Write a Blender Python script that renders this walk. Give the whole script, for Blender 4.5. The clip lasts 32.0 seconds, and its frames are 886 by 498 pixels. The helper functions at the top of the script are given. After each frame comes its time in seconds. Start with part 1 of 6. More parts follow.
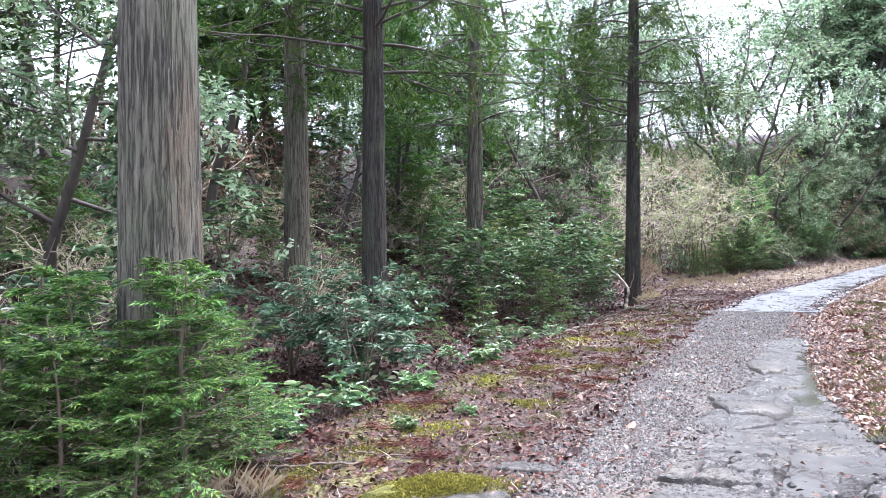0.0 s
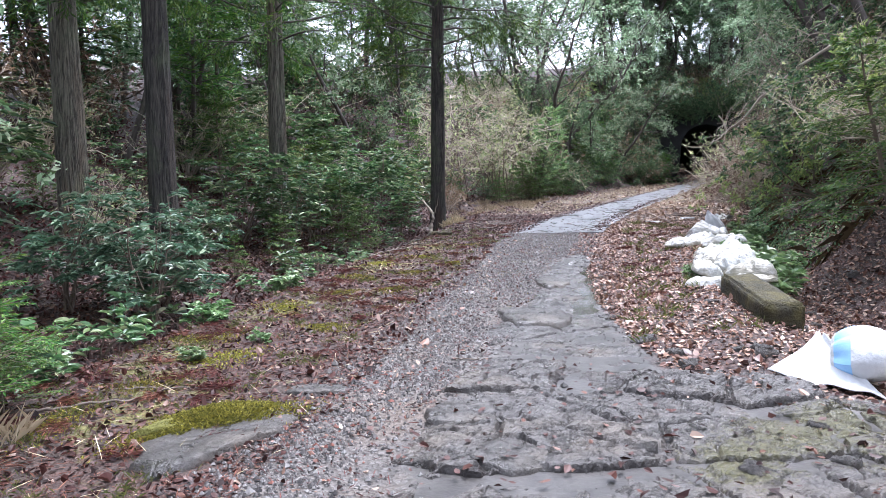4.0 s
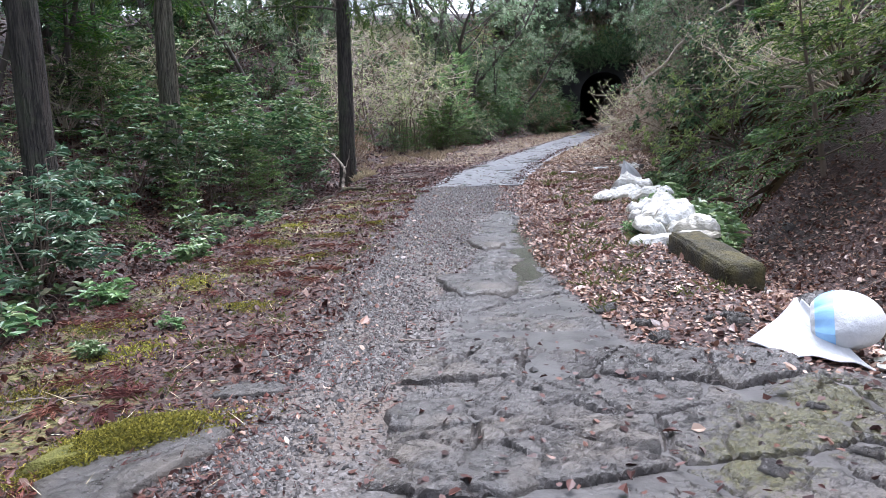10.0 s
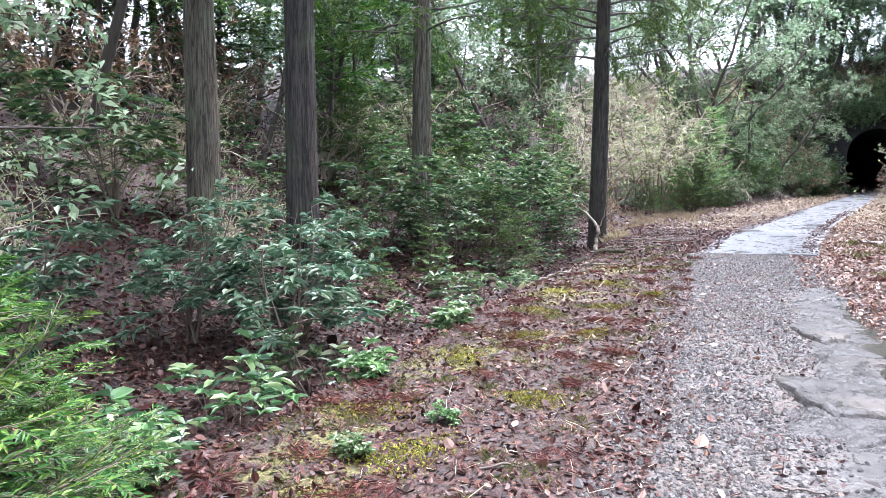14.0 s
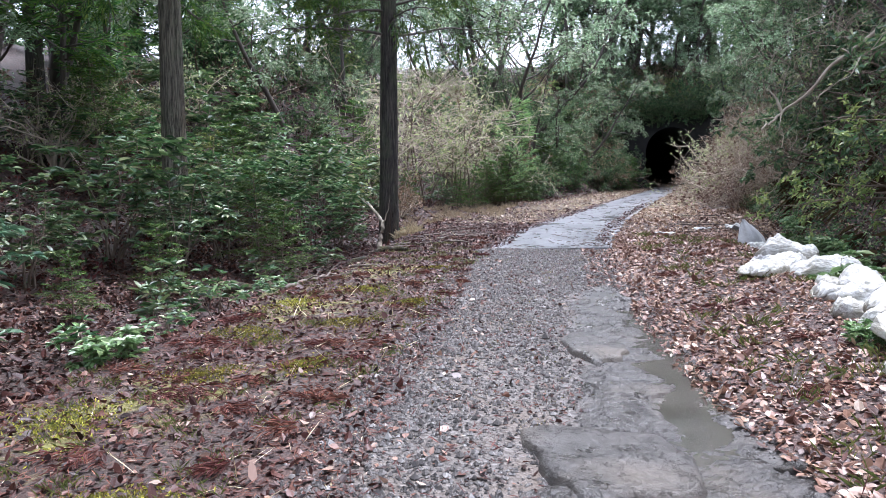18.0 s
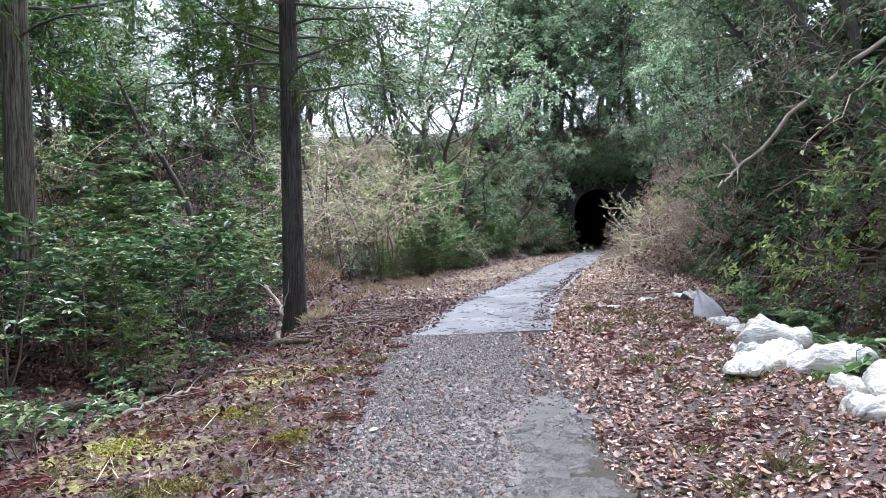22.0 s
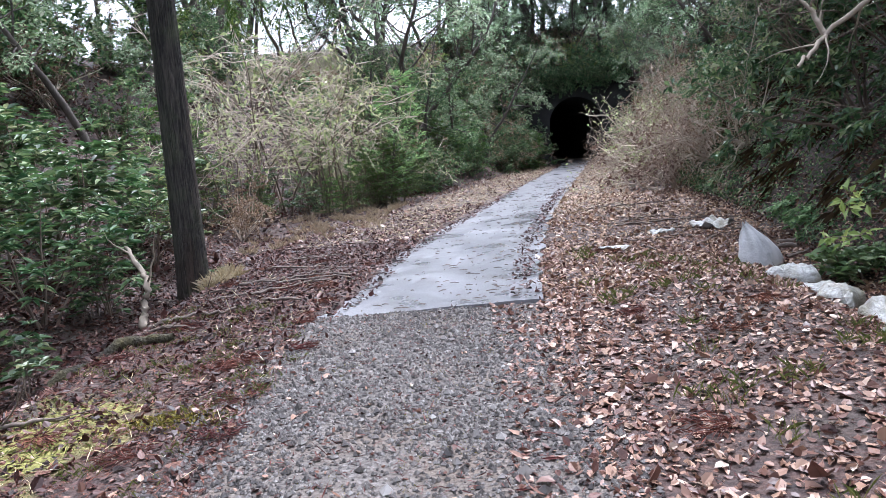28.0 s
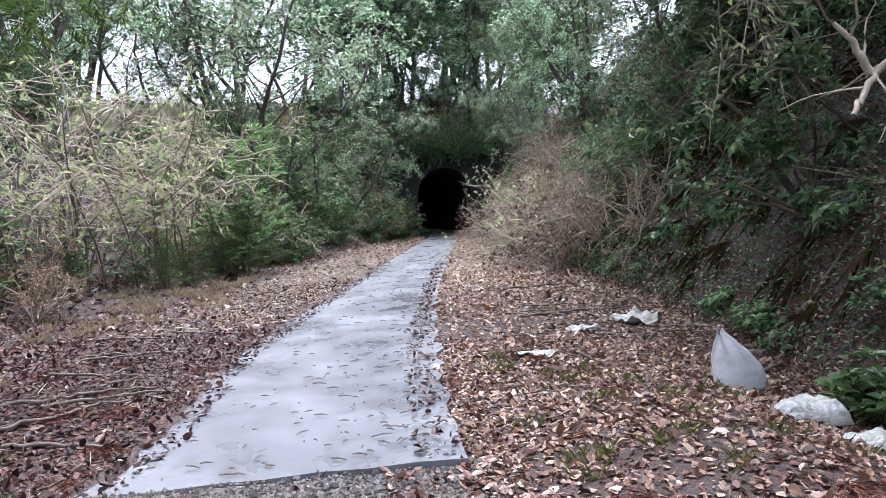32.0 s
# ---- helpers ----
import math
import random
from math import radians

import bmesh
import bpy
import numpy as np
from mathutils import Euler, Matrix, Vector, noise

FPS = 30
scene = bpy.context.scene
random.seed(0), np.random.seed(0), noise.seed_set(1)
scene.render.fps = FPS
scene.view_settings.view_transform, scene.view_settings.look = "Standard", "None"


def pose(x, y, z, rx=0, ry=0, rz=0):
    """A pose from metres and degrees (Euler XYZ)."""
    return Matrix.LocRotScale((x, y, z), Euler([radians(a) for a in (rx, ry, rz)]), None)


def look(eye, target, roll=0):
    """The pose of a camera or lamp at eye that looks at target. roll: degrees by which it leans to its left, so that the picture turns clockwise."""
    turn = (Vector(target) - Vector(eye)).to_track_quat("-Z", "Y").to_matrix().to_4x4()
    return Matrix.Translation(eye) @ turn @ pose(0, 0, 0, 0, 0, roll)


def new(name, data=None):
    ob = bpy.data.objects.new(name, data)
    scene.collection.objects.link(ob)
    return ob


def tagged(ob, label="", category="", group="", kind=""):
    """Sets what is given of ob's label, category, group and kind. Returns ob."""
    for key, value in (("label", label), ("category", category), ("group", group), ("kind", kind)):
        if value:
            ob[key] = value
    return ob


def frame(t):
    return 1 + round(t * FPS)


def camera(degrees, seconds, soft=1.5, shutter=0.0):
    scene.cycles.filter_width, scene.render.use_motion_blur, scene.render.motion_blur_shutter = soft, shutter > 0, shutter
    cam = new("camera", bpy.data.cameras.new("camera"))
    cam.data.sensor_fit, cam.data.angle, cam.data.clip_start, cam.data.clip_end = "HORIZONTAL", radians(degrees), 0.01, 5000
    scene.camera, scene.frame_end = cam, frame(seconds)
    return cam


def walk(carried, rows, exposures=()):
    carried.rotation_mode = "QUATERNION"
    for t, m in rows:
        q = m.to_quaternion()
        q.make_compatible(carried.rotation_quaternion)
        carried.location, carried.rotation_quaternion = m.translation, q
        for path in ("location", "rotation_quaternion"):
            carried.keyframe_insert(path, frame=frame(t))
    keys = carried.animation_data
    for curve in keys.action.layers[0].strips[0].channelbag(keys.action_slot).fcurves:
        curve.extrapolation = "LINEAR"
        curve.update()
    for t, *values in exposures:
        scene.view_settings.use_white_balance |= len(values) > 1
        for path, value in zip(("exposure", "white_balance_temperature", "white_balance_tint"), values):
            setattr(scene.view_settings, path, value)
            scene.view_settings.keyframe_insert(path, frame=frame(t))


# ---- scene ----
cam = camera(63.4, 32.0, 0.85)
PATH = [
    (0, (1.421, -17.203, 1.738), (0.466, -15.446, 1.69), -0.2),
    (0.5, (1.418, -17.202, 1.739), (0.45, -15.452, 1.69), -0.0),
    (1, (1.405, -17.191, 1.735), (0.429, -15.446, 1.683), -0.2),
    (1.5, (1.403, -17.196, 1.749), (0.414, -15.459, 1.689), -0.0),
    (2, (1.423, -17.207, 1.747), (0.425, -15.475, 1.691), -0.4),
    (2.5, (1.403, -17.162, 1.719), (0.444, -15.408, 1.644), -0.5),
    (3, (1.415, -17.168, 1.717), (0.549, -15.37, 1.597), -0.9),
    (3.5, (1.576, -17.108, 1.684), (0.908, -15.232, 1.489), -1.2),
    (4, (1.548, -16.971, 1.636), (1.075, -15.043, 1.393), -0.1),
    (4.5, (1.372, -16.871, 1.68), (0.871, -14.947, 1.464), 0.8),
    (6.5, (1.3, -16.858, 1.745), (0.806, -14.926, 1.589), -0.5),
    (7, (1.28, -16.849, 1.745), (0.832, -14.907, 1.58), -0.2),
    (7.5, (1.265, -16.85, 1.747), (0.88, -14.897, 1.556), 0.6),
    (8, (1.237, -16.886, 1.74), (0.93, -14.924, 1.498), 1.0),
    (8.5, (1.232, -16.831, 1.703), (0.979, -14.868, 1.413), 1.0),
    (9, (1.22, -16.582, 1.686), (1.027, -14.62, 1.349), 1.1),
    (9.5, (1.204, -16.432, 1.703), (1.037, -14.474, 1.33), 0.8),
    (10, (1.033, -16.275, 1.689), (0.836, -14.322, 1.305), -0.4),
    (10.5, (0.892, -16.159, 1.699), (0.602, -14.221, 1.297), -1.6),
    (11, (0.835, -15.951, 1.66), (0.401, -14.044, 1.238), -2.3),
    (11.5, (0.755, -15.822, 1.654), (0.183, -13.961, 1.194), -2.2),
    (12, (0.562, -15.711, 1.614), (-0.171, -13.909, 1.152), -2.3),
    (12.5, (0.389, -15.66, 1.587), (-0.445, -13.888, 1.184), -2.7),
    (13, (0.228, -15.44, 1.576), (-0.677, -13.684, 1.261), -3.3),
    (13.5, (0.103, -15.15, 1.619), (-0.762, -13.368, 1.346), -1.7),
    (14, (-0.056, -14.955, 1.567), (-0.835, -13.127, 1.343), 0.3),
    (14.5, (-0.062, -14.713, 1.554), (-0.378, -12.754, 1.305), 2.5),
    (16.5, (0.423, -13.401, 1.377), (0.283, -11.407, 1.305), -1.1),
    (17, (0.486, -13.111, 1.349), (0.224, -11.132, 1.232), -0.3),
    (17.5, (0.514, -12.804, 1.343), (0.189, -10.838, 1.165), 0.3),
    (18, (0.421, -12.607, 1.345), (0.084, -10.649, 1.12), 0.4),
    (18.5, (0.41, -12.463, 1.34), (0.117, -10.501, 1.087), 0.3),
    (19, (0.473, -12.267, 1.363), (0.242, -10.299, 1.095), 0.4),
    (19.5, (0.533, -12.02, 1.364), (0.348, -10.043, 1.127), -0.1),
    (20, (0.414, -11.698, 1.348), (0.26, -9.712, 1.179), -0.3),
    (20.5, (0.393, -11.415, 1.376), (0.249, -9.423, 1.264), -0.0),
    (21, (0.518, -11.069, 1.428), (0.364, -9.076, 1.365), -0.3),
    (21.5, (0.499, -10.809, 1.415), (0.357, -8.815, 1.37), -0.9),
    (22, (0.419, -10.481, 1.435), (0.267, -8.488, 1.391), -1.2),
    (22.5, (0.477, -10.16, 1.407), (0.33, -8.165, 1.379), -1.3),
    (23, (0.539, -9.858, 1.45), (0.464, -7.859, 1.439), -0.8),
    (23.5, (0.547, -9.536, 1.427), (0.486, -7.537, 1.446), -0.3),
    (24, (0.615, -9.158, 1.454), (0.54, -7.16, 1.485), 0.1),
    (24.5, (0.719, -8.77, 1.487), (0.595, -6.773, 1.482), -0.3),
    (26.5, (0.787, -7.817, 1.523), (0.69, -5.824, 1.384), -2.7),
    (27, (0.663, -7.496, 1.491), (0.625, -5.504, 1.316), -3.3),
    (27.5, (0.593, -7.194, 1.501), (0.542, -5.208, 1.264), -3.4),
    (28, (0.581, -6.852, 1.489), (0.488, -4.873, 1.216), -4.0),
    (28.5, (0.472, -6.592, 1.469), (0.35, -4.62, 1.158), -5.3),
    (29, (0.374, -6.311, 1.466), (0.307, -4.332, 1.183), -5.1),
    (29.5, (0.467, -5.954, 1.448), (0.526, -3.967, 1.232), -4.1),
    (30, (0.473, -5.604, 1.52), (0.685, -3.62, 1.372), -3.0),
    (30.5, (0.368, -5.222, 1.523), (0.665, -3.245, 1.474), -2.3),
    (31, (0.45, -4.86, 1.517), (0.804, -2.892, 1.477), -1.3),
    (31.5, (0.526, -4.544, 1.491), (0.861, -2.574, 1.43), -1.8),
    (32, (0.442, -4.201, 1.488), (0.743, -2.227, 1.385), -1.5),
]
walk(cam, [(t, look(eye, target, roll)) for t, eye, target, roll in PATH], [(0, 2.45, 5680, 16), (2.5, 2.5, 5680, 16), (4, 1.95, 5680, 16), (7.8, 2.02, 5680, 16), (9, 1.75, 5680, 16), (11, 1.72, 5680, 16), (12.5, 2.1, 5680, 16), (14.2, 2.5, 5680, 16), (16.5, 1.85, 5680, 16), (22, 1.98, 5680, 16), (28, 1.92, 5680, 16), (32, 1.97, 5680, 16)])

# ---------------------------------------------------------------- light
world = bpy.data.worlds.new("overcast_sky")
scene.world = world
world.use_nodes = True
wn = world.node_tree
wn.nodes.clear()
w_out = wn.nodes.new("ShaderNodeOutputWorld")
w_bg = wn.nodes.new("ShaderNodeBackground")
w_hsv = wn.nodes.new("ShaderNodeHueSaturation")
w_sky = wn.nodes.new("ShaderNodeTexSky")
w_sky.sky_type, w_sky.sun_disc = "NISHITA", False
SUN_EL, SUN_ROT = radians(70), radians(20)
w_sky.sun_elevation, w_sky.sun_rotation = SUN_EL, SUN_ROT
w_sky.air_density, w_sky.dust_density, w_sky.ozone_density = 1.0, 4.0, 1.0
w_hsv.inputs["Saturation"].default_value = 0.3
w_bg.inputs["Strength"].default_value = 0.15
wn.links.new(w_sky.outputs[0], w_hsv.inputs["Color"])
wn.links.new(w_hsv.outputs[0], w_bg.inputs["Color"])
wn.links.new(w_bg.outputs[0], w_out.inputs[0])
sun = new("sun", bpy.data.lights.new("sun", "SUN"))
sun.data.energy, sun.data.angle, sun.data.color = 1.5, radians(28), (1.0, 0.99, 0.97)
SUN_DIR = Vector((math.sin(SUN_ROT) * math.cos(SUN_EL), math.cos(SUN_ROT) * math.cos(SUN_EL), math.sin(SUN_EL)))
sun.matrix_world = look((0, 0, 30), Vector((0, 0, 30)) - SUN_DIR)

# ---------------------------------------------------------------- helpers
rnd = random.Random(7)
nprnd = np.random.default_rng(11)


def mesh_np(name, verts, faces, mat, smooth=False):
    """A mesh from arrays: verts (n, 3), faces one array or a list of arrays of equal-sided faces."""
    me = bpy.data.meshes.new(name)
    verts = np.asarray(verts, np.float32).reshape(-1, 3)
    groups = [np.asarray(f, np.int32) for f in (faces if isinstance(faces, list) else [faces]) if len(f)]
    loops = np.concatenate([g.ravel() for g in groups])
    sizes = np.concatenate([np.full(len(g), g.shape[1], np.int32) for g in groups])
    starts = np.concatenate([[0], np.cumsum(sizes)[:-1]]).astype(np.int32)
    me.vertices.add(len(verts))
    me.vertices.foreach_set("co", verts.ravel())
    me.loops.add(len(loops))
    me.loops.foreach_set("vertex_index", loops)
    me.polygons.add(len(sizes))
    me.polygons.foreach_set("loop_start", starts)
    me.polygons.foreach_set("loop_total", sizes)
    me.polygons.foreach_set("use_smooth", np.full(len(sizes), smooth))
    me.update(calc_edges=True)
    me.validate()
    if mat:
        me.materials.append(mat)
    return me


def part(name, data, parent, label=""):
    """One mesh object under a thing or a part."""
    ob = new(name, data)
    ob.parent = parent
    return tagged(ob, label)


def bm_mesh(name, bm, mat, smooth=False):
    me = bpy.data.meshes.new(name)
    for f in bm.faces:
        f.smooth = smooth
    bm.to_mesh(me)
    bm.free()
    me.materials.append(mat)
    return me


def thing(name, m, label, category, group="", kind=""):
    ob = new(name)
    ob.matrix_world = m
    ob.empty_display_size = 0.2
    return tagged(ob, label, category, group, kind)


def unit(a):
    return a / np.maximum(np.linalg.norm(a, axis=-1, keepdims=True), 1e-9)


def tubes(paths, sides=5):
    """Tapered tubes along polylines of rows x, y, z, radius."""
    V, F, base = [], [], 0
    ang = np.linspace(0, 2 * np.pi, sides, endpoint=False)
    for p in paths:
        p = np.asarray(p, float)
        n = len(p)
        d = unit(np.gradient(p[:, :3], axis=0))
        ref = np.where(np.abs(d[:, 2:3]) > 0.9, [[1.0, 0, 0]], [[0, 0, 1.0]])
        s = unit(np.cross(d, ref))
        u = np.cross(d, s)
        ring = p[:, None, :3] + p[:, None, 3:4] * (np.cos(ang)[None, :, None] * s[:, None] + np.sin(ang)[None, :, None] * u[:, None])
        V.append(ring.reshape(-1, 3))
        i, j = np.meshgrid(np.arange(n - 1), np.arange(sides), indexing="ij")
        a = base + i * sides + j
        b = base + i * sides + (j + 1) % sides
        F.append(np.stack([a, b, b + sides, a + sides], -1).reshape(-1, 4))
        base += n * sides
    return np.concatenate(V), np.concatenate(F)


def leaves(P, D, L, W, rng, fold=0.25, droop=0.15, tilt=0.7):
    """Folded leaf blades from bases P along D: four points and two faces each."""
    P, D = np.asarray(P, float), unit(np.asarray(D, float))
    n = len(P)
    up = unit(np.array([0, 0, 1.0]) + tilt * rng.normal(size=(n, 3)))
    S = unit(np.cross(D, up))
    N = np.cross(S, D)
    L = (L * (0.7 + 0.6 * rng.random(n)))[:, None]
    W = (W * (0.75 + 0.5 * rng.random(n)))[:, None]
    mid = P + D * L * 0.45
    tip = P + D * L - np.array([0, 0, 1.0]) * L * droop
    V = np.stack([P, mid + S * W / 2 + N * W * fold, tip, mid - S * W / 2 + N * W * fold], 1).reshape(-1, 3)
    b = np.arange(n)[:, None] * 4
    F = np.concatenate([b + [0, 1, 2], b + [0, 2, 3]], 0)
    return V, F


def blades(P, D, L, W, rng, tilt=0.3, droop=0.2, fold=0.12):
    """Pointed oval leaves of six points that lie near the level, with a raised rim on each side of the midrib."""
    P, D = np.asarray(P, float), unit(np.asarray(D, float))
    n = len(P)
    S = unit(np.cross(D, unit(np.array([0, 0, 1.0]) + tilt * rng.normal(size=(n, 3)))))
    N = np.cross(S, D)
    L = (L * (0.65 + 0.6 * rng.random(n)))[:, None]
    W = (W * (0.75 + 0.5 * rng.random(n)))[:, None]
    down = np.array([0, 0, 1.0]) * L * droop * rng.uniform(0.3, 1.6, (n, 1))
    a, b = P + D * L * 0.32, P + D * L * 0.68 - down * 0.35
    V = np.stack([P, a + S * W * 0.5 + N * W * fold, b + S * W * 0.4 + N * W * fold, P + D * L - down, b - S * W * 0.4 + N * W * fold, a - S * W * 0.5 + N * W * fold], 1).reshape(-1, 3)
    i = np.arange(n)[:, None] * 6
    return V, np.concatenate([i + [0, 1, 2, 3], i + [0, 3, 4, 5]], 0)


# ---------------------------------------------------------------- materials
def material(name):
    m = bpy.data.materials.new(name)
    m.use_nodes = True
    nt = m.node_tree
    return m, nt, nt.nodes["Principled BSDF"], nt.nodes["Material Output"]


def node(nt, kind, **values):
    n = nt.nodes.new(kind)
    for key, value in values.items():
        n.inputs[key.replace("_", " ")].default_value = value
    return n


def ramp(nt, source, stops):
    r = nt.nodes.new("ShaderNodeValToRGB")
    while len(r.color_ramp.elements) < len(stops):
        r.color_ramp.elements.new(0.5)
    for e, (pos, col) in zip(r.color_ramp.elements, stops):
        e.position, e.color = pos, (*col, 1)
    nt.links.new(source, r.inputs[0])
    return r.outputs[0]


def mixed(nt, fac, a, b):
    n = nt.nodes.new("ShaderNodeMix")
    n.data_type = "RGBA"
    for socket, value in ((n.inputs[0], fac), (n.inputs[6], a), (n.inputs[7], b)):
        if isinstance(value, (int, float)):
            socket.default_value = value
        elif isinstance(value, tuple):
            socket.default_value = (*value, 1)
        else:
            nt.links.new(value, socket)
    return n.outputs[2]


def math_node(nt, op, a, b=None, clamp=False):
    n = nt.nodes.new("ShaderNodeMath")
    n.operation, n.use_clamp = op, clamp
    for socket, value in zip(n.inputs, (a, b)):
        if isinstance(value, (int, float)):
            socket.default_value = value
        elif value is not None:
            nt.links.new(value, socket)
    return n.outputs[0]


def coords(nt, scale=(1, 1, 1), kind="Object"):
    t = nt.nodes.new("ShaderNodeTexCoord")
    m = nt.nodes.new("ShaderNodeMapping")
    m.inputs["Scale"].default_value = scale
    nt.links.new(t.outputs[kind], m.inputs[0])
    return m.outputs[0]


def noise_tex(nt, vec, scale, detail=4, rough=0.55):
    n = node(nt, "ShaderNodeTexNoise", Scale=scale, Detail=detail, Roughness=rough)
    if vec is not None:
        nt.links.new(vec, n.inputs["Vector"])
    return n


def voronoi(nt, vec, scale, feature="F1"):
    n = node(nt, "ShaderNodeTexVoronoi", Scale=scale)
    n.feature = feature
    nt.links.new(vec, n.inputs["Vector"])
    return n


def bump(nt, bsdf, height, strength, distance=0.01, before=None):
    b = node(nt, "ShaderNodeBump", Strength=strength, Distance=distance)
    nt.links.new(height, b.inputs["Height"])
    if before is not None:
        nt.links.new(before, b.inputs["Normal"])
    nt.links.new(b.outputs[0], bsdf.inputs["Normal"])
    return b.outputs[0]


def leaf_material(name, stops, rough=0.45, through_light=0.3, spec=0.5):
    m, nt, bsdf, out = material(name)
    geo = nt.nodes.new("ShaderNodeNewGeometry")
    info = nt.nodes.new("ShaderNodeObjectInfo")
    col = ramp(nt, geo.outputs["Random Per Island"], stops)
    hsv = nt.nodes.new("ShaderNodeHueSaturation")
    nt.links.new(math_node(nt, "ADD", math_node(nt, "MULTIPLY", info.outputs["Random"], 0.6), 0.7), hsv.inputs["Value"])
    nt.links.new(math_node(nt, "ADD", math_node(nt, "MULTIPLY", info.outputs["Random"], 0.03), 0.485), hsv.inputs["Hue"])
    nt.links.new(col, hsv.inputs["Color"])
    nt.links.new(hsv.outputs[0], bsdf.inputs["Base Color"])
    bsdf.inputs["Roughness"].default_value = rough
    bsdf.inputs["Specular IOR Level"].default_value = spec
    tr = nt.nodes.new("ShaderNodeBsdfTranslucent")
    nt.links.new(hsv.outputs[0], tr.inputs["Color"])
    mix = node(nt, "ShaderNodeMixShader", Fac=through_light)
    nt.links.new(bsdf.outputs[0], mix.inputs[1])
    nt.links.new(tr.outputs[0], mix.inputs[2])
    nt.links.new(mix.outputs[0], out.inputs[0])
    return m


def simple_material(name, stops, scale, rough, bump_strength=0.4, bump_scale=None, stretch=(1, 1, 1), distance=0.01, spec=0.5):
    m, nt, bsdf, out = material(name)
    vec = coords(nt, stretch)
    n1 = noise_tex(nt, vec, scale, 6)
    n2 = noise_tex(nt, vec, scale * 0.13, 3)
    fac = math_node(nt, "ADD", math_node(nt, "MULTIPLY", n1.outputs[0], 0.6), math_node(nt, "MULTIPLY", n2.outputs[0], 0.4))
    nt.links.new(ramp(nt, fac, stops), bsdf.inputs["Base Color"])
    bsdf.inputs["Roughness"].default_value = rough
    bsdf.inputs["Specular IOR Level"].default_value = spec
    n3 = noise_tex(nt, vec, bump_scale or scale * 2, 6)
    bump(nt, bsdf, n3.outputs[0], bump_strength, distance)
    return m


M_BROAD = leaf_material("broadleaf", [(0, (0.02, 0.055, 0.02)), (0.35, (0.055, 0.125, 0.042)), (0.7, (0.125, 0.215, 0.08)), (0.92, (0.22, 0.29, 0.12)), (1, (0.4, 0.4, 0.24))], 0.38, 0.28, 0.65)
M_GREY = leaf_material("grey_green_leaf", [(0, (0.03, 0.085, 0.045)), (0.4, (0.085, 0.175, 0.095)), (0.8, (0.18, 0.3, 0.175)), (1, (0.4, 0.48, 0.32))], 0.3, 0.25, 0.65)
M_LIME = leaf_material("lime_leaf", [(0, (0.12, 0.18, 0.05)), (0.6, (0.23, 0.29, 0.085)), (1, (0.4, 0.42, 0.15))], 0.45, 0.45)
M_CONIFER = leaf_material("conifer_needles", [(0, (0.02, 0.062, 0.012)), (0.6, (0.066, 0.152, 0.024)), (1, (0.18, 0.26, 0.044))], 0.5, 0.28, 0.35)
M_PINE = leaf_material("pine_needles", [(0, (0.1, 0.2, 0.075)), (0.6, (0.22, 0.35, 0.13)), (1, (0.38, 0.5, 0.2))], 0.5, 0.35)
M_DRYLEAF = leaf_material("withered_leaf", [(0, (0.108, 0.058, 0.036)), (0.4, (0.18, 0.108, 0.068)), (0.8, (0.27, 0.18, 0.117)), (1, (0.378, 0.288, 0.216))], 0.6, 0.2)
# Red-brown litter, its colour darkened as well for shade under the shrubs.
M_LITTER = leaf_material("fallen_leaf", [(0, (0.012, 0.005, 0.004)), (0.45, (0.046, 0.015, 0.011)), (0.78, (0.09, 0.034, 0.024)), (0.95, (0.17, 0.088, 0.062)), (1, (0.34, 0.26, 0.2))], 0.5, 0.1, 0.35)
M_LITTERPALE = leaf_material("pale_fallen_leaf", [(0, (0.05, 0.02, 0.014)), (0.3, (0.14, 0.066, 0.045)), (0.65, (0.27, 0.158, 0.105)), (0.93, (0.4, 0.27, 0.19)), (1, (0.54, 0.44, 0.35))], 0.42, 0.1)
M_STRAW = leaf_material("dry_grass", [(0, (0.36, 0.28, 0.17)), (0.6, (0.5, 0.41, 0.27)), (1, (0.66, 0.57, 0.42))], 0.6, 0.25)
M_GRASS = leaf_material("green_grass", [(0, (0.09, 0.13, 0.03)), (0.6, (0.16, 0.2, 0.05)), (1, (0.26, 0.26, 0.08))], 0.55, 0.3)
M_NEEDLELITTER = leaf_material("red_cedar_litter", [(0, (0.055, 0.016, 0.012)), (0.6, (0.12, 0.036, 0.026)), (1, (0.2, 0.08, 0.055))], 0.65, 0.05, 0.3)
M_TWIG = simple_material("twig_bark", [(0.3, (0.1, 0.075, 0.055)), (0.7, (0.22, 0.17, 0.13))], 6, 0.8)
M_PALE = simple_material("pale_twig", [(0.3, (0.36, 0.29, 0.22)), (0.7, (0.58, 0.5, 0.41))], 6, 0.8)
M_DARKBARK = simple_material("dark_bark", [(0.3, (0.045, 0.036, 0.03)), (0.7, (0.12, 0.1, 0.085))], 9, 0.85, 0.9, 30, (1, 1, 0.2), 0.02)
M_STICK = simple_material("fallen_stick", [(0.3, (0.07, 0.05, 0.04)), (0.7, (0.2, 0.16, 0.13))], 8, 0.75, 0.5, 40)
M_BRANCH = simple_material("bare_branch", [(0.3, (0.2, 0.16, 0.12)), (0.7, (0.42, 0.36, 0.28))], 5, 0.75, 0.5, 30)


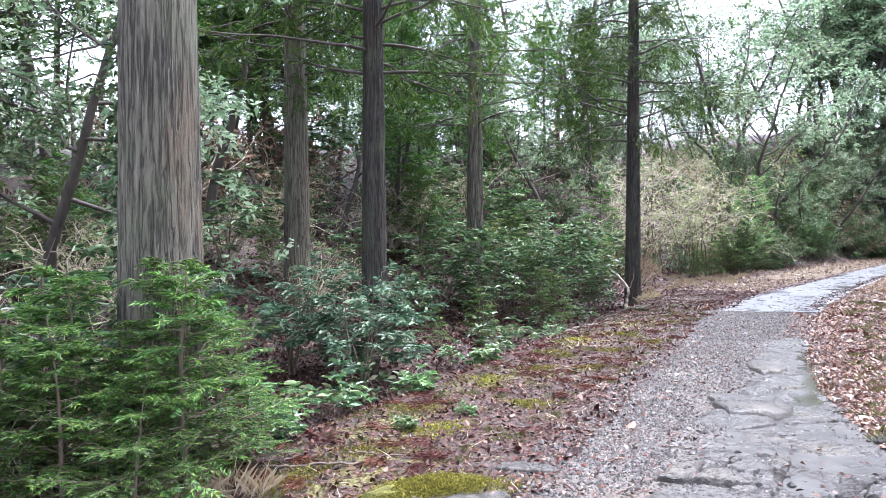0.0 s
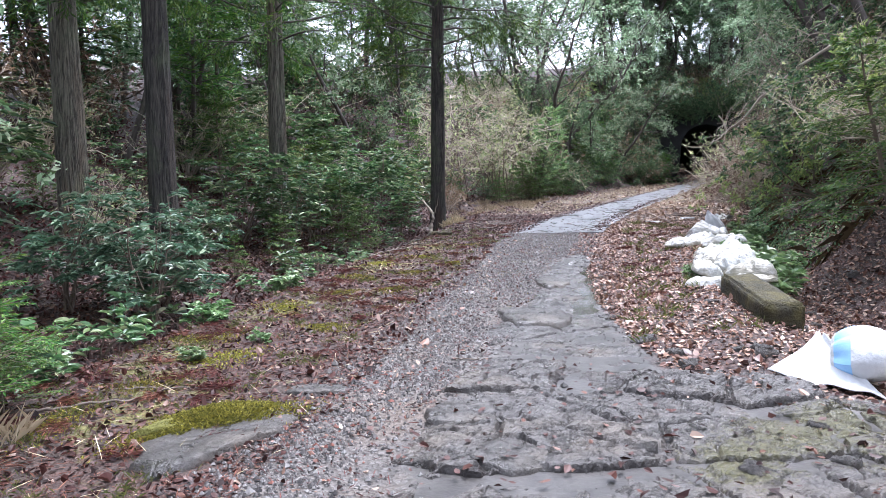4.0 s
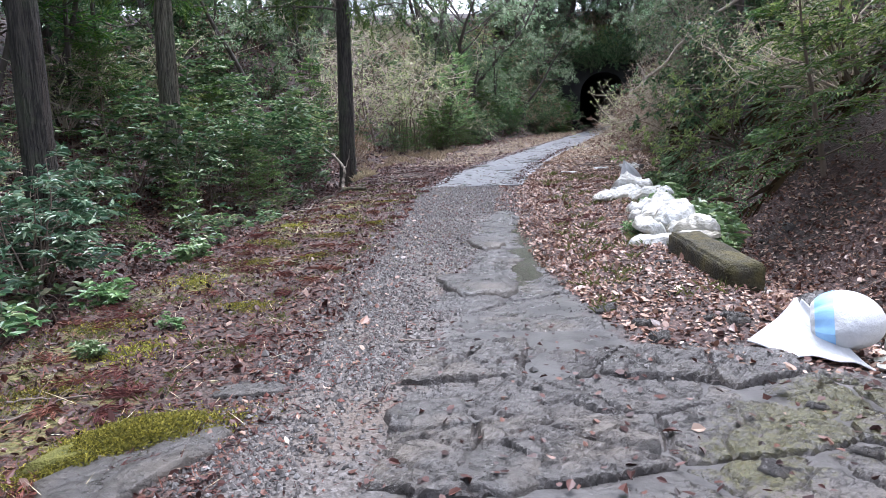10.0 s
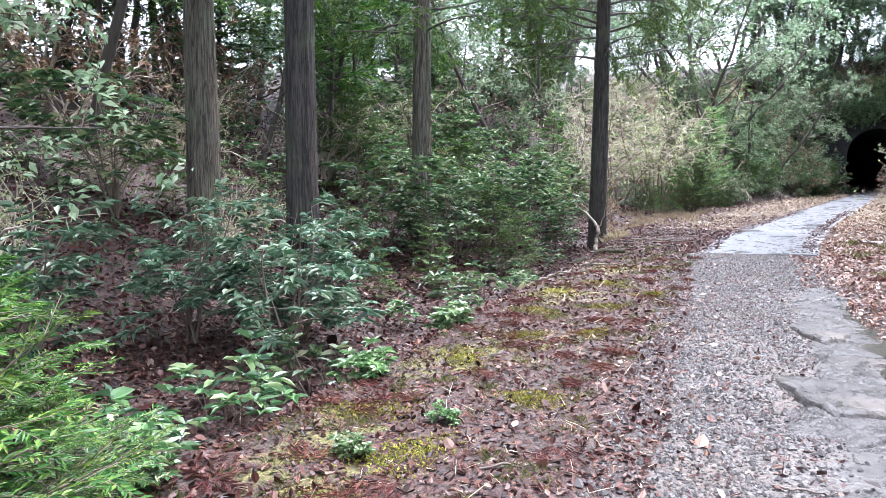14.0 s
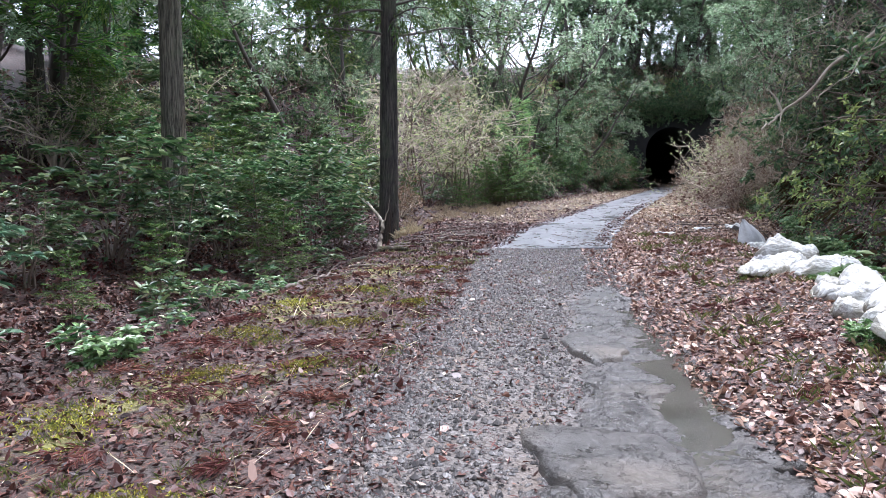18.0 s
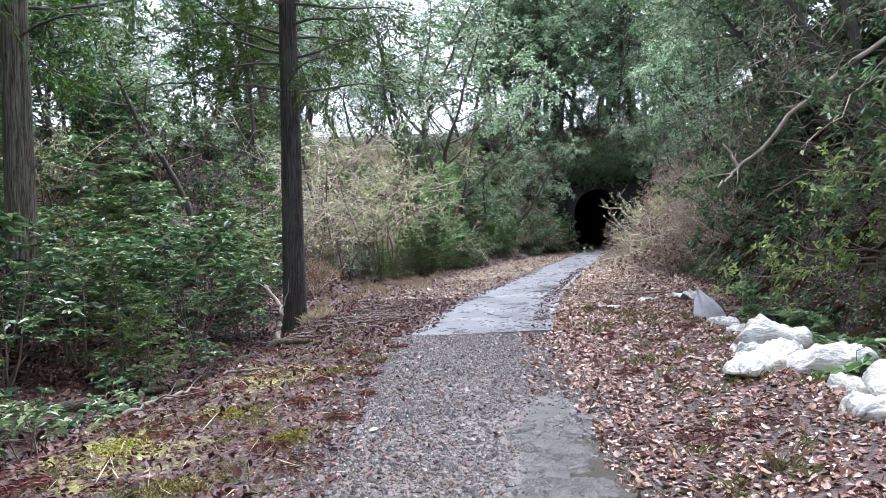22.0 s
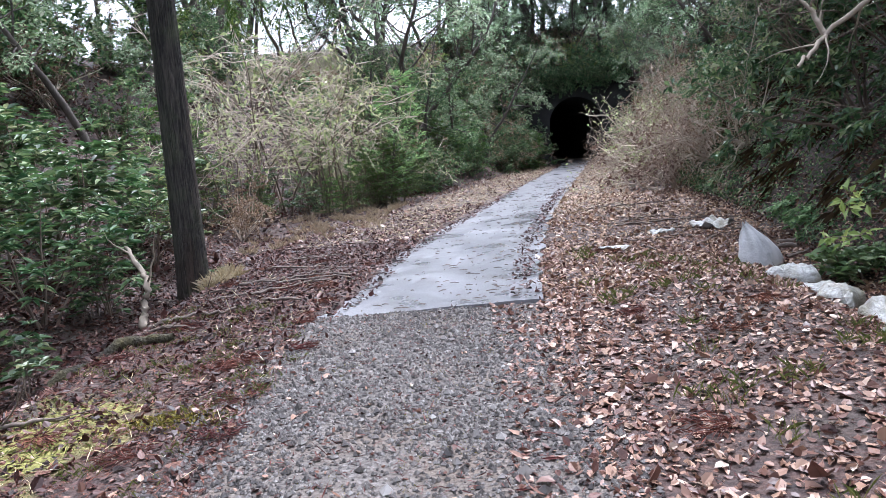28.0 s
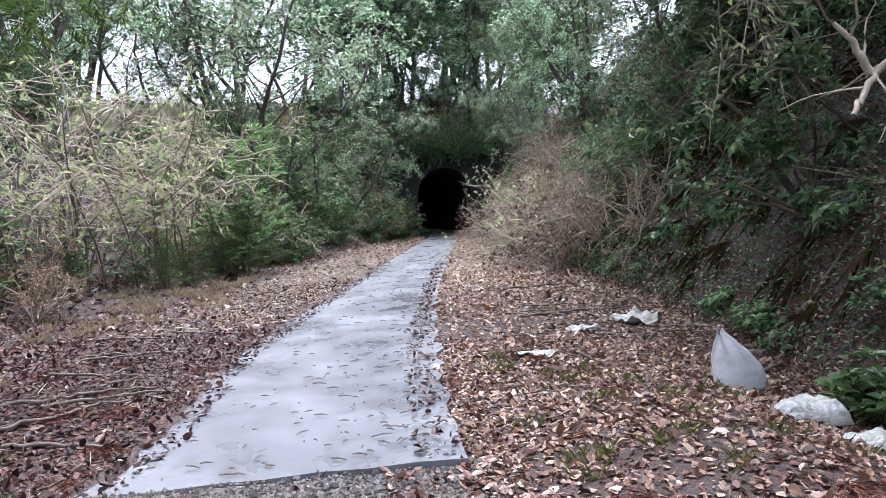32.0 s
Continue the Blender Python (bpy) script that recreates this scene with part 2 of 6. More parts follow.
def bark_material(name, dark, mid, pale, red):
    m, nt, bsdf, out = material(name)
    vec = coords(nt, (1, 1, 0.06))
    fine = noise_tex(nt, coords(nt, (1, 1, 0.09)), 40, 6, 0.62)
    broad = noise_tex(nt, coords(nt, (1, 1, 0.25)), 1.6, 3)
    col = ramp(nt, fine.outputs[0], [(0.36, dark), (0.47, mid), (0.66, pale)])
    col = mixed(nt, ramp(nt, broad.outputs[0], [(0.5, (0, 0, 0)), (0.68, (1, 1, 1))]), col, red)
    crack = noise_tex(nt, coords(nt, (1, 1, 0.035)), 17, 3, 0.5)
    gap = math_node(nt, "ABSOLUTE", math_node(nt, "SUBTRACT", crack.outputs[0], 0.5))
    open_gap = ramp(nt, gap, [(0.008, (0.85, 0.85, 0.85)), (0.03, (0, 0, 0))])
    col = mixed(nt, open_gap, col, dark)
    algae = noise_tex(nt, coords(nt), 2.3, 3)
    col = mixed(nt, math_node(nt, "MULTIPLY", ramp(nt, algae.outputs[0], [(0.5, (0, 0, 0)), (0.75, (1, 1, 1))]), 0.4), col, (0.13, 0.16, 0.08))
    nt.links.new(col, bsdf.inputs["Base Color"])
    bsdf.inputs["Roughness"].default_value = 0.85
    relief = math_node(nt, "ADD", fine.outputs[0], math_node(nt, "MULTIPLY", ramp(nt, gap, [(0.0, (0, 0, 0)), (0.05, (1, 1, 1))]), 0.7))
    bump(nt, bsdf, relief, 1.0, 0.05)
    return m


M_BARK = bark_material("cedar_bark", (0.045, 0.039, 0.03), (0.145, 0.13, 0.098), (0.235, 0.215, 0.165), (0.17, 0.112, 0.07))
M_BARKDARK = bark_material("dark_cedar_bark", (0.018, 0.016, 0.014), (0.05, 0.043, 0.036), (0.09, 0.079, 0.065), (0.07, 0.045, 0.034))


def ground_material():
    m, nt, bsdf, out = material("forest_ground")
    vec = coords(nt)
    cover = nt.nodes.new("ShaderNodeAttribute")
    cover.attribute_name = "cover"
    sep = nt.nodes.new("ShaderNodeSeparateColor")
    nt.links.new(cover.outputs["Color"], sep.inputs[0])
    # leaf litter: overlapping flakes of brown
    v1, v2 = voronoi(nt, vec, 17), voronoi(nt, vec, 31)
    big = noise_tex(nt, vec, 1.1, 5)
    fine = noise_tex(nt, vec, 60, 5)
    s1 = nt.nodes.new("ShaderNodeSeparateColor")
    nt.links.new(v1.outputs["Color"], s1.inputs[0])
    s2 = nt.nodes.new("ShaderNodeSeparateColor")
    nt.links.new(v2.outputs["Color"], s2.inputs[0])
    litter = ramp(nt, s1.outputs[0], [(0, (0.013, 0.006, 0.005)), (0.5, (0.036, 0.015, 0.011)), (1, (0.085, 0.042, 0.029))])
    litter2 = ramp(nt, s2.outputs[1], [(0, (0.012, 0.006, 0.005)), (0.6, (0.034, 0.013, 0.01)), (1, (0.09, 0.048, 0.034))])
    litter = mixed(nt, 0.5, litter, litter2)
    litter = mixed(nt, ramp(nt, big.outputs[0], [(0.45, (0, 0, 0)), (0.7, (1, 1, 1))]), litter, (0.036, 0.025, 0.018))
    # gravel
    g1, g2 = voronoi(nt, vec, 38), voronoi(nt, vec, 90)
    sg = nt.nodes.new("ShaderNodeSeparateColor")
    nt.links.new(g1.outputs["Color"], sg.inputs[0])
    gravel = ramp(nt, sg.outputs[0], [(0, (0.026, 0.023, 0.022)), (0.6, (0.075, 0.068, 0.064)), (1, (0.15, 0.142, 0.137))])
    gravel = mixed(nt, math_node(nt, "MULTIPLY", fine.outputs[0], 0.6), gravel, (0.13, 0.105, 0.085))
    gravel = mixed(nt, ramp(nt, big.outputs[0], [(0.46, (0, 0, 0)), (0.62, (0.75, 0.75, 0.75))]), gravel, (0.1, 0.074, 0.055))
    # wet rock
    rock = ramp(nt, noise_tex(nt, vec, 5, 8).outputs[0], [(0.3, (0.025, 0.022, 0.02)), (0.7, (0.07, 0.064, 0.057))])
    # moss
    moss = ramp(nt, fine.outputs[0], [(0.3, (0.1, 0.11, 0.02)), (0.7, (0.24, 0.22, 0.05))])

    def edge(channel, lo=0.35, hi=0.65):
        s = math_node(nt, "ADD", channel, math_node(nt, "MULTIPLY", math_node(nt, "SUBTRACT", noise_tex(nt, vec, 4.5, 6).outputs[0], 0.5), 1.1))
        return ramp(nt, s, [(lo, (0, 0, 0)), (hi, (1, 1, 1))])

    col = mixed(nt, edge(math_node(nt, "MULTIPLY", sep.outputs[0], 0.82)), litter, gravel)
    rock_fac = edge(sep.outputs[1])
    col = mixed(nt, rock_fac, col, rock)
    col = mixed(nt, edge(sep.outputs[2]), col, moss)
    nt.links.new(col, bsdf.inputs["Base Color"])
    rough = math_node(nt, "SUBTRACT", 0.72, math_node(nt, "MULTIPLY", rock_fac, 0.3))
    nt.links.new(rough, bsdf.inputs["Roughness"])
    h = math_node(nt, "ADD", math_node(nt, "MULTIPLY", v1.outputs["Distance"], 0.8), math_node(nt, "MULTIPLY", g1.outputs["Distance"], 0.8))
    h = math_node(nt, "ADD", h, math_node(nt, "MULTIPLY", fine.outputs[0], 0.5))
    h = math_node(nt, "MULTIPLY", h, math_node(nt, "SUBTRACT", 1.0, math_node(nt, "MULTIPLY", rock_fac, 0.85)))
    bump(nt, bsdf, h, 0.7, 0.02)
    return m


M_GROUND = ground_material()


def slab_material():
    m, nt, bsdf, out = material("wet_concrete")
    vec = coords(nt)
    n1, n2, n3 = noise_tex(nt, vec, 0.9, 6), noise_tex(nt, vec, 9, 6), noise_tex(nt, vec, 120, 3)
    col = ramp(nt, n1.outputs[0], [(0.3, (0.112, 0.112, 0.123)), (0.5, (0.172, 0.174, 0.188)), (0.7, (0.222, 0.225, 0.239))])
    col = mixed(nt, math_node(nt, "MULTIPLY", ramp(nt, n2.outputs[0], [(0.45, (0, 0, 0)), (0.75, (1, 1, 1))]), 0.5), col, (0.12, 0.113, 0.105))
    stain = noise_tex(nt, coords(nt, (1, 0.4, 1)), 2.6, 7, 0.7)
    col = mixed(nt, ramp(nt, stain.outputs[0], [(0.52, (0, 0, 0)), (0.68, (0.7, 0.7, 0.7))]), col, (0.075, 0.066, 0.06))
    grit_or_crack = noise_tex(nt, vec, 55, 4, 0.7)
    col = mixed(nt, ramp(nt, grit_or_crack.outputs[0], [(0.6, (0, 0, 0)), (0.68, (0.6, 0.6, 0.6))]), col, (0.06, 0.05, 0.042))
    nt.links.new(col, bsdf.inputs["Base Color"])
    nt.links.new(ramp(nt, n1.outputs[0], [(0.3, (0.2, 0.2, 0.2)), (0.7, (0.48, 0.48, 0.48))]), bsdf.inputs["Roughness"])
    bump(nt, bsdf, math_node(nt, "ADD", n3.outputs[0], n2.outputs[0]), 0.25, 0.005)
    return m


M_SLAB = slab_material()
# Near-black concrete: shade of the overhang and tunnel is put into the colour.
M_PORTAL = simple_material("shade_dark_concrete", [(0.3, (0.012, 0.012, 0.012)), (0.7, (0.04, 0.038, 0.035))], 1.2, 0.9, 0.5, 20)
M_VAULT = simple_material("shade_dark_lining", [(0.3, (0.02, 0.018, 0.017)), (0.7, (0.05, 0.045, 0.04))], 1.5, 0.9)
def rock_material():
    m, nt, bsdf, out = material("grey_bedrock")
    vec = coords(nt)
    info = nt.nodes.new("ShaderNodeObjectInfo")
    n1, n2, n3 = noise_tex(nt, vec, 3, 8, 0.65), noise_tex(nt, vec, 26, 8, 0.65), noise_tex(nt, vec, 1.3, 4)
    warp = nt.nodes.new("ShaderNodeVectorMath")
    warp.operation = "ADD"
    nt.links.new(vec, warp.inputs[0])
    nt.links.new(n1.outputs["Color"], warp.inputs[1])
    crack = voronoi(nt, warp.outputs[0], 4.0, "DISTANCE_TO_EDGE")
    line = ramp(nt, crack.outputs["Distance"], [(0.0, (0, 0, 0)), (0.02, (1, 1, 1))])
    col = ramp(nt, math_node(nt, "ADD", math_node(nt, "MULTIPLY", n2.outputs[0], 0.5), math_node(nt, "MULTIPLY", n1.outputs[0], 0.5)), [(0.3, (0.026, 0.0225, 0.02)), (0.5, (0.054, 0.048, 0.043)), (0.72, (0.1, 0.09, 0.082))])
    col = mixed(nt, ramp(nt, n3.outputs[0], [(0.5, (0, 0, 0)), (0.7, (0.55, 0.55, 0.55))]), col, (0.12, 0.095, 0.068))
    col = mixed(nt, math_node(nt, "MULTIPLY", math_node(nt, "SUBTRACT", 1.0, line), 0.7), col, (0.035, 0.03, 0.027))
    film = nt.nodes.new("ShaderNodeAttribute")
    film.attribute_name = "moss"
    level = math_node(nt, "ADD", film.outputs["Fac"], math_node(nt, "MULTIPLY", math_node(nt, "SUBTRACT", n2.outputs[0], 0.5), 1.4))
    soft = ramp(nt, noise_tex(nt, vec, 70, 4).outputs[0], [(0.3, (0.022, 0.022, 0.005)), (0.7, (0.075, 0.066, 0.012))])
    col = mixed(nt, ramp(nt, level, [(0.42, (0, 0, 0)), (0.62, (0.9, 0.9, 0.9))]), col, soft)
    # Crevice shade and packed earth: the cracks are coloured near black.
    grit_or_crack = nt.nodes.new("ShaderNodeAttribute")
    grit_or_crack.attribute_name = "crack_dark"
    col = mixed(nt, math_node(nt, "MULTIPLY", grit_or_crack.outputs["Fac"], 0.85), col, (0.016, 0.011, 0.009))
    hsv = nt.nodes.new("ShaderNodeHueSaturation")
    nt.links.new(math_node(nt, "ADD", math_node(nt, "MULTIPLY", info.outputs["Random"], 0.4), 0.8), hsv.inputs["Value"])
    nt.links.new(col, hsv.inputs["Color"])
    nt.links.new(hsv.outputs[0], bsdf.inputs["Base Color"])
    nt.links.new(ramp(nt, n1.outputs[0], [(0.35, (0.2, 0.2, 0.2)), (0.65, (0.6, 0.6, 0.6))]), bsdf.inputs["Roughness"])
    h = math_node(nt, "ADD", math_node(nt, "MULTIPLY", line, 0.5), math_node(nt, "ADD", n2.outputs[0], n1.outputs[0]))
    bump(nt, bsdf, h, 0.9, 0.02)
    return m


M_ROCK = rock_material()
M_STONE = leaf_material("gravel_stone", [(0, (0.035, 0.031, 0.028)), (0.4, (0.1, 0.09, 0.082)), (0.85, (0.19, 0.175, 0.162)), (1, (0.3, 0.288, 0.27))], 0.42, 0.0)
def bag_material():
    """Woven plastic: white cloth, weave, creases and patches of grime."""
    m, nt, bsdf, out = material("woven_white_bag")
    vec = coords(nt)
    info = nt.nodes.new("ShaderNodeObjectInfo")
    grime, speck = noise_tex(nt, vec, 3.2, 6, 0.65), noise_tex(nt, vec, 30, 5, 0.6)
    col = ramp(nt, speck.outputs[0], [(0.3, (0.34, 0.34, 0.31)), (0.6, (0.52, 0.525, 0.51))])
    level = math_node(nt, "ADD", grime.outputs[0], math_node(nt, "MULTIPLY", info.outputs["Random"], 0.16))
    col = mixed(nt, ramp(nt, level, [(0.46, (0, 0, 0)), (0.72, (0.85, 0.85, 0.85))]), col, (0.24, 0.215, 0.15))
    nt.links.new(col, bsdf.inputs["Base Color"])
    bsdf.inputs["Roughness"].default_value = 0.45
    fold = noise_tex(nt, coords(nt, (0.4, 1, 1)), 22, 4, 0.55)
    b1 = bump(nt, bsdf, fold.outputs[0], 0.85, 0.03)
    wave = node(nt, "ShaderNodeTexWave", Scale=120)
    nt.links.new(vec, wave.inputs["Vector"])
    bump(nt, bsdf, wave.outputs["Fac"], 0.15, 0.002, b1)
    return m


M_BAG = bag_material()
M_CLOTH = simple_material("clean_woven_plastic", [(0.3, (0.48, 0.49, 0.5)), (0.7, (0.62, 0.62, 0.61))], 5, 0.5, 0.6, 18, (1, 0.4, 1), 0.02)
M_MOSSY = simple_material("mossy_concrete", [(0.35, (0.016, 0.014, 0.01)), (0.5, (0.045, 0.038, 0.016)), (0.7, (0.1, 0.085, 0.024))], 7, 0.9, 1.0, 40, (1, 1, 1), 0.03)
M_MOSS = simple_material("yellow_green_moss", [(0.3, (0.05, 0.055, 0.012)), (0.5, (0.12, 0.115, 0.02)), (0.75, (0.21, 0.19, 0.035))], 14, 0.95, 1.0, 90, (1, 1, 1), 0.02)
M_CORD = simple_material("pale_cord", [(0.3, (0.5, 0.5, 0.45)), (0.7, (0.7, 0.7, 0.66))], 20, 0.7)
M_BLUE = simple_material("blue_print", [(0.3, (0.2, 0.4, 0.7)), (0.7, (0.35, 0.58, 0.82))], 5, 0.5)
M_BRICKBIT = leaf_material("brick_fragment", [(0, (0.15, 0.055, 0.036)), (0.6, (0.21, 0.088, 0.06)), (1, (0.25, 0.143, 0.108))], 0.8, 0.0)
M_MOSSLEAF = leaf_material("moss_shoot", [(0, (0.075, 0.072, 0.012)), (0.6, (0.2, 0.182, 0.025)), (1, (0.38, 0.34, 0.05))], 0.8, 0.2)
M_HERB = leaf_material("herb_leaf", [(0, (0.06, 0.12, 0.04)), (0.6, (0.14, 0.24, 0.085)), (1, (0.29, 0.37, 0.17))], 0.34, 0.3, 0.6)
# Broadleaf copy for the bank; its colour is toned for the shade there.
M_BANK = leaf_material("shade_toned_bank_leaf", [(0, (0.024, 0.058, 0.024)), (0.4, (0.068, 0.14, 0.055)), (0.75, (0.15, 0.235, 0.095)), (0.93, (0.27, 0.33, 0.15)), (1, (0.42, 0.42, 0.27))], 0.32, 0.42, 0.6)
# Canopy leaves: the brightness of backlight from the sky is put into the colour.
M_CANOPY = leaf_material("backlight_pale_leaf", [(0, (0.12, 0.2, 0.1)), (0.5, (0.25, 0.36, 0.2)), (0.85, (0.4, 0.5, 0.32)), (1, (0.58, 0.63, 0.46))], 0.38, 0.5, 0.6)
M_SOILHANG = leaf_material("hanging_dead_grass", [(0, (0.03, 0.018, 0.009)), (0.6, (0.065, 0.042, 0.02)), (1, (0.13, 0.095, 0.045))], 0.7, 0.1, 0.2)
M_SPRING = leaf_material("pale_spring_leaf", [(0, (0.2, 0.25, 0.1)), (0.6, (0.36, 0.41, 0.17)), (1, (0.55, 0.55, 0.3))], 0.45, 0.45)

M_PUDDLE = simple_material("muddy_water", [(0.3, (0.035, 0.03, 0.026)), (0.7, (0.085, 0.076, 0.066))], 6, 0.07, 0.12, 14, (1, 1, 1), 0.01, 0.6)

# ---------------------------------------------------------------- lie of the land
ROAD_Y = [-60, -20, -13, -6, 0, 1, 4, 8.5, 12.5, 18, 25, 33, 45, 60]
ROAD_L = [-0.6, -0.6, -0.5, -0.75, -1.2, -0.95, -0.77, 0.03, 0.8, 1.85, 3.2, 4.8, 7.0, 9.5]
ROAD_R = [2.0, 2.0, 1.9, 1.2, 1.2, 1.25, 1.55, 2.25, 2.95, 3.95, 5.25, 6.8, 9.2, 11.7]
FOOT_L = [(-60, -7.5), (-15, -7.2), (0, -7.0), (9, -6.5), (15, -4.2), (21, -1.5), (30, 1.5), (38, 3.7), (45, 5.5), (60, 8)]
RISE_L = [(-60, 0.55), (0, 0.58), (10, 0.75), (18, 1.05), (60, 1.2)]
FOOT_R = [(-60, 5.6), (-16, 5.2), (-12, 4.7), (-10, 4.2), (-6.6, 3.9), (-2.5, 4.3), (1.5, 4.6), (5, 5.3), (11, 6.0), (18, 7.1), (25, 7.9), (35, 9.2), (45, 10.4), (60, 13)]
RISE_R = [(-60, 0.8), (-13, 0.85), (-8, 1.0), (-3, 1.7), (5, 2.0), (30, 1.7), (60, 1.5)]


def table(rows, y):
    return np.interp(y, [r[0] for r in rows], [r[1] for r in rows])


def smooth_noise(x, y, scale, seed):
    """Cheap smooth noise: a few rotated sine waves."""
    r = np.random.default_rng(seed)
    out = 0
    for k in range(6):
        a, p, s = r.uniform(0, 6.28), r.uniform(0, 6.28), scale * r.uniform(0.6, 1.9)
        out = out + np.sin((x * np.cos(a) + y * np.sin(a)) * s + p)
    return out / 6


def height(x, y):
    x, y = np.asarray(x, float), np.asarray(y, float)
    l, r = np.interp(y, ROAD_Y, ROAD_L), np.interp(y, ROAD_Y, ROAD_R)
    mid = (l + r) / 2
    z = -0.06 - 0.05 * np.clip((mid - x) / 2, -1, 1) + 0.02 * smooth_noise(x, y, 2.2, 1) + 0.008 * smooth_noise(x, y, 9, 2)
    z = z - 0.05 * np.clip((-y - 4) / 6, 0, 1)
    fl, fr = table(FOOT_L, y), table(FOOT_R, y)
    # the ditch and the forest floor on the one side
    edge = np.where(y < 4, -2.75 + 0.25 * smooth_noise(y * 0, y, 0.8, 3), l - 2.4)
    dip = np.clip((edge - x) / 1.0, 0, 1)
    depth = np.interp(y, [-30, -14, -3, 4, 12], [0.35, 0.4, 0.5, 0.3, 0.05])
    z = z - depth * dip * dip * (3 - 2 * dip) + 0.25 * np.clip((edge - 1.6 - x) / 3, 0, 1)
    up_l = np.maximum(fl - x, 0)
    crest = 6.6 + 0.5 * smooth_noise(x, y, 0.15, 5)
    k = table(RISE_L, y)
    rise = k * up_l * up_l / (up_l + 1.2)
    z = z + crest * (1 - np.exp(-rise / crest * 1.15)) + np.clip(rise, 0, 1) * 0.25 * smooth_noise(x, y, 1.1, 6)
    # the steep bank on the other side, with a wet hollow at its foot
    up_r = np.maximum(x - fr, 0)
    k = table(RISE_R, y)
    rise = k * up_r * up_r / (up_r + 0.5)
    crest = 9.0 + 0.6 * smooth_noise(x, y, 0.15, 8)
    z = z + crest * (1 - np.exp(-rise / crest * 1.1)) + np.clip(rise, 0, 1) * 0.3 * smooth_noise(x, y, 1.3, 9)
    track = np.exp(-((x - np.interp(y, [-10, -5], [1.2, 1.12])) / 0.3) ** 2) * np.clip((y + 10.2) / 1.2, 0, 1) * np.clip((-4.4 - y) / 1.2, 0, 1)
    z = z - 0.035 * track
    verge = np.exp(-((x - 2.8) / 0.8) ** 2) * np.clip((y + 12) / 2, 0, 1) * np.clip((2 - y) / 3, 0, 1)
    z = z + 0.2 * verge
    hollow = np.exp(-((x - fr + 0.3) / 0.55) ** 2) * np.clip((4 - y) / 4, 0, 1)
    z = z - 0.16 * hollow
    mound = np.exp(-((x - 9.6) / 1.3) ** 2 - ((y - 37) / 4) ** 2)
    z = z + 1.0 * mound
    # the hill over the tunnel
    aside = np.clip(4.6 - x, 0, 3) + np.clip(x - 11.8, 0, 3)
    over = np.clip((y - 45.2 + 3 * aside) / (0.4 + 3 * aside), 0, 1)
    hill = 6.2 + np.clip(y - 45.6, 0, 9) * 0.5
    z = np.where(over > 0, z * (1 - over) + np.maximum(z, hill) * over, z)
    # under the slab
    on = (x > l + 0.05) & (x < r - 0.05) & (y > 0.05) & (y < 45)
    return np.where(on, np.minimum(z, -0.16), z)


def ground_at(x, y):
    return float(height(x, y))


def axis(fine_lo, fine_hi, step, lo, hi, grow=1.25):
    out = list(np.arange(fine_lo, fine_hi + 1e-6, step))
    s = step
    while out[-1] < hi:
        s *= grow
        out.append(out[-1] + s)
    s = step
    while out[0] > lo:
        s *= grow
        out.insert(0, out[0] - s)
    return np.array(out)


gx, gy = axis(-5, 7, 0.09, -700, 700, 1.12), axis(-17, 16, 0.1, -700, 700, 1.1)
gy = np.sort(np.concatenate([gy[(gy < 44.6) | (gy > 46.4)], [44.7, 45.2, 45.65, 46.2]]))
GX, GY = np.meshgrid(gx, gy)
GZ = height(GX, GY)
far = np.clip((np.hypot(GX, GY) - 90) / 200, 0, 1)
GZ = GZ * (1 - far) + 2 * far
idx = np.arange(GX.size).reshape(GX.shape)
quads = np.stack([idx[:-1, :-1], idx[:-1, 1:], idx[1:, 1:], idx[1:, :-1]], -1).reshape(-1, 4)
qx, qy = GX.ravel()[quads].mean(1), GY.ravel()[quads].mean(1)
mouth = (qy > 44.9) & (qy < 45.8) & (qx > 5.6) & (qx < 10.8)
gme = mesh_np("ground", np.stack([GX, GY, GZ], -1), quads[~mouth], M_GROUND, True)


def rock_cover(x, y):
    """Where bare rock shows: the wheel track and the broad outcrop."""
    s = np.clip(1.3 - np.abs(x - np.interp(y, [-14, -10, -6, -3], [1.6, 1.1, 0.8, 0.9])) / np.interp(y, [-14, -11, -8, -4.5, -3], [1.5, 0.9, 0.45, 0.3, 0.05]), 0, 1)
    return np.clip(s * np.clip((-3.2 - y) / 1.5, 0, 1) + 0.9 * np.clip((-11 - y) / 1.2, 0, 1) * np.clip((x - 0.5) / 0.6, 0, 1) * np.clip((4.2 - x) / 0.8, 0, 1), 0, 1)


# what covers the ground: gravel, bare rock, moss
gl, gr = np.interp(GY, ROAD_Y, ROAD_L), np.interp(GY, ROAD_Y, ROAD_R)
inside = np.clip((GX - gl + 0.25) / 0.5, 0, 1) * np.clip((gr - GX + 0.2) / 0.4, 0, 1) * np.clip((2 - GY) / 2, 0, 1)
rocky = rock_cover(GX, GY)
mossy = 0.8 * np.exp(-((GX + 2.0) / 0.9) ** 2) * np.clip((1 - GY) / 2, 0, 1) * (0.5 + smooth_noise(GX, GY, 1.4, 21)) + 0.25 * np.clip(np.abs(GX - gr - 1.0) < 1.0, 0, 1) * np.clip((GY - 9) / 5, 0, 1)
cover = gme.color_attributes.new("cover", "FLOAT_COLOR", "POINT")
cover.data.foreach_set("color", np.stack([inside, rocky, np.clip(mossy, 0, 1), np.ones_like(inside)], -1).astype(np.float32).ravel())
tagged(new("ground", gme), "forest ground under leaf litter, gravel and bare rock", "ground", kind="structure")

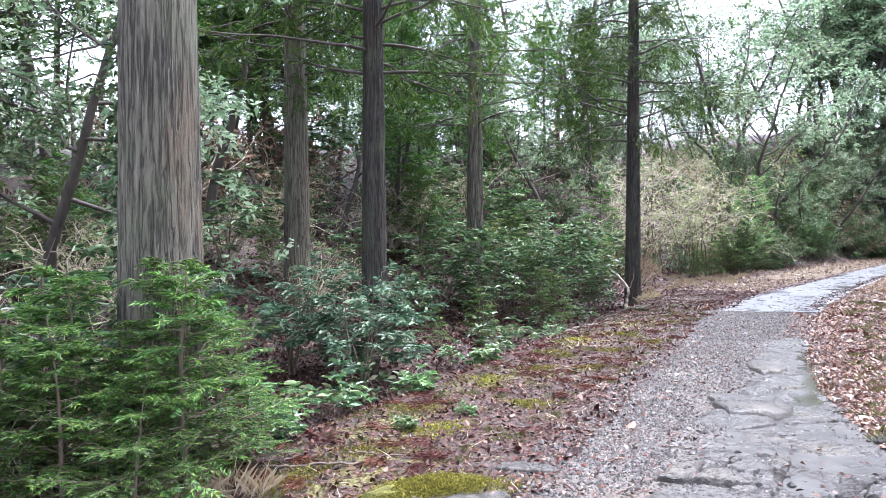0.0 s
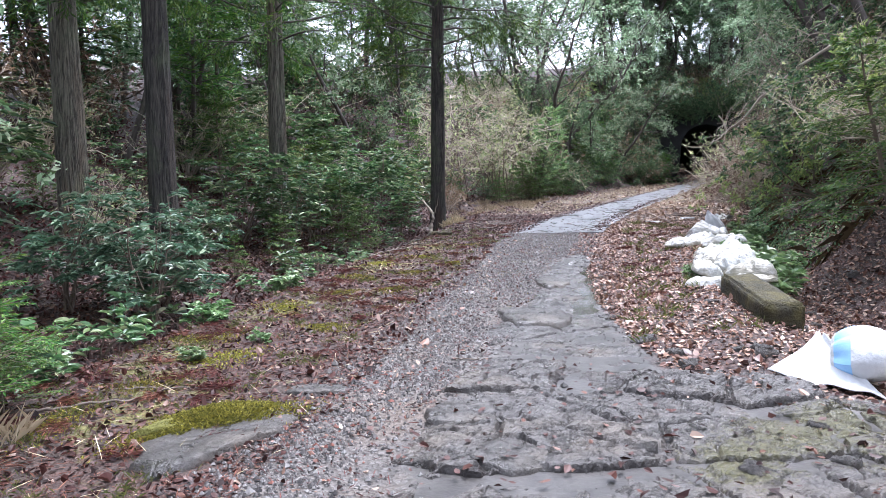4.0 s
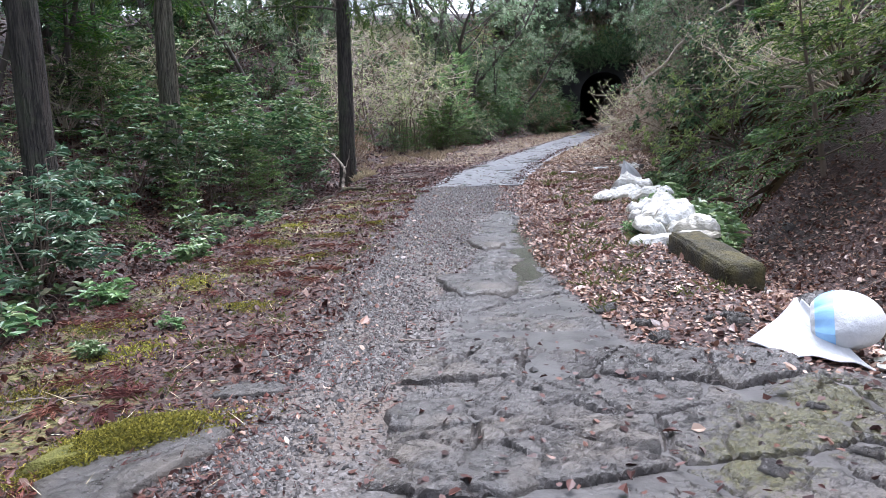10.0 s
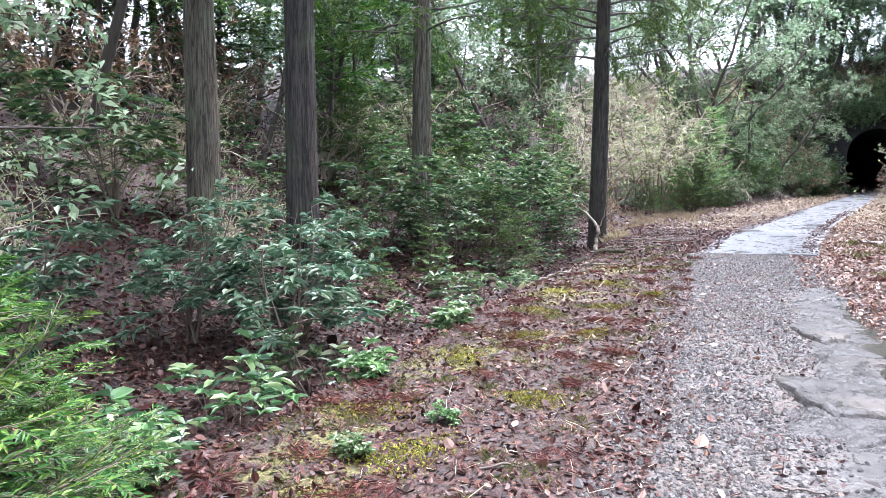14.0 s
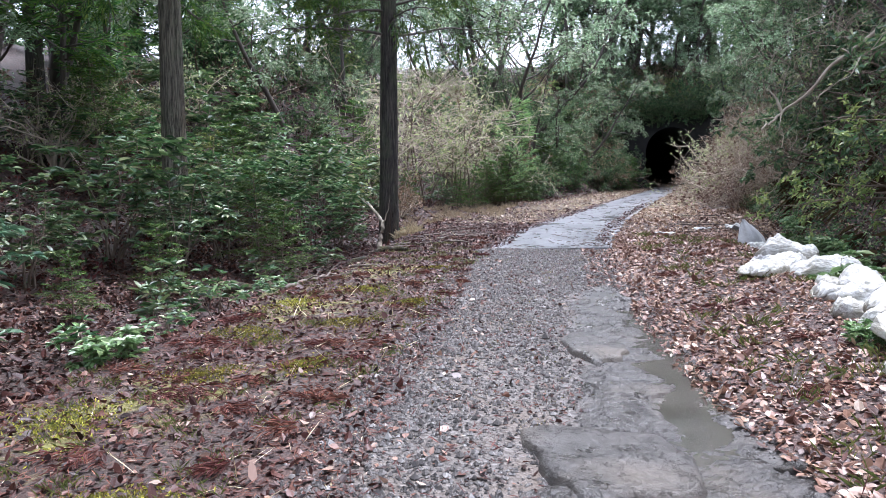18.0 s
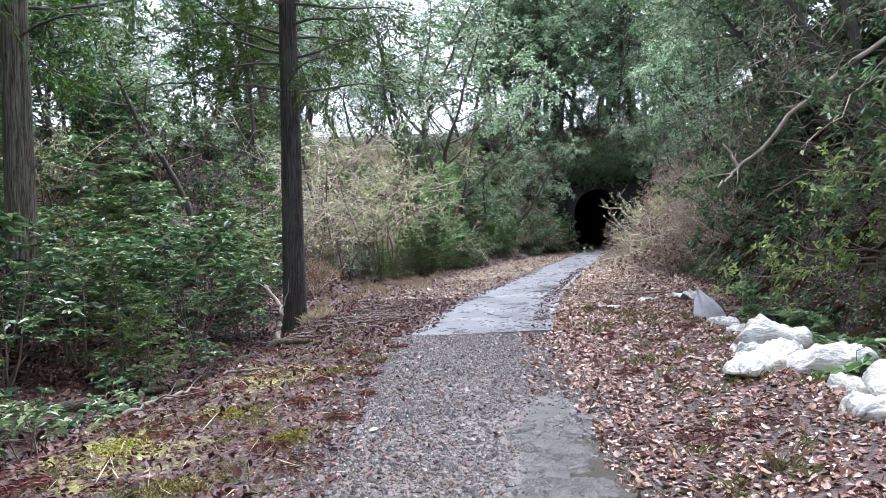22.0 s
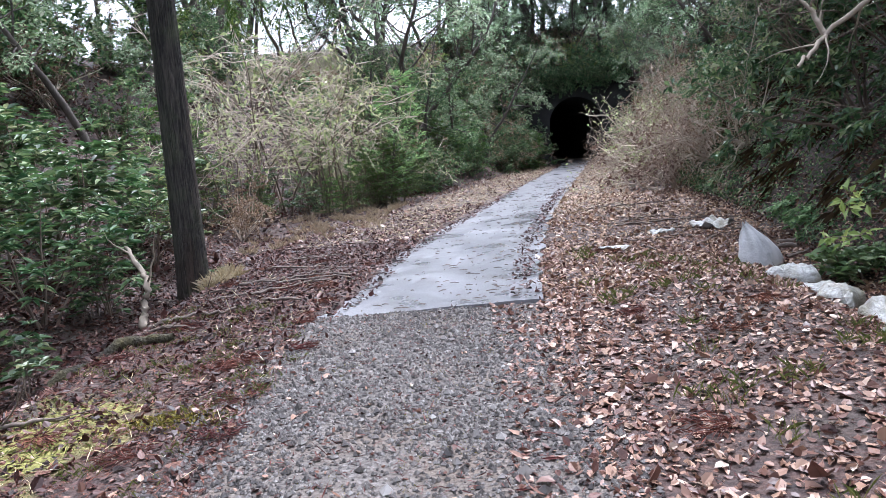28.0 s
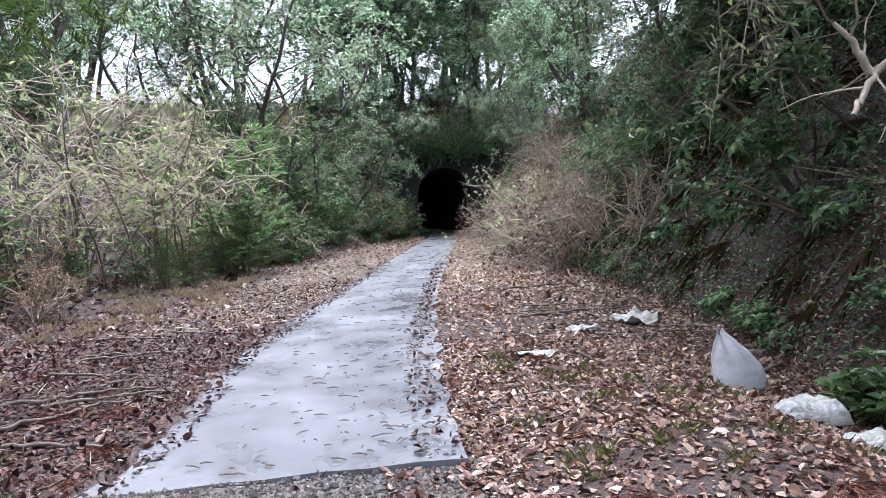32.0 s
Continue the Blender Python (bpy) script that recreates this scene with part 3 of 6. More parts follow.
# ---------------------------------------------------------------- concrete road slab
sy = np.concatenate([np.linspace(0, 12, 49), np.linspace(12.5, 62, 60)])
rng_s = np.random.default_rng(4)
sl, sr = np.interp(sy, ROAD_Y, ROAD_L), np.interp(sy, ROAD_Y, ROAD_R)
sl, sr = sl + (0.05 * rng_s.normal(size=len(sy)) + 0.2 * smooth_noise(sy * 0, sy, 2.0, 61) + 0.05) * (sy > 0.3), sr + 0.04 * rng_s.normal(size=len(sy)) * (sy > 0.3)
cols = 9
SV = []
for k in range(cols):
    f = k / (cols - 1)
    x = sl * (1 - f) + sr * f
    yy = sy + np.where(sy < 0.01, 0.12 * (1 - f) + 0.015 * np.sin(f * 23), 0)
    SV.append(np.stack([x, yy, -0.11 * (1 - f) + 0.012 * smooth_noise(x, yy, 1.5, 31) + 0.0 * x], -1))
SV = np.stack(SV, 1)
n_row = len(sy)
top_i = np.arange(n_row * cols).reshape(n_row, cols)
low = SV.copy()
low[..., 2] -= 0.16
low_i = top_i + n_row * cols
SF = [np.stack([top_i[:-1, :-1], top_i[:-1, 1:], top_i[1:, 1:], top_i[1:, :-1]], -1).reshape(-1, 4)]
for a, b in ((top_i[0], low_i[0]), (top_i[:, -1], low_i[:, -1]), (top_i[::-1, 0], low_i[::-1, 0]), (top_i[-1, ::-1], low_i[-1, ::-1])):
    SF.append(np.stack([a[:-1], b[:-1], b[1:], a[1:]], -1))
tagged(new("road", mesh_np("road", np.concatenate([SV.reshape(-1, 3), low.reshape(-1, 3)]), SF, M_SLAB, False)), "wet grey concrete road slab strewn with twigs", "road", kind="structure")

# ---------------------------------------------------------------- water in the wheel track
wx, wy = np.meshgrid(np.linspace(0.5, 1.75, 26), np.linspace(-10.2, -4.4, 60))
wmid = (np.interp(wy, ROAD_Y, ROAD_L) + np.interp(wy, ROAD_Y, ROAD_R)) / 2
wz = -0.06 - 0.05 * np.clip((wmid - wx) / 2, -1, 1) - 0.05 * np.clip((-wy - 4) / 6, 0, 1) - 0.022 + 0.012 * smooth_noise(wx, wy, 4.5, 71) - 0.09 * np.clip((np.abs(wx - 1.14) - 0.25) / 0.36, 0, 1) ** 2
wi = np.arange(wx.size).reshape(wx.shape)
tagged(new("water", mesh_np("water", np.stack([wx, wy, wz], -1), np.stack([wi[:-1, :-1], wi[:-1, 1:], wi[1:, 1:], wi[1:, :-1]], -1).reshape(-1, 4), M_PUDDLE, True)), "shallow muddy water trickling down the wheel track", "water", kind="structure")

# ---------------------------------------------------------------- tunnel
TX, TW, TS, TTOP, TYF = 8.15, 1.85, 2.7, 4.55, 44.9


def arch(n=24):
    pts = [(TX - TW, -0.4)]
    for k in range(n + 1):
        a = math.pi * (1 - k / n)
        pts.append((TX + TW * math.cos(a), TS + (TTOP - TS) * math.sin(a)))
    return pts + [(TX + TW, -0.4)]


inner = arch()
outer = []
for x, z in inner:
    s = (x - TX) / TW
    if z < 0:
        outer.append((4.4 if s < 0 else 12.0, -0.4))
    else:
        outer.append((4.4 + (12.0 - 4.4) * (s + 1) / 2, 6.1) if abs(s) < 0.985 else (4.4 if s < 0 else 12.0, 6.1 if abs(s) < 0.999 else 3.0))
pv, pf = [], []
for y in (TYF, TYF + 0.7):
    pv += [(x, y, z) for x, z in inner] + [(x, y, z) for x, z in outer]
n_a = len(inner)
for k in range(n_a - 1):
    pf.append((k, k + 1, n_a + k + 1, n_a + k))
    b = 2 * n_a
    pf.append((b + k, b + n_a + k, b + n_a + k + 1, b + k + 1))
    pf.append((n_a + k, n_a + k + 1, b + n_a + k + 1, b + n_a + k))
    pf.append((k, b + k, b + k + 1, k + 1))
portal = tagged(new("wall_portal", mesh_np("wall_portal", pv, np.array(pf), M_PORTAL)), "weathered concrete tunnel portal wall, darkened for shade", "wall", kind="structure")
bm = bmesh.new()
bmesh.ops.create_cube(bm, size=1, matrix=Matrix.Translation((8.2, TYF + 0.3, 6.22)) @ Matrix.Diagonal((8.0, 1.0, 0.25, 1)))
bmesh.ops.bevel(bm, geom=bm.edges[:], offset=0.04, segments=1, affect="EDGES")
part("coping", bm_mesh("coping", bm, M_PORTAL), portal, "mossy concrete coping along the top of the portal, darkened for shade")
tv, tf = [], []
ty = [TYF + 0.7, 52, 60, 75, 95]
for y in ty:
    tv += [(x, y, z) for x, z in inner]
for r in range(len(ty) - 1):
    for k in range(n_a - 1):
        a = r * n_a + k
        tf.append((a, a + n_a, a + n_a + 1, a + 1))
tf_end = [tuple(range((len(ty) - 1) * n_a, len(ty) * n_a))]
tagged(new("ceiling", mesh_np("ceiling", tv, [np.array(tf), np.array(tf_end)], M_VAULT)), "arched tunnel lining, its darkness put into the colour", "ceiling", kind="structure")
tagged(new("floor", mesh_np("floor", [(5.5, 44.7, -0.12), (11, 44.7, -0.12), (11, 95, -0.12), (5.5, 95, -0.12)], np.array([(0, 1, 2, 3)]), M_VAULT)), "bare tunnel floor, its darkness put into the colour", "floor", kind="structure")

# ---------------------------------------------------------------- plants: growing them


def grow(rng, start, way, length, radius, steps, wander, lift):
    """A bent, tapering branch as rows x, y, z, radius."""
    p, d = np.array(start, float), unit(np.array(way, float))
    rows = [[*p, radius]]
    for k in range(steps):
        d = unit(d + rng.normal(size=3) * wander + np.array([0, 0, lift]))
        p = p + d * length / steps
        rows.append([*p, max(radius * (1 - 0.85 * (k + 1) / steps), 0.002)])
    return np.array(rows)


def on_path(rows, f):
    f = f * (len(rows) - 1)
    i = min(int(f), len(rows) - 2)
    g = f - i
    return rows[i] * (1 - g) + rows[i + 1] * g, unit(rows[i + 1][:3] - rows[i][:3])


def shrub_meshes(seed, high, spread, stems, twigs, per_twig, leaf_l, leaf_w, leaf_mat, wood_mat, lift=0.05, sides=4, leaf_from=0.3, wander=0.22, twigs2=0, bare=0.25):
    """A broadleaved shrub: many stems from one root, twigs along them, leaves along the twigs."""
    rng = np.random.default_rng(seed)
    wood, P, D = [], [], []
    for s in range(stems):
        a = 6.283 * (s + rng.random()) / stems
        out = rng.uniform(0.15, 1.0) * spread
        way = (math.cos(a) * out, math.sin(a) * out, high)
        stem = grow(rng, (rng.normal() * 0.05, rng.normal() * 0.05, -0.05), way, math.hypot(out, high) * rng.uniform(0.7, 1.05), 0.012 + 0.008 * high, 6, wander, lift)
        wood.append(stem)
        for t in range(twigs):
            f = rng.uniform(bare, 1.0)
            q, d = on_path(stem, f)
            side = unit(rng.normal(size=3) + d * 0.7 + np.array([0, 0, 0.1]))
            tw = grow(rng, q[:3], side, high * rng.uniform(0.12, 0.32), max(q[3] * 0.5, 0.004), 4, 0.3, 0.02)
            wood.append(tw[[0, 2, 4]])
            carriers = [tw]
            for t2 in range(twigs2):
                q2, d2 = on_path(tw, rng.uniform(0.2, 1))
                c = grow(rng, q2[:3], unit(rng.normal(size=3) + d2), high * rng.uniform(0.06, 0.18), 0.003, 3, 0.35, 0)
                wood.append(c[[0, 3]])
                carriers.append(c)
            for c in carriers:
                for _ in range(per_twig):
                    q2, d2 = on_path(c, rng.uniform(leaf_from, 1) ** 0.7)
                    P.append(q2[:3])
                    D.append(d2 * 0.5 + rng.normal(size=3) * [0.8, 0.8, 0.4])
    wv, wf = tubes(wood, sides)
    wood_me = mesh_np("branchwork", wv, wf, wood_mat, True)
    if not P:
        return wood_me, None
    lv, lf = leaves(P, D, leaf_l, leaf_w, rng, 0.2, 0.15, 0.4)
    return wood_me, mesh_np("foliage", lv, lf, leaf_mat)


def tiered_meshes(seed, high, spread, stems, twigs, whorls, per_whorl, leaf_l, leaf_w, leaf_mat, wood_mat, bare=0.35, rise=0.15, droop=0.2):
    """An evergreen shrub whose level twigs carry whorls of leaves, in loose tiers with gaps between them."""
    rng = np.random.default_rng(seed)
    wood, P, D = [], [], []
    for s in range(stems):
        a = 6.283 * (s + rng.random()) / stems
        out = rng.uniform(0.1, 0.6) * spread
        tall = high * rng.uniform(0.55, 1.0)
        stem = grow(rng, (rng.normal() * 0.06, rng.normal() * 0.06, -0.05), (math.cos(a) * out, math.sin(a) * out, tall), math.hypot(out, tall), 0.008 + 0.007 * high, 7, 0.14, 0.06)
        wood.append(stem)
        for t in range(twigs):
            f = bare + (1 - bare) * (t + rng.random()) / twigs
            q, d = on_path(stem, f)
            b = a + rng.normal() * 1.3
            tw = grow(rng, q[:3], (math.cos(b), math.sin(b), rise + rng.normal() * 0.12), spread * (1.1 - 0.55 * f) * rng.uniform(0.35, 0.8), max(q[3] * 0.5, 0.004), 4, 0.13, 0.03)
            wood.append(tw[[0, 2, 4]])
            for w in range(whorls):
                q2, d2 = on_path(tw, 1 - 0.75 * w / max(whorls, 1) * rng.uniform(0.6, 1))
                turn = rng.uniform(0, 6.28)
                for k in range(per_whorl):
                    c = turn + 6.283 * (k + 0.4 * rng.random()) / per_whorl
                    P.append(q2[:3] + rng.normal(size=3) * 0.012)
                    D.append(np.array([math.cos(c), math.sin(c), 0.12 + 0.2 * rng.normal()]) + d2 * 0.45)
    wv, wf = tubes(wood, 4)
    lv, lf = blades(P, D, leaf_l, leaf_w, rng, 0.3, droop)
    return mesh_np("branchwork", wv, wf, wood_mat, True), mesh_np("foliage", lv, lf, leaf_mat)


def thicket_meshes(seed, high, spread, stems, leaf_mat, wood_mat, per=2):
    """A pale thicket: stems that rise and arch over, with drooping side shoots and few small leaves."""
    rng = np.random.default_rng(seed)
    stems_, wood, P, D = [], [], [], []
    for s in range(stems):
        a = 6.283 * (s + rng.random()) / stems
        out = rng.uniform(0.1, 0.9) * spread
        tall = high * rng.uniform(0.45, 1.0)
        stem = grow(rng, (rng.normal() * 0.25, rng.normal() * 0.25, -0.05), (math.cos(a) * out * 0.4, math.sin(a) * out * 0.4, tall), tall * 1.25, 0.026, 9, 0.13, -0.09)
        stem[4:, :2] += np.linspace(0, 1, len(stem) - 4)[:, None] ** 1.6 * np.array([math.cos(a), math.sin(a)]) * out * 0.8
        stems_.append(stem)
        for t in range(9):
            q, d = on_path(stem, rng.uniform(0.4, 1.0))
            b = rng.uniform(0, 6.28)
            tw = grow(rng, q[:3], (math.cos(b), math.sin(b), 0.25 + 0.4 * rng.normal()), high * rng.uniform(0.12, 0.34), 0.011, 5, 0.24, -0.1)
            wood.append(tw[[0, 2, 3, 5]])
            for u in range(3):
                q2, d2 = on_path(tw, rng.uniform(0.25, 1))
                c = grow(rng, q2[:3], unit(d2 + rng.normal(size=3) * 0.7), high * rng.uniform(0.05, 0.14), 0.007, 3, 0.25, -0.05)
                wood.append(c[[0, 3]])
                for _ in range(per):
                    q3, d3 = on_path(c, rng.random())
                    P.append(q3[:3])
                    D.append(d3 + rng.normal(size=3) * 0.8)
    sv, sf = tubes(stems_, 5)
    wv, wf = tubes(wood, 3)
    wood_me = mesh_np("branchwork", np.concatenate([wv, sv]), np.concatenate([wf, sf + len(wv)]), wood_mat, True)
    wood_me.materials.append(M_TWIG)
    wood_me.polygons.foreach_set("material_index", np.repeat([0, 1], [len(wf), len(sf)]).astype(np.int32))
    lv, lf = leaves(P, D, 0.12, 0.055, rng, 0.15, 0.2, 0.5)
    return wood_me, mesh_np("foliage", lv, lf, leaf_mat)


def spray(rng, P, D, rows, blade, n):
    """Needles in two ranks along a twig."""
    d = unit(rows[-1][:3] - rows[0][:3])
    flat = unit(np.cross(d, np.array([0, 0, 1.0]) + 0.3 * rng.normal(size=3)))
    for k in range(n):
        q, _ = on_path(rows, (k + rng.random()) / n)
        P.append(q[:3])
        D.append(d * 0.9 + flat * (1 if k % 2 else -1) * rng.uniform(0.5, 1.1) + rng.normal(size=3) * 0.15)


def conifer_meshes(seed, high, reach, boughs, twigs, per_twig, blade_l, blade_w, leaf_mat, wood_mat, bare=0.12, droop=-0.03, rise=0.35, trunk_r=None):
    """A young conifer: a leader with tiers of boughs that carry flat sprays."""
    rng = np.random.default_rng(seed)
    wood, P, D = [], [], []
    leader = grow(rng, (0, 0, -0.08), (0, 0, 1), high, trunk_r or 0.012 + high * 0.011, 8, 0.035, 0.05)
    wood.append(leader)
    for b in range(boughs):
        f = bare + (0.97 - bare) * (b + rng.random() * 0.7) / boughs
        q, _ = on_path(leader, f)
        a = b * 2.4 + rng.normal() * 0.3
        length = reach * (1 - f) ** 0.75 * rng.uniform(0.65, 1.1) + 0.06
        bough = grow(rng, q[:3], (math.cos(a), math.sin(a), rise * rng.uniform(0.4, 1.3)), length, max(q[3] * 0.4, 0.004), 5, 0.09, droop)
        wood.append(bough[[0, 2, 5]])
        for t in range(twigs):
            g = (t + 0.6) / twigs
            q2, d2 = on_path(bough, g)
            flat = unit(np.cross(d2, (0, 0, 1)))
            way = d2 * 0.8 + flat * (1 if t % 2 else -1) * rng.uniform(0.5, 0.9) + rng.normal(size=3) * 0.12
            tw = grow(rng, q2[:3], way, length * (0.5 - 0.3 * g) + 0.05, 0.003, 3, 0.08, -0.05)
            wood.append(tw[[0, 3]])
            spray(rng, P, D, tw, blade_l, per_twig)
        spray(rng, P, D, bough[2:], blade_l, per_twig)
    wv, wf = tubes(wood, 3)
    lv, lf = leaves(P, D, blade_l, blade_w, rng, 0.1, 0.1, 0.4)
    return mesh_np("branchwork", wv, wf, wood_mat, True), mesh_np("foliage", lv, lf, leaf_mat)


KINDS = {}


def kind(key, meshes, name, label, category, group, names=("branchwork", "foliage")):
    KINDS[key] = (name, meshes, label, category, group, names)


def put(key, x, y, size=1.0, turn=None, z=None, lean=(0, 0), label=None, sink=0.04):
    name, meshes, text, category, group, names = KINDS[key]
    turn = rnd.uniform(0, 360) if turn is None else turn
    m = pose(x, y, (ground_at(x, y) if z is None else z) - sink * size, lean[0], lean[1], 0) @ pose(0, 0, 0, 0, 0, turn) @ Matrix.Scale(size, 4)
    ob = new(name)
    ob.matrix_world = m
    tagged(ob, label or text, category, group)
    for nm, me in zip(names, meshes):
        if me is not None:
            part(nm, me, ob)
    return ob


for i in range(3):
    kind(f"grey{i}", tiered_meshes(100 + i, 2.0, 1.25, 6, 10, 4, 6, 0.135, 0.042, M_GREY, M_TWIG, 0.3, 0.1, 0.3), "shrub", "grey-green evergreen shrub with narrow glossy leaves", "shrub", "grey-green shrubs")
    kind(f"broad{i}", tiered_meshes(110 + i, 1.8, 1.3, 5, 9, 3, 6, 0.135, 0.058, M_BROAD, M_TWIG, 0.3, 0.12, 0.2), "shrub", "dark green broadleaved evergreen shrub in loose tiers", "shrub", "evergreen shrubs")
    kind(f"whorl{i}", tiered_meshes(180 + i, 2.1, 1.5, 6, 9, 2, 8, 0.19, 0.06, M_BROAD, M_TWIG, 0.4, 0.2, 0.25), "shrub", "evergreen shrub with large leaves in whorls", "shrub", "large-leaved shrubs")
    kind(f"bankbroad{i}", shrub_meshes(115 + i, 1.6, 1.3, 9, 8, 8, 0.105, 0.05, M_BANK, M_TWIG, twigs2=2, sides=3), "evergreen_bush", "evergreen shrub overhanging the bank, leaves toned for shade", "shrub", "bank shrubs")
    kind(f"low{i}", tiered_meshes(120 + i, 0.62, 0.5, 4, 4, 1, 6, 0.15, 0.054, M_BROAD, M_TWIG, 0.35, 0.5, 0.25), "low_shrub", "low evergreen plant with long glossy leaves", "plant", "low evergreen plants")
    kind(f"lime{i}", shrub_meshes(130 + i, 1.7, 1.3, 8, 8, 11, 0.08, 0.036, M_LIME, M_TWIG, twigs2=1, sides=3), "lime_shrub", "shrub with young lime-green leaves", "shrub", "lime-green shrubs")
    kind(f"twig{i}", shrub_meshes(140 + i, 2.2, 1.6, 15, 11, 2, 0.065, 0.032, M_SPRING, M_PALE, lift=-0.03, twigs2=3, wander=0.3, sides=3), "bare_shrub", "pale twiggy shrub with a few yellow-green leaves", "shrub", "bare shrubs")
    kind(f"brown{i}", shrub_meshes(150 + i, 1.6, 1.3, 9, 9, 7, 0.09, 0.04, M_DRYLEAF, M_PALE, lift=-0.06, twigs2=1, sides=3), "withered_shrub", "withered shrub with curled brown leaves", "shrub", "withered shrubs")
    kind(f"cedar{i}", conifer_meshes(160 + i, 2.0, 1.0, 34, 10, 18, 0.06, 0.015, M_CONIFER, M_TWIG), "cedar_sapling", "bright green cedar sapling with feathery sprays", "sapling", "cedar saplings")
    kind(f"thicket{i}", thicket_meshes(190 + i, 3.6, 2.2, 10, M_SPRING, M_PALE, (2, 1, 1)[i]), "bare_shrub", "tall pale thicket of arching twigs with a few yellow-green leaves", "shrub", "bare shrubs")
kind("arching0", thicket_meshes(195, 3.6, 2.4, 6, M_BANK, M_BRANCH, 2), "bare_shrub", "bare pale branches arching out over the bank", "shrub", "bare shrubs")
kind("arching1", thicket_meshes(196, 3.6, 2.4, 5, M_SPRING, M_BRANCH, 1), "bare_shrub", "bare pale branches arching out over the bank", "shrub", "bare shrubs")
kind("herb0", tiered_meshes(125, 0.5, 0.6, 6, 5, 2, 6, 0.16, 0.075, M_HERB, M_TWIG, 0.2, 0.3, 0.25), "leafy_plant", "fresh green leafy plant behind the sandbags", "plant", "leafy plants")
kind("herb1", tiered_meshes(126, 0.6, 0.55, 6, 5, 2, 6, 0.17, 0.07, M_HERB, M_TWIG, 0.2, 0.3, 0.25), "leafy_plant", "fresh green leafy plant at the foot of the bank", "plant", "leafy plants")
kind("tangle0", shrub_meshes(145, 2.2, 1.7, 15, 11, 2, 0.07, 0.03, M_DRYLEAF, M_PALE, lift=-0.06, twigs2=3, wander=0.32, sides=3), "bare_shrub", "dense tangle of pale brown dead twigs on the bank", "shrub", "bare shrubs")
kind("tangle1", shrub_meshes(146, 2.0, 1.8, 15, 11, 2, 0.07, 0.03, M_DRYLEAF, M_PALE, lift=-0.08, twigs2=3, wander=0.32, sides=3), "bare_shrub", "dense tangle of pale brown dead twigs on the bank", "shrub", "bare shrubs")
kind("pine", conifer_meshes(170, 4.8, 2.0, 34, 7, 12, 0.2, 0.028, M_PINE, M_DARKBARK, 0.1, 0.02, 0.6), "young_pine", "young green pine with upswept branches", "tree", "")

# ---------------------------------------------------------------- big cedars


def trunk_mesh(seed, high, radius, mat, lean=(0, 0), sides=56):
    rng = np.random.default_rng(seed)
    zs = np.concatenate([np.linspace(-0.3, 3, 34), np.linspace(3.2, high, 26)])
    a = np.linspace(0, 2 * np.pi, sides, endpoint=False)
    ph = rng.uniform(0, 6.28, 12)
    R = np.zeros((len(zs), sides))
    for k, f in enumerate((3, 5, 9, 13, 17, 21, 26)):
        R += np.sin(f * a[None, :] + ph[k] + 0.35 * np.sin(zs * (0.7 + 0.2 * k) + ph[k + 3])[:, None] * f / 6) / (2 + 0.45 * f)
    R += 0.25 * rng.normal(size=R.shape)
    base = radius * (1 - 0.5 * np.clip(zs, 0, None) / high) + radius * 0.45 * np.exp(-np.clip(zs + 0.3, 0, None) / 0.28)
    rad = base[:, None] * (1 + 0.05 * R)
    V = np.stack([rad * np.cos(a) + (lean[0] * zs)[:, None], rad * np.sin(a) + (lean[1] * zs)[:, None], np.repeat(zs[:, None], sides, 1)], -1)
    i, j = np.meshgrid(np.arange(len(zs) - 1), np.arange(sides), indexing="ij")
    p, q = i * sides + j, i * sides + (j + 1) % sides
    F = np.stack([p, q, q + sides, p + sides], -1).reshape(-1, 4)
    return mesh_np("trunk", V, F, mat, True)


def crown_meshes(seed, lo, high, reach, boughs, twigs, per_twig, mat=None, blade=(0.09, 0.02)):
    """Boughs and hanging sprays of a tall cedar."""
    rng = np.random.default_rng(seed)
    wood, P, D = [], [], []
    for b in range(boughs):
        f = (b + rng.random()) / boughs
        z = lo + (high - lo) * f
        a = b * 2.4 + rng.normal() * 0.4
        length = reach * (1 - 0.6 * f) * rng.uniform(0.5, 1.1)
        bough = grow(rng, (0, 0, z), (math.cos(a), math.sin(a), 0.15), length, 0.035, 7, 0.1, -0.02)
        wood.append(bough)
        for t in range(twigs):
            g = 0.25 + 0.75 * (t + rng.random()) / twigs
            q, d = on_path(bough, g)
            way = d * 0.6 + rng.normal(size=3) * 0.5 + np.array([0, 0, -0.35])
            tw = grow(rng, q[:3], way, length * 0.3 * rng.uniform(0.5, 1.2), 0.007, 4, 0.15, -0.05)
            wood.append(tw)
            for s in range(3):
                q2, d2 = on_path(tw, rng.uniform(0.2, 1))
                c = grow(rng, q2[:3], d2 + rng.normal(size=3) * 0.5, 0.3, 0.003, 2, 0.1, -0.05)
                spray(rng, P, D, c, blade[0], per_twig)
    wv, wf = tubes(wood, 4)
    lv, lf = leaves(P, D, blade[0], blade[1], rng, 0.1, 0.15, 0.5)
    return mesh_np("branchwork", wv, wf, M_DARKBARK, True), mesh_np("crown", lv, lf, mat or M_CONIFER)


CROWNS = [crown_meshes(200, 4.6, 11.3, 3.6, 46, 14, 12, None, (0.12, 0.026)), crown_meshes(201, 4.9, 11.3, 3.6, 46, 14, 12, None, (0.12, 0.026))]


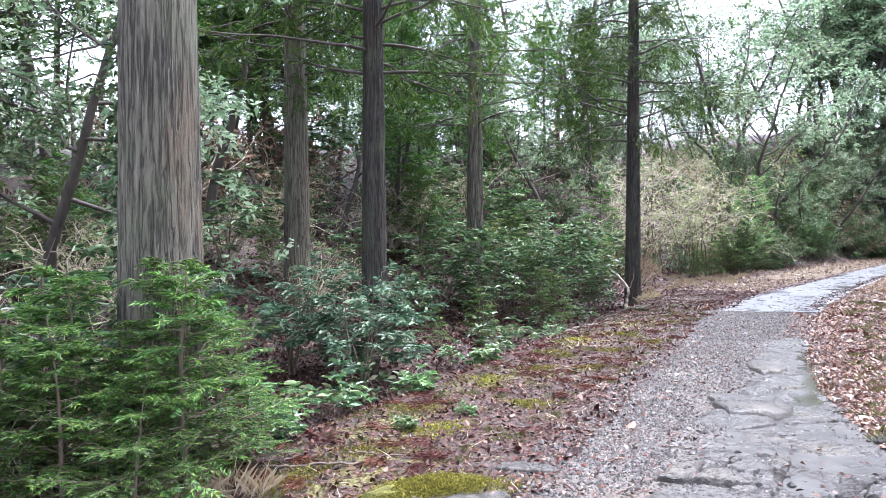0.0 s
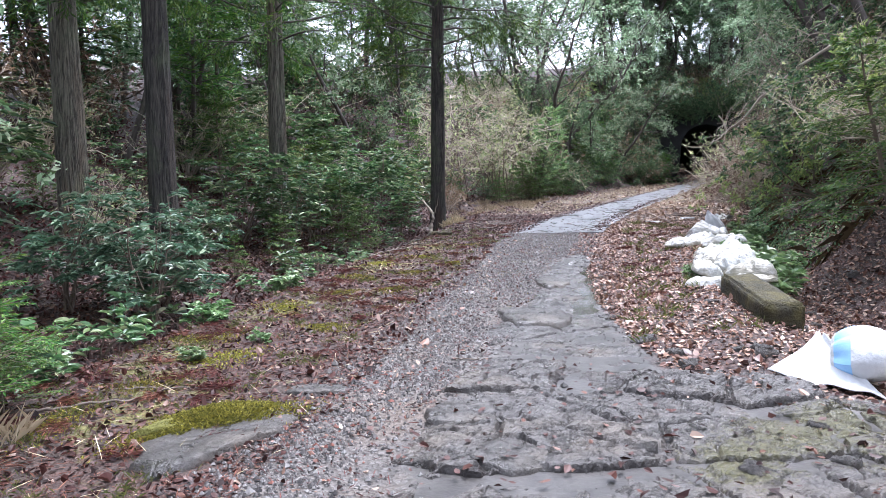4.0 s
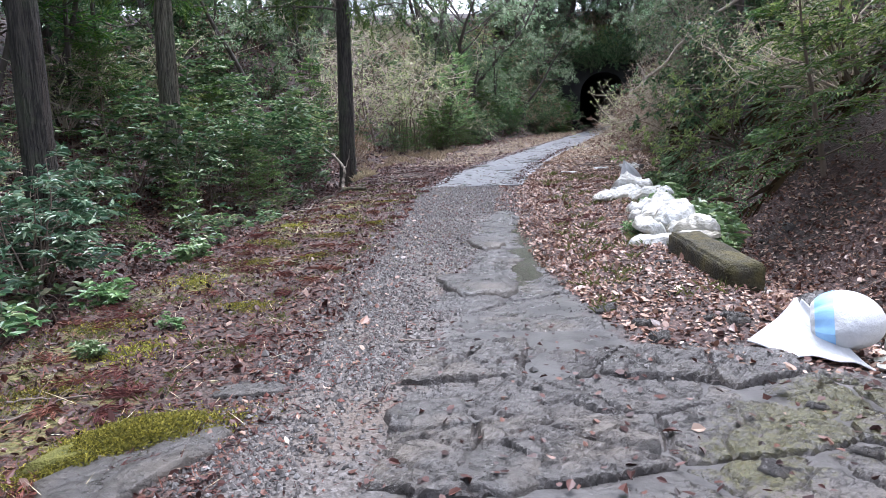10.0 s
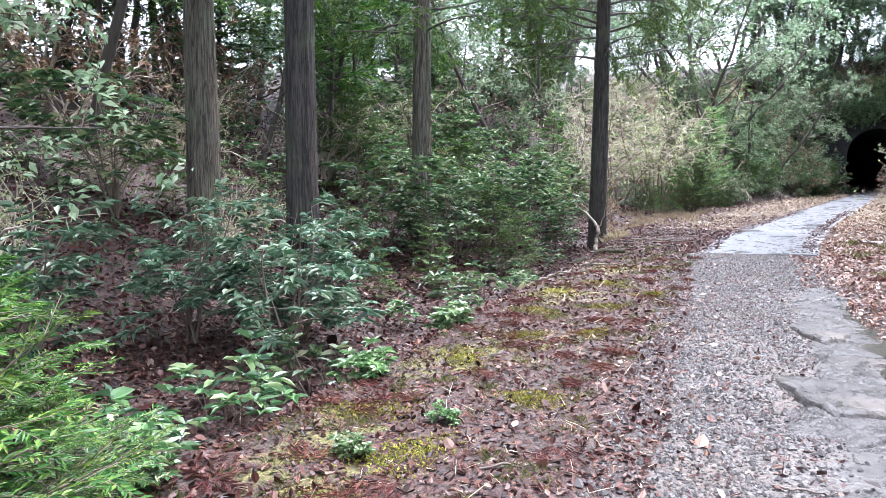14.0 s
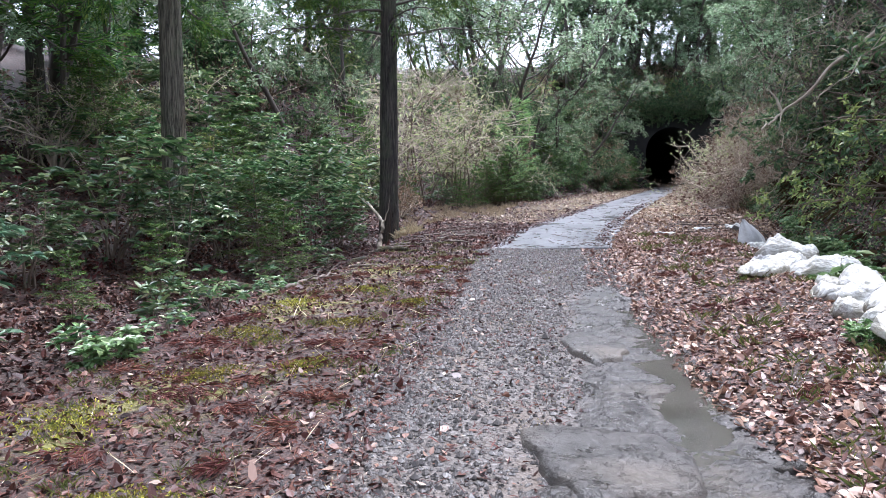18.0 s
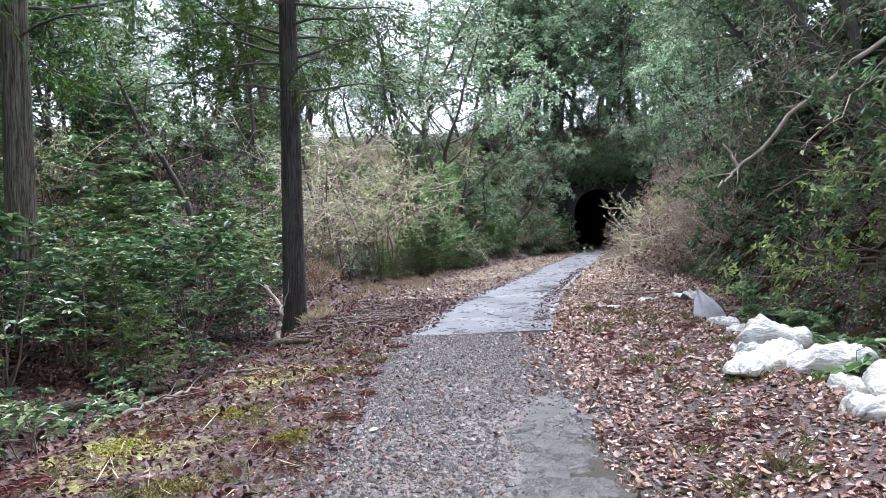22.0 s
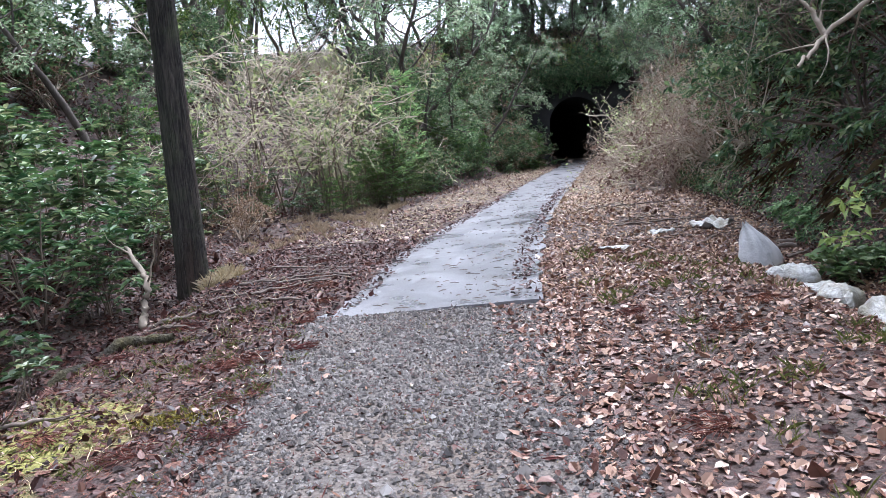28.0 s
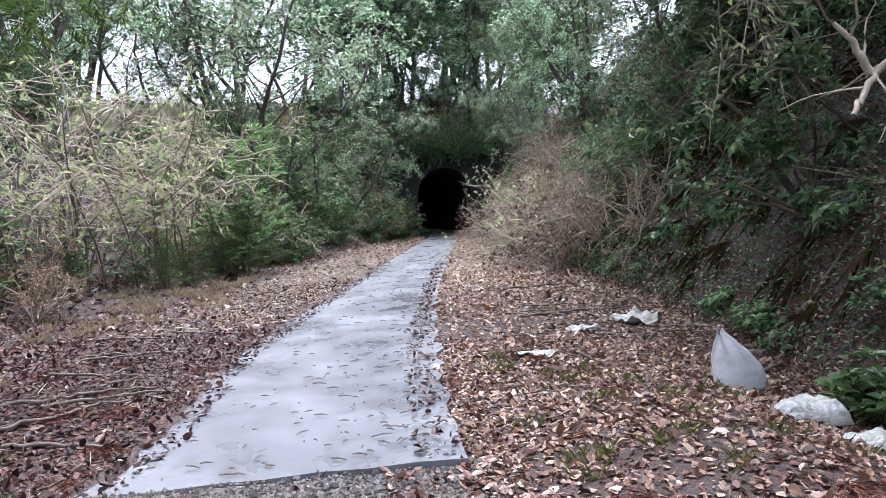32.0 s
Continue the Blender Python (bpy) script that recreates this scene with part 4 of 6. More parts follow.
def cedar(x, y, radius, mat, high, crown, label, seed, lean=(0, 0), lift=0.0, turn=0):
    z = ground_at(x, y)
    ob = thing("cedar_tree", pose(x, y, z), label, "tree", "tall cedars")
    part("trunk", trunk_mesh(seed, high, radius, mat, lean), ob)
    for nm, me in zip(("branchwork", "crown"), CROWNS[crown]):
        p = part(nm, me, ob)
        p.matrix_local = pose(lean[0] * 6, lean[1] * 6, lift, 0, 0, turn)
    return ob


big_cedar = cedar(-3.4, -13.15, 0.355, M_BARK, 11.6, 0, "thick straight cedar with grey-brown furrowed bark, ivy at its foot", 1, lift=1.5)
cedar(-3.6, 3.4, 0.225, M_BARKDARK, 11.6, 1, "straight dark-barked cedar beside the road slab", 2, lift=-0.4, turn=40)
cedar(-7.2, 0.5, 0.25, M_BARK, 11.6, 0, "straight grey-barked cedar at the foot of the slope", 3, turn=100)
cedar(-5.8, -6.5, 0.24, M_BARKDARK, 11.6, 1, "straight dark cedar trunk among grey-green shrubs", 4, turn=200)
cedar(-8.5, -5.4, 0.29, M_BARK, 11.6, 0, "straight cedar trunk part-way up the slope", 5, turn=250)
cedar(-12.5, -9.5, 0.24, M_BARKDARK, 11.6, 1, "dark cedar trunk high on the slope", 6, turn=20)
cedar(-13, 4, 0.22, M_BARKDARK, 11.6, 0, "dark cedar trunk high on the slope", 7, turn=70)

# ivy that climbs the thick trunk
rng_i = np.random.default_rng(31)
iz, ia = rng_i.uniform(0.2, 6, 700) ** 1.0, rng_i.normal(3.5, 0.35, 700)
IP = np.stack([0.36 * np.cos(ia), 0.36 * np.sin(ia), iz], -1)
IV, IF = leaves(IP, np.stack([np.cos(ia), np.sin(ia), -0.4 + 0 * ia], -1) + rng_i.normal(size=(700, 3)) * 0.5, 0.07, 0.05, rng_i)
part("ivy", mesh_np("ivy", IV, IF, M_BROAD), big_cedar, "dark ivy climbing one side of the trunk")

# ---------------------------------------------------------------- broadleaved trees on the crest


def tree_meshes(seed, high, leaf_mat, wood_mat, boughs=11, leaf_l=0.1, leaf_w=0.05, per=14, bent=0.12, lo=0.4):
    rng = np.random.default_rng(seed)
    trunk = grow(rng, (0, 0, -0.2), (rng.normal() * 0.12, rng.normal() * 0.12, 1), high, 0.03 + high * 0.011, 10, bent, 0.05)
    tv, tf = tubes([trunk], 8)
    wood, P, D = [], [], []
    for b in range(boughs):
        q, d = on_path(trunk, lo + (0.98 - lo) * (b + rng.random()) / boughs)
        limb = grow(rng, q[:3], unit(rng.normal(size=3) * [1, 1, 0.4] + [0, 0, 0.5]), high * rng.uniform(0.2, 0.36), q[3] * 0.55, 6, 0.22, 0.03)
        wood.append(limb)
        for t in range(9):
            q2, d2 = on_path(limb, rng.uniform(0.3, 1))
            tw = grow(rng, q2[:3], unit(rng.normal(size=3) * [1, 1, 0.6] + d2), high * rng.uniform(0.06, 0.15), 0.008, 4, 0.25, 0)
            wood.append(tw[[0, 2, 4]])
            for s in range(2):
                q3, d3 = on_path(tw, rng.uniform(0.4, 1))
                c = grow(rng, q3[:3], unit(rng.normal(size=3) + d3), 0.35, 0.004, 2, 0.3, 0)
                wood.append(c[[0, 2]])
                for _ in range(per):
                    q4, d4 = on_path(c, rng.random())
                    P.append(q4[:3] + rng.normal(size=3) * 0.05)
                    D.append(d4 * 0.4 + rng.normal(size=3) * [1, 1, 0.5])
    wv, wf = tubes(wood, 3)
    lv, lf = leaves(P, D, leaf_l, leaf_w, rng)
    return mesh_np("trunk", tv, tf, wood_mat, True), mesh_np("branchwork", wv, wf, wood_mat, True), mesh_np("crown", lv, lf, leaf_mat)


NAMES3 = ("trunk", "branchwork", "crown")
for i in range(3):
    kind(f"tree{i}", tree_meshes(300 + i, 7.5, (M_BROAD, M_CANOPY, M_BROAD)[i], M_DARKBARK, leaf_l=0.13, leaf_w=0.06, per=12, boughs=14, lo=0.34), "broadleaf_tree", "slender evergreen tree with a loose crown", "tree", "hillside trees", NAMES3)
    kind(f"bank_tree{i}", tree_meshes(340 + i, 7.5, M_BANK, M_DARKBARK, leaf_l=0.12, leaf_w=0.055, per=14, boughs=16, lo=0.25), "broadleaf_tree", "evergreen tree leaning out over the bank, leaves toned for shade", "tree", "bank trees", NAMES3)
    kind(f"tall{i}", tree_meshes(330 + i, 13.0, M_CANOPY, M_DARKBARK, leaf_l=0.3, leaf_w=0.13, per=9, boughs=18, lo=0.25, bent=0.1), "broadleaf_tree", "tall evergreen tree on the hill, sky brightness in its leaf colour", "tree", "hilltop trees", NAMES3)
kind("thin0", tree_meshes(310, 10, M_BROAD, M_DARKBARK, 13, 0.2, 0.09, 5, 0.16), "thin_tree", "thin dark tree with a sparse crown on the ridge", "tree", "ridge trees", NAMES3)
kind("thin1", tree_meshes(311, 9, M_CANOPY, M_DARKBARK, 13, 0.19, 0.085, 5, 0.2), "thin_tree", "thin dark tree on the ridge, sparse crown paled for sky brightness", "tree", "ridge trees", NAMES3)
kind("feather", conifer_meshes(172, 9.5, 2.6, 60, 8, 10, 0.3, 0.05, M_CONIFER, M_DARKBARK, 0.3, 0.0, 0.25), "cedar_tree", "feathery green cedar on the slope", "tree", "hillside cedars")


# undergrowth beside the ditch
for x, y, k, s in ((-4.6, -8.6, "grey0", 1.05), (-5.1, -7.8, "grey1", 0.95), (-5.9, -8.6, "grey2", 1.0), (-6.6, -10.4, "grey1", 1.0),
                   (-2.85, -13.45, "cedar0", 0.95), (-2.55, -13.7, "cedar2", 0.9), (-2.45, -14.2, "cedar1", 0.6), (-3.05, -12.85, "cedar1", 0.75), (-3.3, -13.95, "cedar2", 1.0), (-3.0, -14.3, "cedar0", 0.75), (-3.55, -14.5, "cedar1", 0.9), (-2.7, -12.9, "cedar2", 0.45), (-3.3, -12.4, "broad2", 0.5), (-3.9, -14.3, "twig1", 0.7), (-3.9, -13.9, "cedar0", 1.05), (-3.55, -12.1, "low1", 1.2),
                   (-4.6, -14.6, "twig1", 1.0), (-4.2, -14.5, "twig0", 0.9), (-4.3, -14.1, "whorl0", 0.75), (-5.6, -14.0, "grey1", 1.2), (-6.4, -12.8, "broad2", 1.4),
                   (-4.9, -0.8, "cedar2", 0.95), (-4.3, -1.2, "cedar0", 0.7), (-5.9, -1.8, "broad0", 1.1), (-5.9, -0.4, "broad1", 1.3), (-7.0, -3.8, "broad0", 1.0), (-5.2, -3.4, "cedar0", 0.6), (-5.4, -5.0, "cedar2", 0.45),
                   (-6.0, 1.6, "whorl1", 1.1), (-5.0, 1.9, "whorl2", 0.95), (-4.5, 2.6, "broad1", 0.8), (-7.2, -1.6, "whorl0", 1.2), (-7.8, 2.6, "lime1", 1.2), (-5.9, 4.4, "whorl1", 1.25), (-7.0, 5.4, "whorl2", 1.35), (-5.2, 5.6, "broad0", 1.1), (-8.4, 6.4, "whorl0", 1.3),
                   (-7.2, 3.4, "cedar1", 1.4), (-9.2, 1.0, "cedar0", 1.6), (-6.3, 7.4, "whorl1", 1.0), (-8.6, -3.2, "broad1", 1.2), (-8.0, -11.2, "tree1", 0.9), (-9.4, -12.6, "tree1", 1.1), (-7.4, -13.2, "tree2", 0.75), (-10.5, -10.4, "tree1", 1.1)):
    put(k, x, y, s)
for x, y, s in ((-4.3, -6.3, 0.8), (-4.0, -4.1, 1.0), (-4.5, -3.4, 0.8), (-4.4, -1.7, 0.9), (-4.9, -4.0, 1.1), (-5.2, -7.6, 1.0), (-4.1, -5.2, 1.0), (-3.8, -2.9, 0.8), (-3.7, -9.4, 1.1), (-4.2, -10.2, 1.2),
                (-3.5, -6.2, 0.7), (-3.3, -3.9, 0.7), (-3.7, -0.6, 0.9), (-4.4, 0.4, 0.9), (-4.2, 3.1, 0.8), (-3.4, 3.7, 0.6), (-3.3, -11.0, 0.9), (-3.9, -11.4, 1.0), (-4.6, 2.2, 0.8)):
    put(f"low{rnd.randrange(3)}", x, y, s)
for n in range(24):
    x, y = rnd.uniform(-12, -7), rnd.uniform(-15, 10)
    put(rnd.choice(["broad0", "broad1", "grey2", "cedar1", "brown0", "twig1", "whorl0", "twig2"]), x, y, rnd.uniform(0.7, 1.3))
for n in range(24):
    x, y = rnd.uniform(-18, -9), rnd.uniform(-16, 17)
    put(rnd.choice(["tree0", "tree1", "tree2", "tree0", "thin0"]), x, y, rnd.uniform(0.7, 1.15))
for n in range(26):
    x, y = rnd.uniform(-15, -8), rnd.uniform(0, 18)
    put(rnd.choice(["bankbroad0", "whorl1", "bankbroad2", "cedar1", "brown0", "broad1"]), x, y, rnd.uniform(0.9, 1.6))
# the twiggy thicket and the young pine by the bend
for x, y, k, s in ((-4.7, 12.8, "thicket1", 1.3), (-3.7, 14.2, "thicket0", 1.25), (-5.8, 14.0, "thicket2", 1.55), (-4.5, 16.0, "thicket1", 1.5), (-3.0, 16.4, "thicket2", 1.0), (-5.6, 10.8, "thicket0", 1.0),
                   (-2.2, 16.0, "cedar0", 1.1), (-2.7, 15.2, "cedar1", 1.0), (-1.7, 17.0, "cedar2", 0.95), (-3.0, 14.2, "cedar2", 0.8), (-2.0, 17.4, "cedar1", 1.2), (-6.6, 9.2, "broad1", 1.4), (-4.9, 11.4, "cedar2", 0.7), (-4.0, 12.6, "broad0", 0.7), (-3.4, 13.3, "cedar0", 0.6), (-5.5, 12.0, "broad2", 0.9), (-4.9, 9.8, "brown2", 0.8), (-5.9, 10.2, "cedar0", 0.9), (-6.8, 11.4, "cedar1", 1.6),
                   (-7.0, 13.5, "tree1", 0.6), (-6.4, 16.5, "tree0", 0.6), (-4.6, 8.8, "brown1", 0.7), (-5.8, 8.0, "lime1", 1.0), (-4.6, 18.5, "bankbroad1", 1.4)):
    put(k, x, y, s)
put("pine", -2.1, 16.6, 0.95)
put("pine", -4.2, 14.6, 0.6)
# the bank beyond, up to the portal
for n in range(80):
    y = rnd.uniform(19, 44)
    u = rnd.random()
    x = table(FOOT_L, y) + 0.3 - 6.0 * u
    put(rnd.choice(["bankbroad0", "bankbroad1", "bankbroad2", "brown0", "bankbroad0", "broad0", "cedar0", "bankbroad2", "brown2"]), x, y, rnd.uniform(0.8, 1.5), lean=(0, rnd.uniform(0, 25)))
for n in range(44):
    y = rnd.uniform(36, 44.8)
    put(rnd.choice(["bankbroad0", "bankbroad1", "bankbroad2", "brown1"]), rnd.uniform(table(FOOT_L, y) - 3.5, min(table(FOOT_L, y) + 0.2, 5.0)), y, rnd.uniform(0.9, 1.9), lean=(rnd.uniform(0, 12), rnd.uniform(0, 15)))
for x, y, k, s in ((-1.5, 26, "tree2", 0.8), (4.2, 43.8, "bankbroad0", 1.7), (3.6, 41.5, "bankbroad1", 1.5), (-3.4, 21.0, "tree0", 0.7), (1.2, 33, "tree1", 0.95), (2.6, 39, "tree2", 0.9), (0.2, 29.5, "tree1", 0.8)):
    put(k, x, y, s)
def in_gap(x, y):
    """The thin stretch of the ridge where the sky shows."""
    return y > 15 and abs(x + 4.6 + 0.2 * (y - 18)) < 2.6


for n in range(48):
    x, y = rnd.uniform(-18, -1.0), rnd.uniform(22, 46)
    if not in_gap(x, y):
        put(rnd.choice(["thin0", "thin1", "thin0", "tree1", "thin1"]), x, y, rnd.uniform(0.9, 1.5))
for n in range(9):
    y = rnd.uniform(24, 44)
    put(rnd.choice(["thin0", "thin1"]), -4.6 - 0.2 * (y - 18) + rnd.uniform(-2.4, 2.4), y, rnd.uniform(0.55, 0.9))
for n in range(12):
    put(("tree2", "feather")[n % 2], rnd.uniform(-19, -13.5), -14 + 1.9 * n, rnd.uniform(0.95, 1.3))
for n in range(12):
    put("feather", rnd.uniform(-17, -9), rnd.uniform(-14, 22), rnd.uniform(0.8, 1.2))
for n in range(34):
    y = rnd.uniform(17, 40)
    put(rnd.choice(["twig0", "brown1", "bankbroad1", "twig2"]), -4.6 - 0.2 * (y - 18) + rnd.uniform(-3, 3), y, rnd.uniform(0.9, 1.3))
# scrub along the crest
for n in range(60):
    y = rnd.uniform(-18, 44)
    x = table(FOOT_L, y) - rnd.uniform(5.5, 14)
    put(rnd.choice(["bankbroad0", "bankbroad1", "bankbroad2", "brown1", "lime1"]), x, y, 0.7 if in_gap(x, y) else rnd.uniform(1.3, 2.2))
for n in range(56):
    put(rnd.choice(["tree0", "tree1", "bankbroad1", "twig0", "brown2", "bankbroad2", "tree2", "thin0", "thin1"]), rnd.uniform(-3, 17), rnd.uniform(46.8, 56), rnd.uniform(1.0, 1.8), lean=(rnd.uniform(0, 10), 0))
for n in range(16):
    put(f"tall{n % 3}", -1 + 16 * (n + 0.6 * rnd.random()) / 16, rnd.uniform(47.5, 60), rnd.uniform(0.95, 1.4), lean=(rnd.uniform(0, 8), 0))
for n in range(20):
    put(("tree1", "bankbroad1", "tree1", "brown1")[n % 4], 2.5 + 11 * n / 20, rnd.uniform(46.4, 48.5), rnd.uniform(0.9, 1.2) if n % 2 == 0 else 1.8, lean=(rnd.uniform(5, 20), 0))
for n in range(44):
    put(rnd.choice(["bankbroad1", "bankbroad0", "brown1", "bankbroad2", "lime0"]), rnd.uniform(3.6, 12), rnd.uniform(45.7, 46.5), rnd.uniform(0.9, 1.5), lean=(rnd.uniform(25, 70), 0))
for n in range(16):
    put(f"bankbroad{n % 3}", 4.3 + 0.5 * n, 45.72, rnd.uniform(0.8, 1.25), lean=(rnd.uniform(60, 95), 0))
# the trees that hang over the bank by the slab
for x, y, k, s, a in ((6.9, -0.4, "tree2", 1.0, 20), (7.0, 2.6, "tree0", 1.0, 22), (6.5, 1.0, "tree2", 0.9, 20), (6.2, 3.8, "bankbroad0", 1.4, 35)):
    put(k, x, y, s, lean=(0, -a))
# the overgrown bank on the other side: scrub hangs from its upper half, the foot stays bare earth as far as the tangle
for n in range(190):
    y = -13 + 57 * (n + rnd.random()) / 190
    u = rnd.random()
    if y < 8 and u < 0.5:
        continue
    x = table(FOOT_R, y) + (0.7 if y < 14 else 0.9) + 4.4 * u
    key = rnd.choice(["bankbroad0", "bankbroad1", "bankbroad2", "brown0", "brown1", "bankbroad1", "twig0", "bankbroad0", "bankbroad2", "broad1", "grey2"])
    if y > 28:
        key = f"bankbroad{n % 3}"
    put(key, x, y, rnd.uniform(0.55, 1.0) + 0.3 * u, lean=(0, -rnd.uniform(10, 45 if y < 28 else 16)))
for n in range(36):
    y = rnd.uniform(-4, 10)
    u = rnd.random() ** 1.4
    put(rnd.choice(["low0", "low1", "low2", "herb0"]), table(FOOT_R, y) + 0.15 + 1.6 * u, y, rnd.uniform(0.3, 0.65), lean=(0, -rnd.uniform(20, 55)))
for n in range(52):
    y = -9 + n * 0.95
    if y < 3:
        continue
    put(f"bank_tree{n % 3}" if y < 6 else f"tree{n % 3}", table(FOOT_R, y) + rnd.uniform(2.2, 5.5), y, rnd.uniform(0.75, 1.2), lean=(0, -rnd.uniform(8, 24 if y > 18 else 33)))
for n in range(28):
    y = rnd.uniform(3, 12)
    put(f"bankbroad{n % 3}", table(FOOT_R, y) + rnd.uniform(2.6, 5.5), y, rnd.uniform(0.9, 1.5), lean=(0, -rnd.uniform(25, 55)))
for n in range(14):
    put(f"bankbroad{n % 3}", 4.6 + 0.5 * n, 44.8, rnd.uniform(0.7, 1.1), z=6.05, lean=(rnd.uniform(85, 125), rnd.uniform(-25, 25)), sink=0, label="evergreen shrub hanging over the portal, leaves toned for shade")
# Leaf colour carries the light: shade-toned below y 5, paled for the sky beyond.
for n in range(8):
    y = 2.5 + 1.2 * n
    put(f"bank_tree{n % 3}" if y < 5 else "tree1", table(FOOT_R, y) + rnd.uniform(4.0, 5.6), y, rnd.uniform(0.9, 1.25), lean=(0, -rnd.uniform(12, 28)))
for x, y, k, s, a in ((6.6, 0.6, "arching0", 0.8, 58), (6.9, 3.6, "arching1", 0.85, 55), (6.6, -2.6, "arching1", 0.7, 56), (7.4, 7.0, "arching0", 0.9, 50)):
    put(k, x, y, s, lean=(0, -a))
for x, y, k, s, a in ((5.0, -6.6, "cedar0", 1.4, 14), (5.8, -5.0, "twig0", 1.0, 25), (6.5, -8.2, "grey0", 0.8, 20), (6.1, -7.4, "cedar2", 1.4, 20), (5.8, -5.6, "lime0", 1.1, 25), (5.9, -4.0, "lime1", 1.0, 30), (6.2, -7.0, "lime1", 1.0, 25), (6.6, -8.0, "whorl1", 0.9, 20), (6.0, -1.5, "bankbroad2", 1.3, 35), (6.2, -9.2, "cedar1", 1.5, 18), (5.3, -1.9, "lime2", 1.1, 42), (7.0, 18, "tangle1", 1.2, 16), (7.4, 22, "tangle0", 1.3, 16), (7.9, 25, "tangle1", 1.4, 16), (8.5, 28.5, "tangle0", 1.4, 14), (6.8, 12, "tangle0", 1.2, 20), (7.2, 14, "tangle1", 1.25, 20), (7.6, 16.5, "tangle0", 1.3, 20), (7.6, 18.5, "tangle1", 1.3, 24), (8.6, 21, "tangle0", 1.2, 18), (6.7, 9.5, "tangle1", 1.1, 20),
                      (9.3, 22, "tangle0", 1.3, 18), (8.3, 19, "tangle1", 1.3, 20), (10.8, 26, "tangle1", 1.2, 12), (7.0, 16, "twig0", 1.7, 25), (8.6, 20.5, "brown1", 1.7, 20), (9.7, 24, "brown2", 1.7, 20), (6.2, 13.5, "brown0", 1.5, 20)):
    put(k, x, y, s, lean=(0, -a))

for x, y, k, s in ((3.45, -5.7, "herb0", 0.9), (3.55, -4.3, "herb1", 0.9), (3.7, -3.0, "herb0", 0.9), (4.45, 0.5, "herb1", 0.85), (3.4, -6.8, "herb0", 1.0), (3.35, -7.6, "herb1", 0.8), (2.5, -7.3, "herb0", 0.35), (4.6, -0.5, "herb0", 0.8), (3.9, -2.2, "herb1", 0.8), (4.0, -5.2, "herb1", 0.9), (-3.1, -7.6, "herb0", 0.6), (-3.0, -9.8, "herb1", 0.55), (-2.2, -11.3, "herb0", 0.3), (-1.9, -10.6, "herb1", 0.25)):
    put(k, x, y, s)

# ---------------------------------------------------------------- litter


def curled(P, D, L, W, rng):
    """Dead leaves: oval blades of six points, cupped and curled at the tip."""
    D = unit(D)
    n = len(P)
    S = unit(np.cross(D, unit(np.array([0, 0, 1.0]) + 0.35 * rng.normal(size=(n, 3)))))
    N = np.cross(S, D)
    L, W = L[:, None], W[:, None]
    cup, curl = rng.normal(size=(n, 1)) * 0.22, rng.normal(size=(n, 1)) * 0.18
    a, b = rng.uniform(0.2, 0.4, (n, 1)), rng.uniform(0.6, 0.8, (n, 1))
    V = np.stack([P, P + D * L * a + S * W * 0.5 + N * W * cup, P + D * L * b + S * W * 0.42 + N * (W * cup + L * curl * 0.4), P + D * L + N * L * curl,
                  P + D * L * b - S * W * 0.42 + N * (W * cup + L * curl * 0.4), P + D * L * a - S * W * 0.5 + N * W * cup], 1).reshape(-1, 3)
    i = np.arange(n)[:, None] * 6
    return V, np.concatenate([i + [0, 1, 2, 3], i + [0, 3, 4, 5]], 0)


def litter(name, xs, ys, size, width, mat, label, seed, up=0.35, lift=0.012, kindname="leaves", on_rock=False):
    rng = np.random.default_rng(seed)
    bare = (rock_cover(xs, ys) > 0.5) & (rng.random(len(xs)) < 0.8) & (not on_rock)
    xs, ys = xs[~bare], ys[~bare]
    z = height(xs, ys) + lift
    d = np.stack([*(rng.normal(size=(2, len(xs)))), rng.normal(size=len(xs)) * up], -1)
    k = np.exp(rng.normal(size=len(xs)) * 0.28)
    if width > 0.015:
        V, F = curled(np.stack([xs, ys, z], -1), d, size * k, width * k * rng.uniform(0.65, 1.35, len(xs)), rng)
    else:
        V, F = leaves(np.stack([xs, ys, z], -1), d, size * k, width * k, rng, 0.3, 0.0, up * 1.2)
    return tagged(new(name, mesh_np(name, V, F, mat)), label, kindname, kind="stuff")


def spread(n, y0, y1, seed, lo, hi):
    """Random places between two edges that vary along the road."""
    rng = np.random.default_rng(seed)
    y = rng.uniform(y0, y1, n)
    return lo(y) + (hi(y) - lo(y)) * rng.random(n), y


def r_edge(y):
    return np.interp(y, ROAD_Y, ROAD_R)


def l_edge(y):
    return np.interp(y, ROAD_Y, ROAD_L)


litter("fallen_leaves", *spread(50000, -15, 4, 1, lambda y: r_edge(y) - 0.1, lambda y: table(FOOT_R, y) + 1.3), 0.047, 0.029, M_LITTERPALE, "pinkish-brown fallen leaves heaped on the verge", 1)
litter("fallen_leaves", *spread(4000, -14, 4, 14, lambda y: r_edge(y) - 0.5, lambda y: r_edge(y) + 0.3), 0.05, 0.03, M_LITTERPALE, "fallen leaves straying on to the gravel", 14)
litter("fallen_leaves", *spread(26000, -16, 6, 2, lambda y: y * 0 - 3.2, lambda y: l_edge(y) + 0.1), 0.045, 0.026, M_LITTER, "dark red-brown fallen leaves on the verge beside the ditch", 2)
litter("fallen_leaves", *spread(900, -15, 3, 15, lambda y: l_edge(y) - 0.6, lambda y: l_edge(y) + 0.5), 0.045, 0.027, M_LITTERPALE, "pale fallen leaves straying on to the gravel", 15)
litter("fallen_leaves", *spread(18000, -16, 14, 3, lambda y: y * 0 - 13, lambda y: y * 0 - 3), 0.09, 0.05, M_LITTER, "dark fallen leaves on the forest floor", 3)
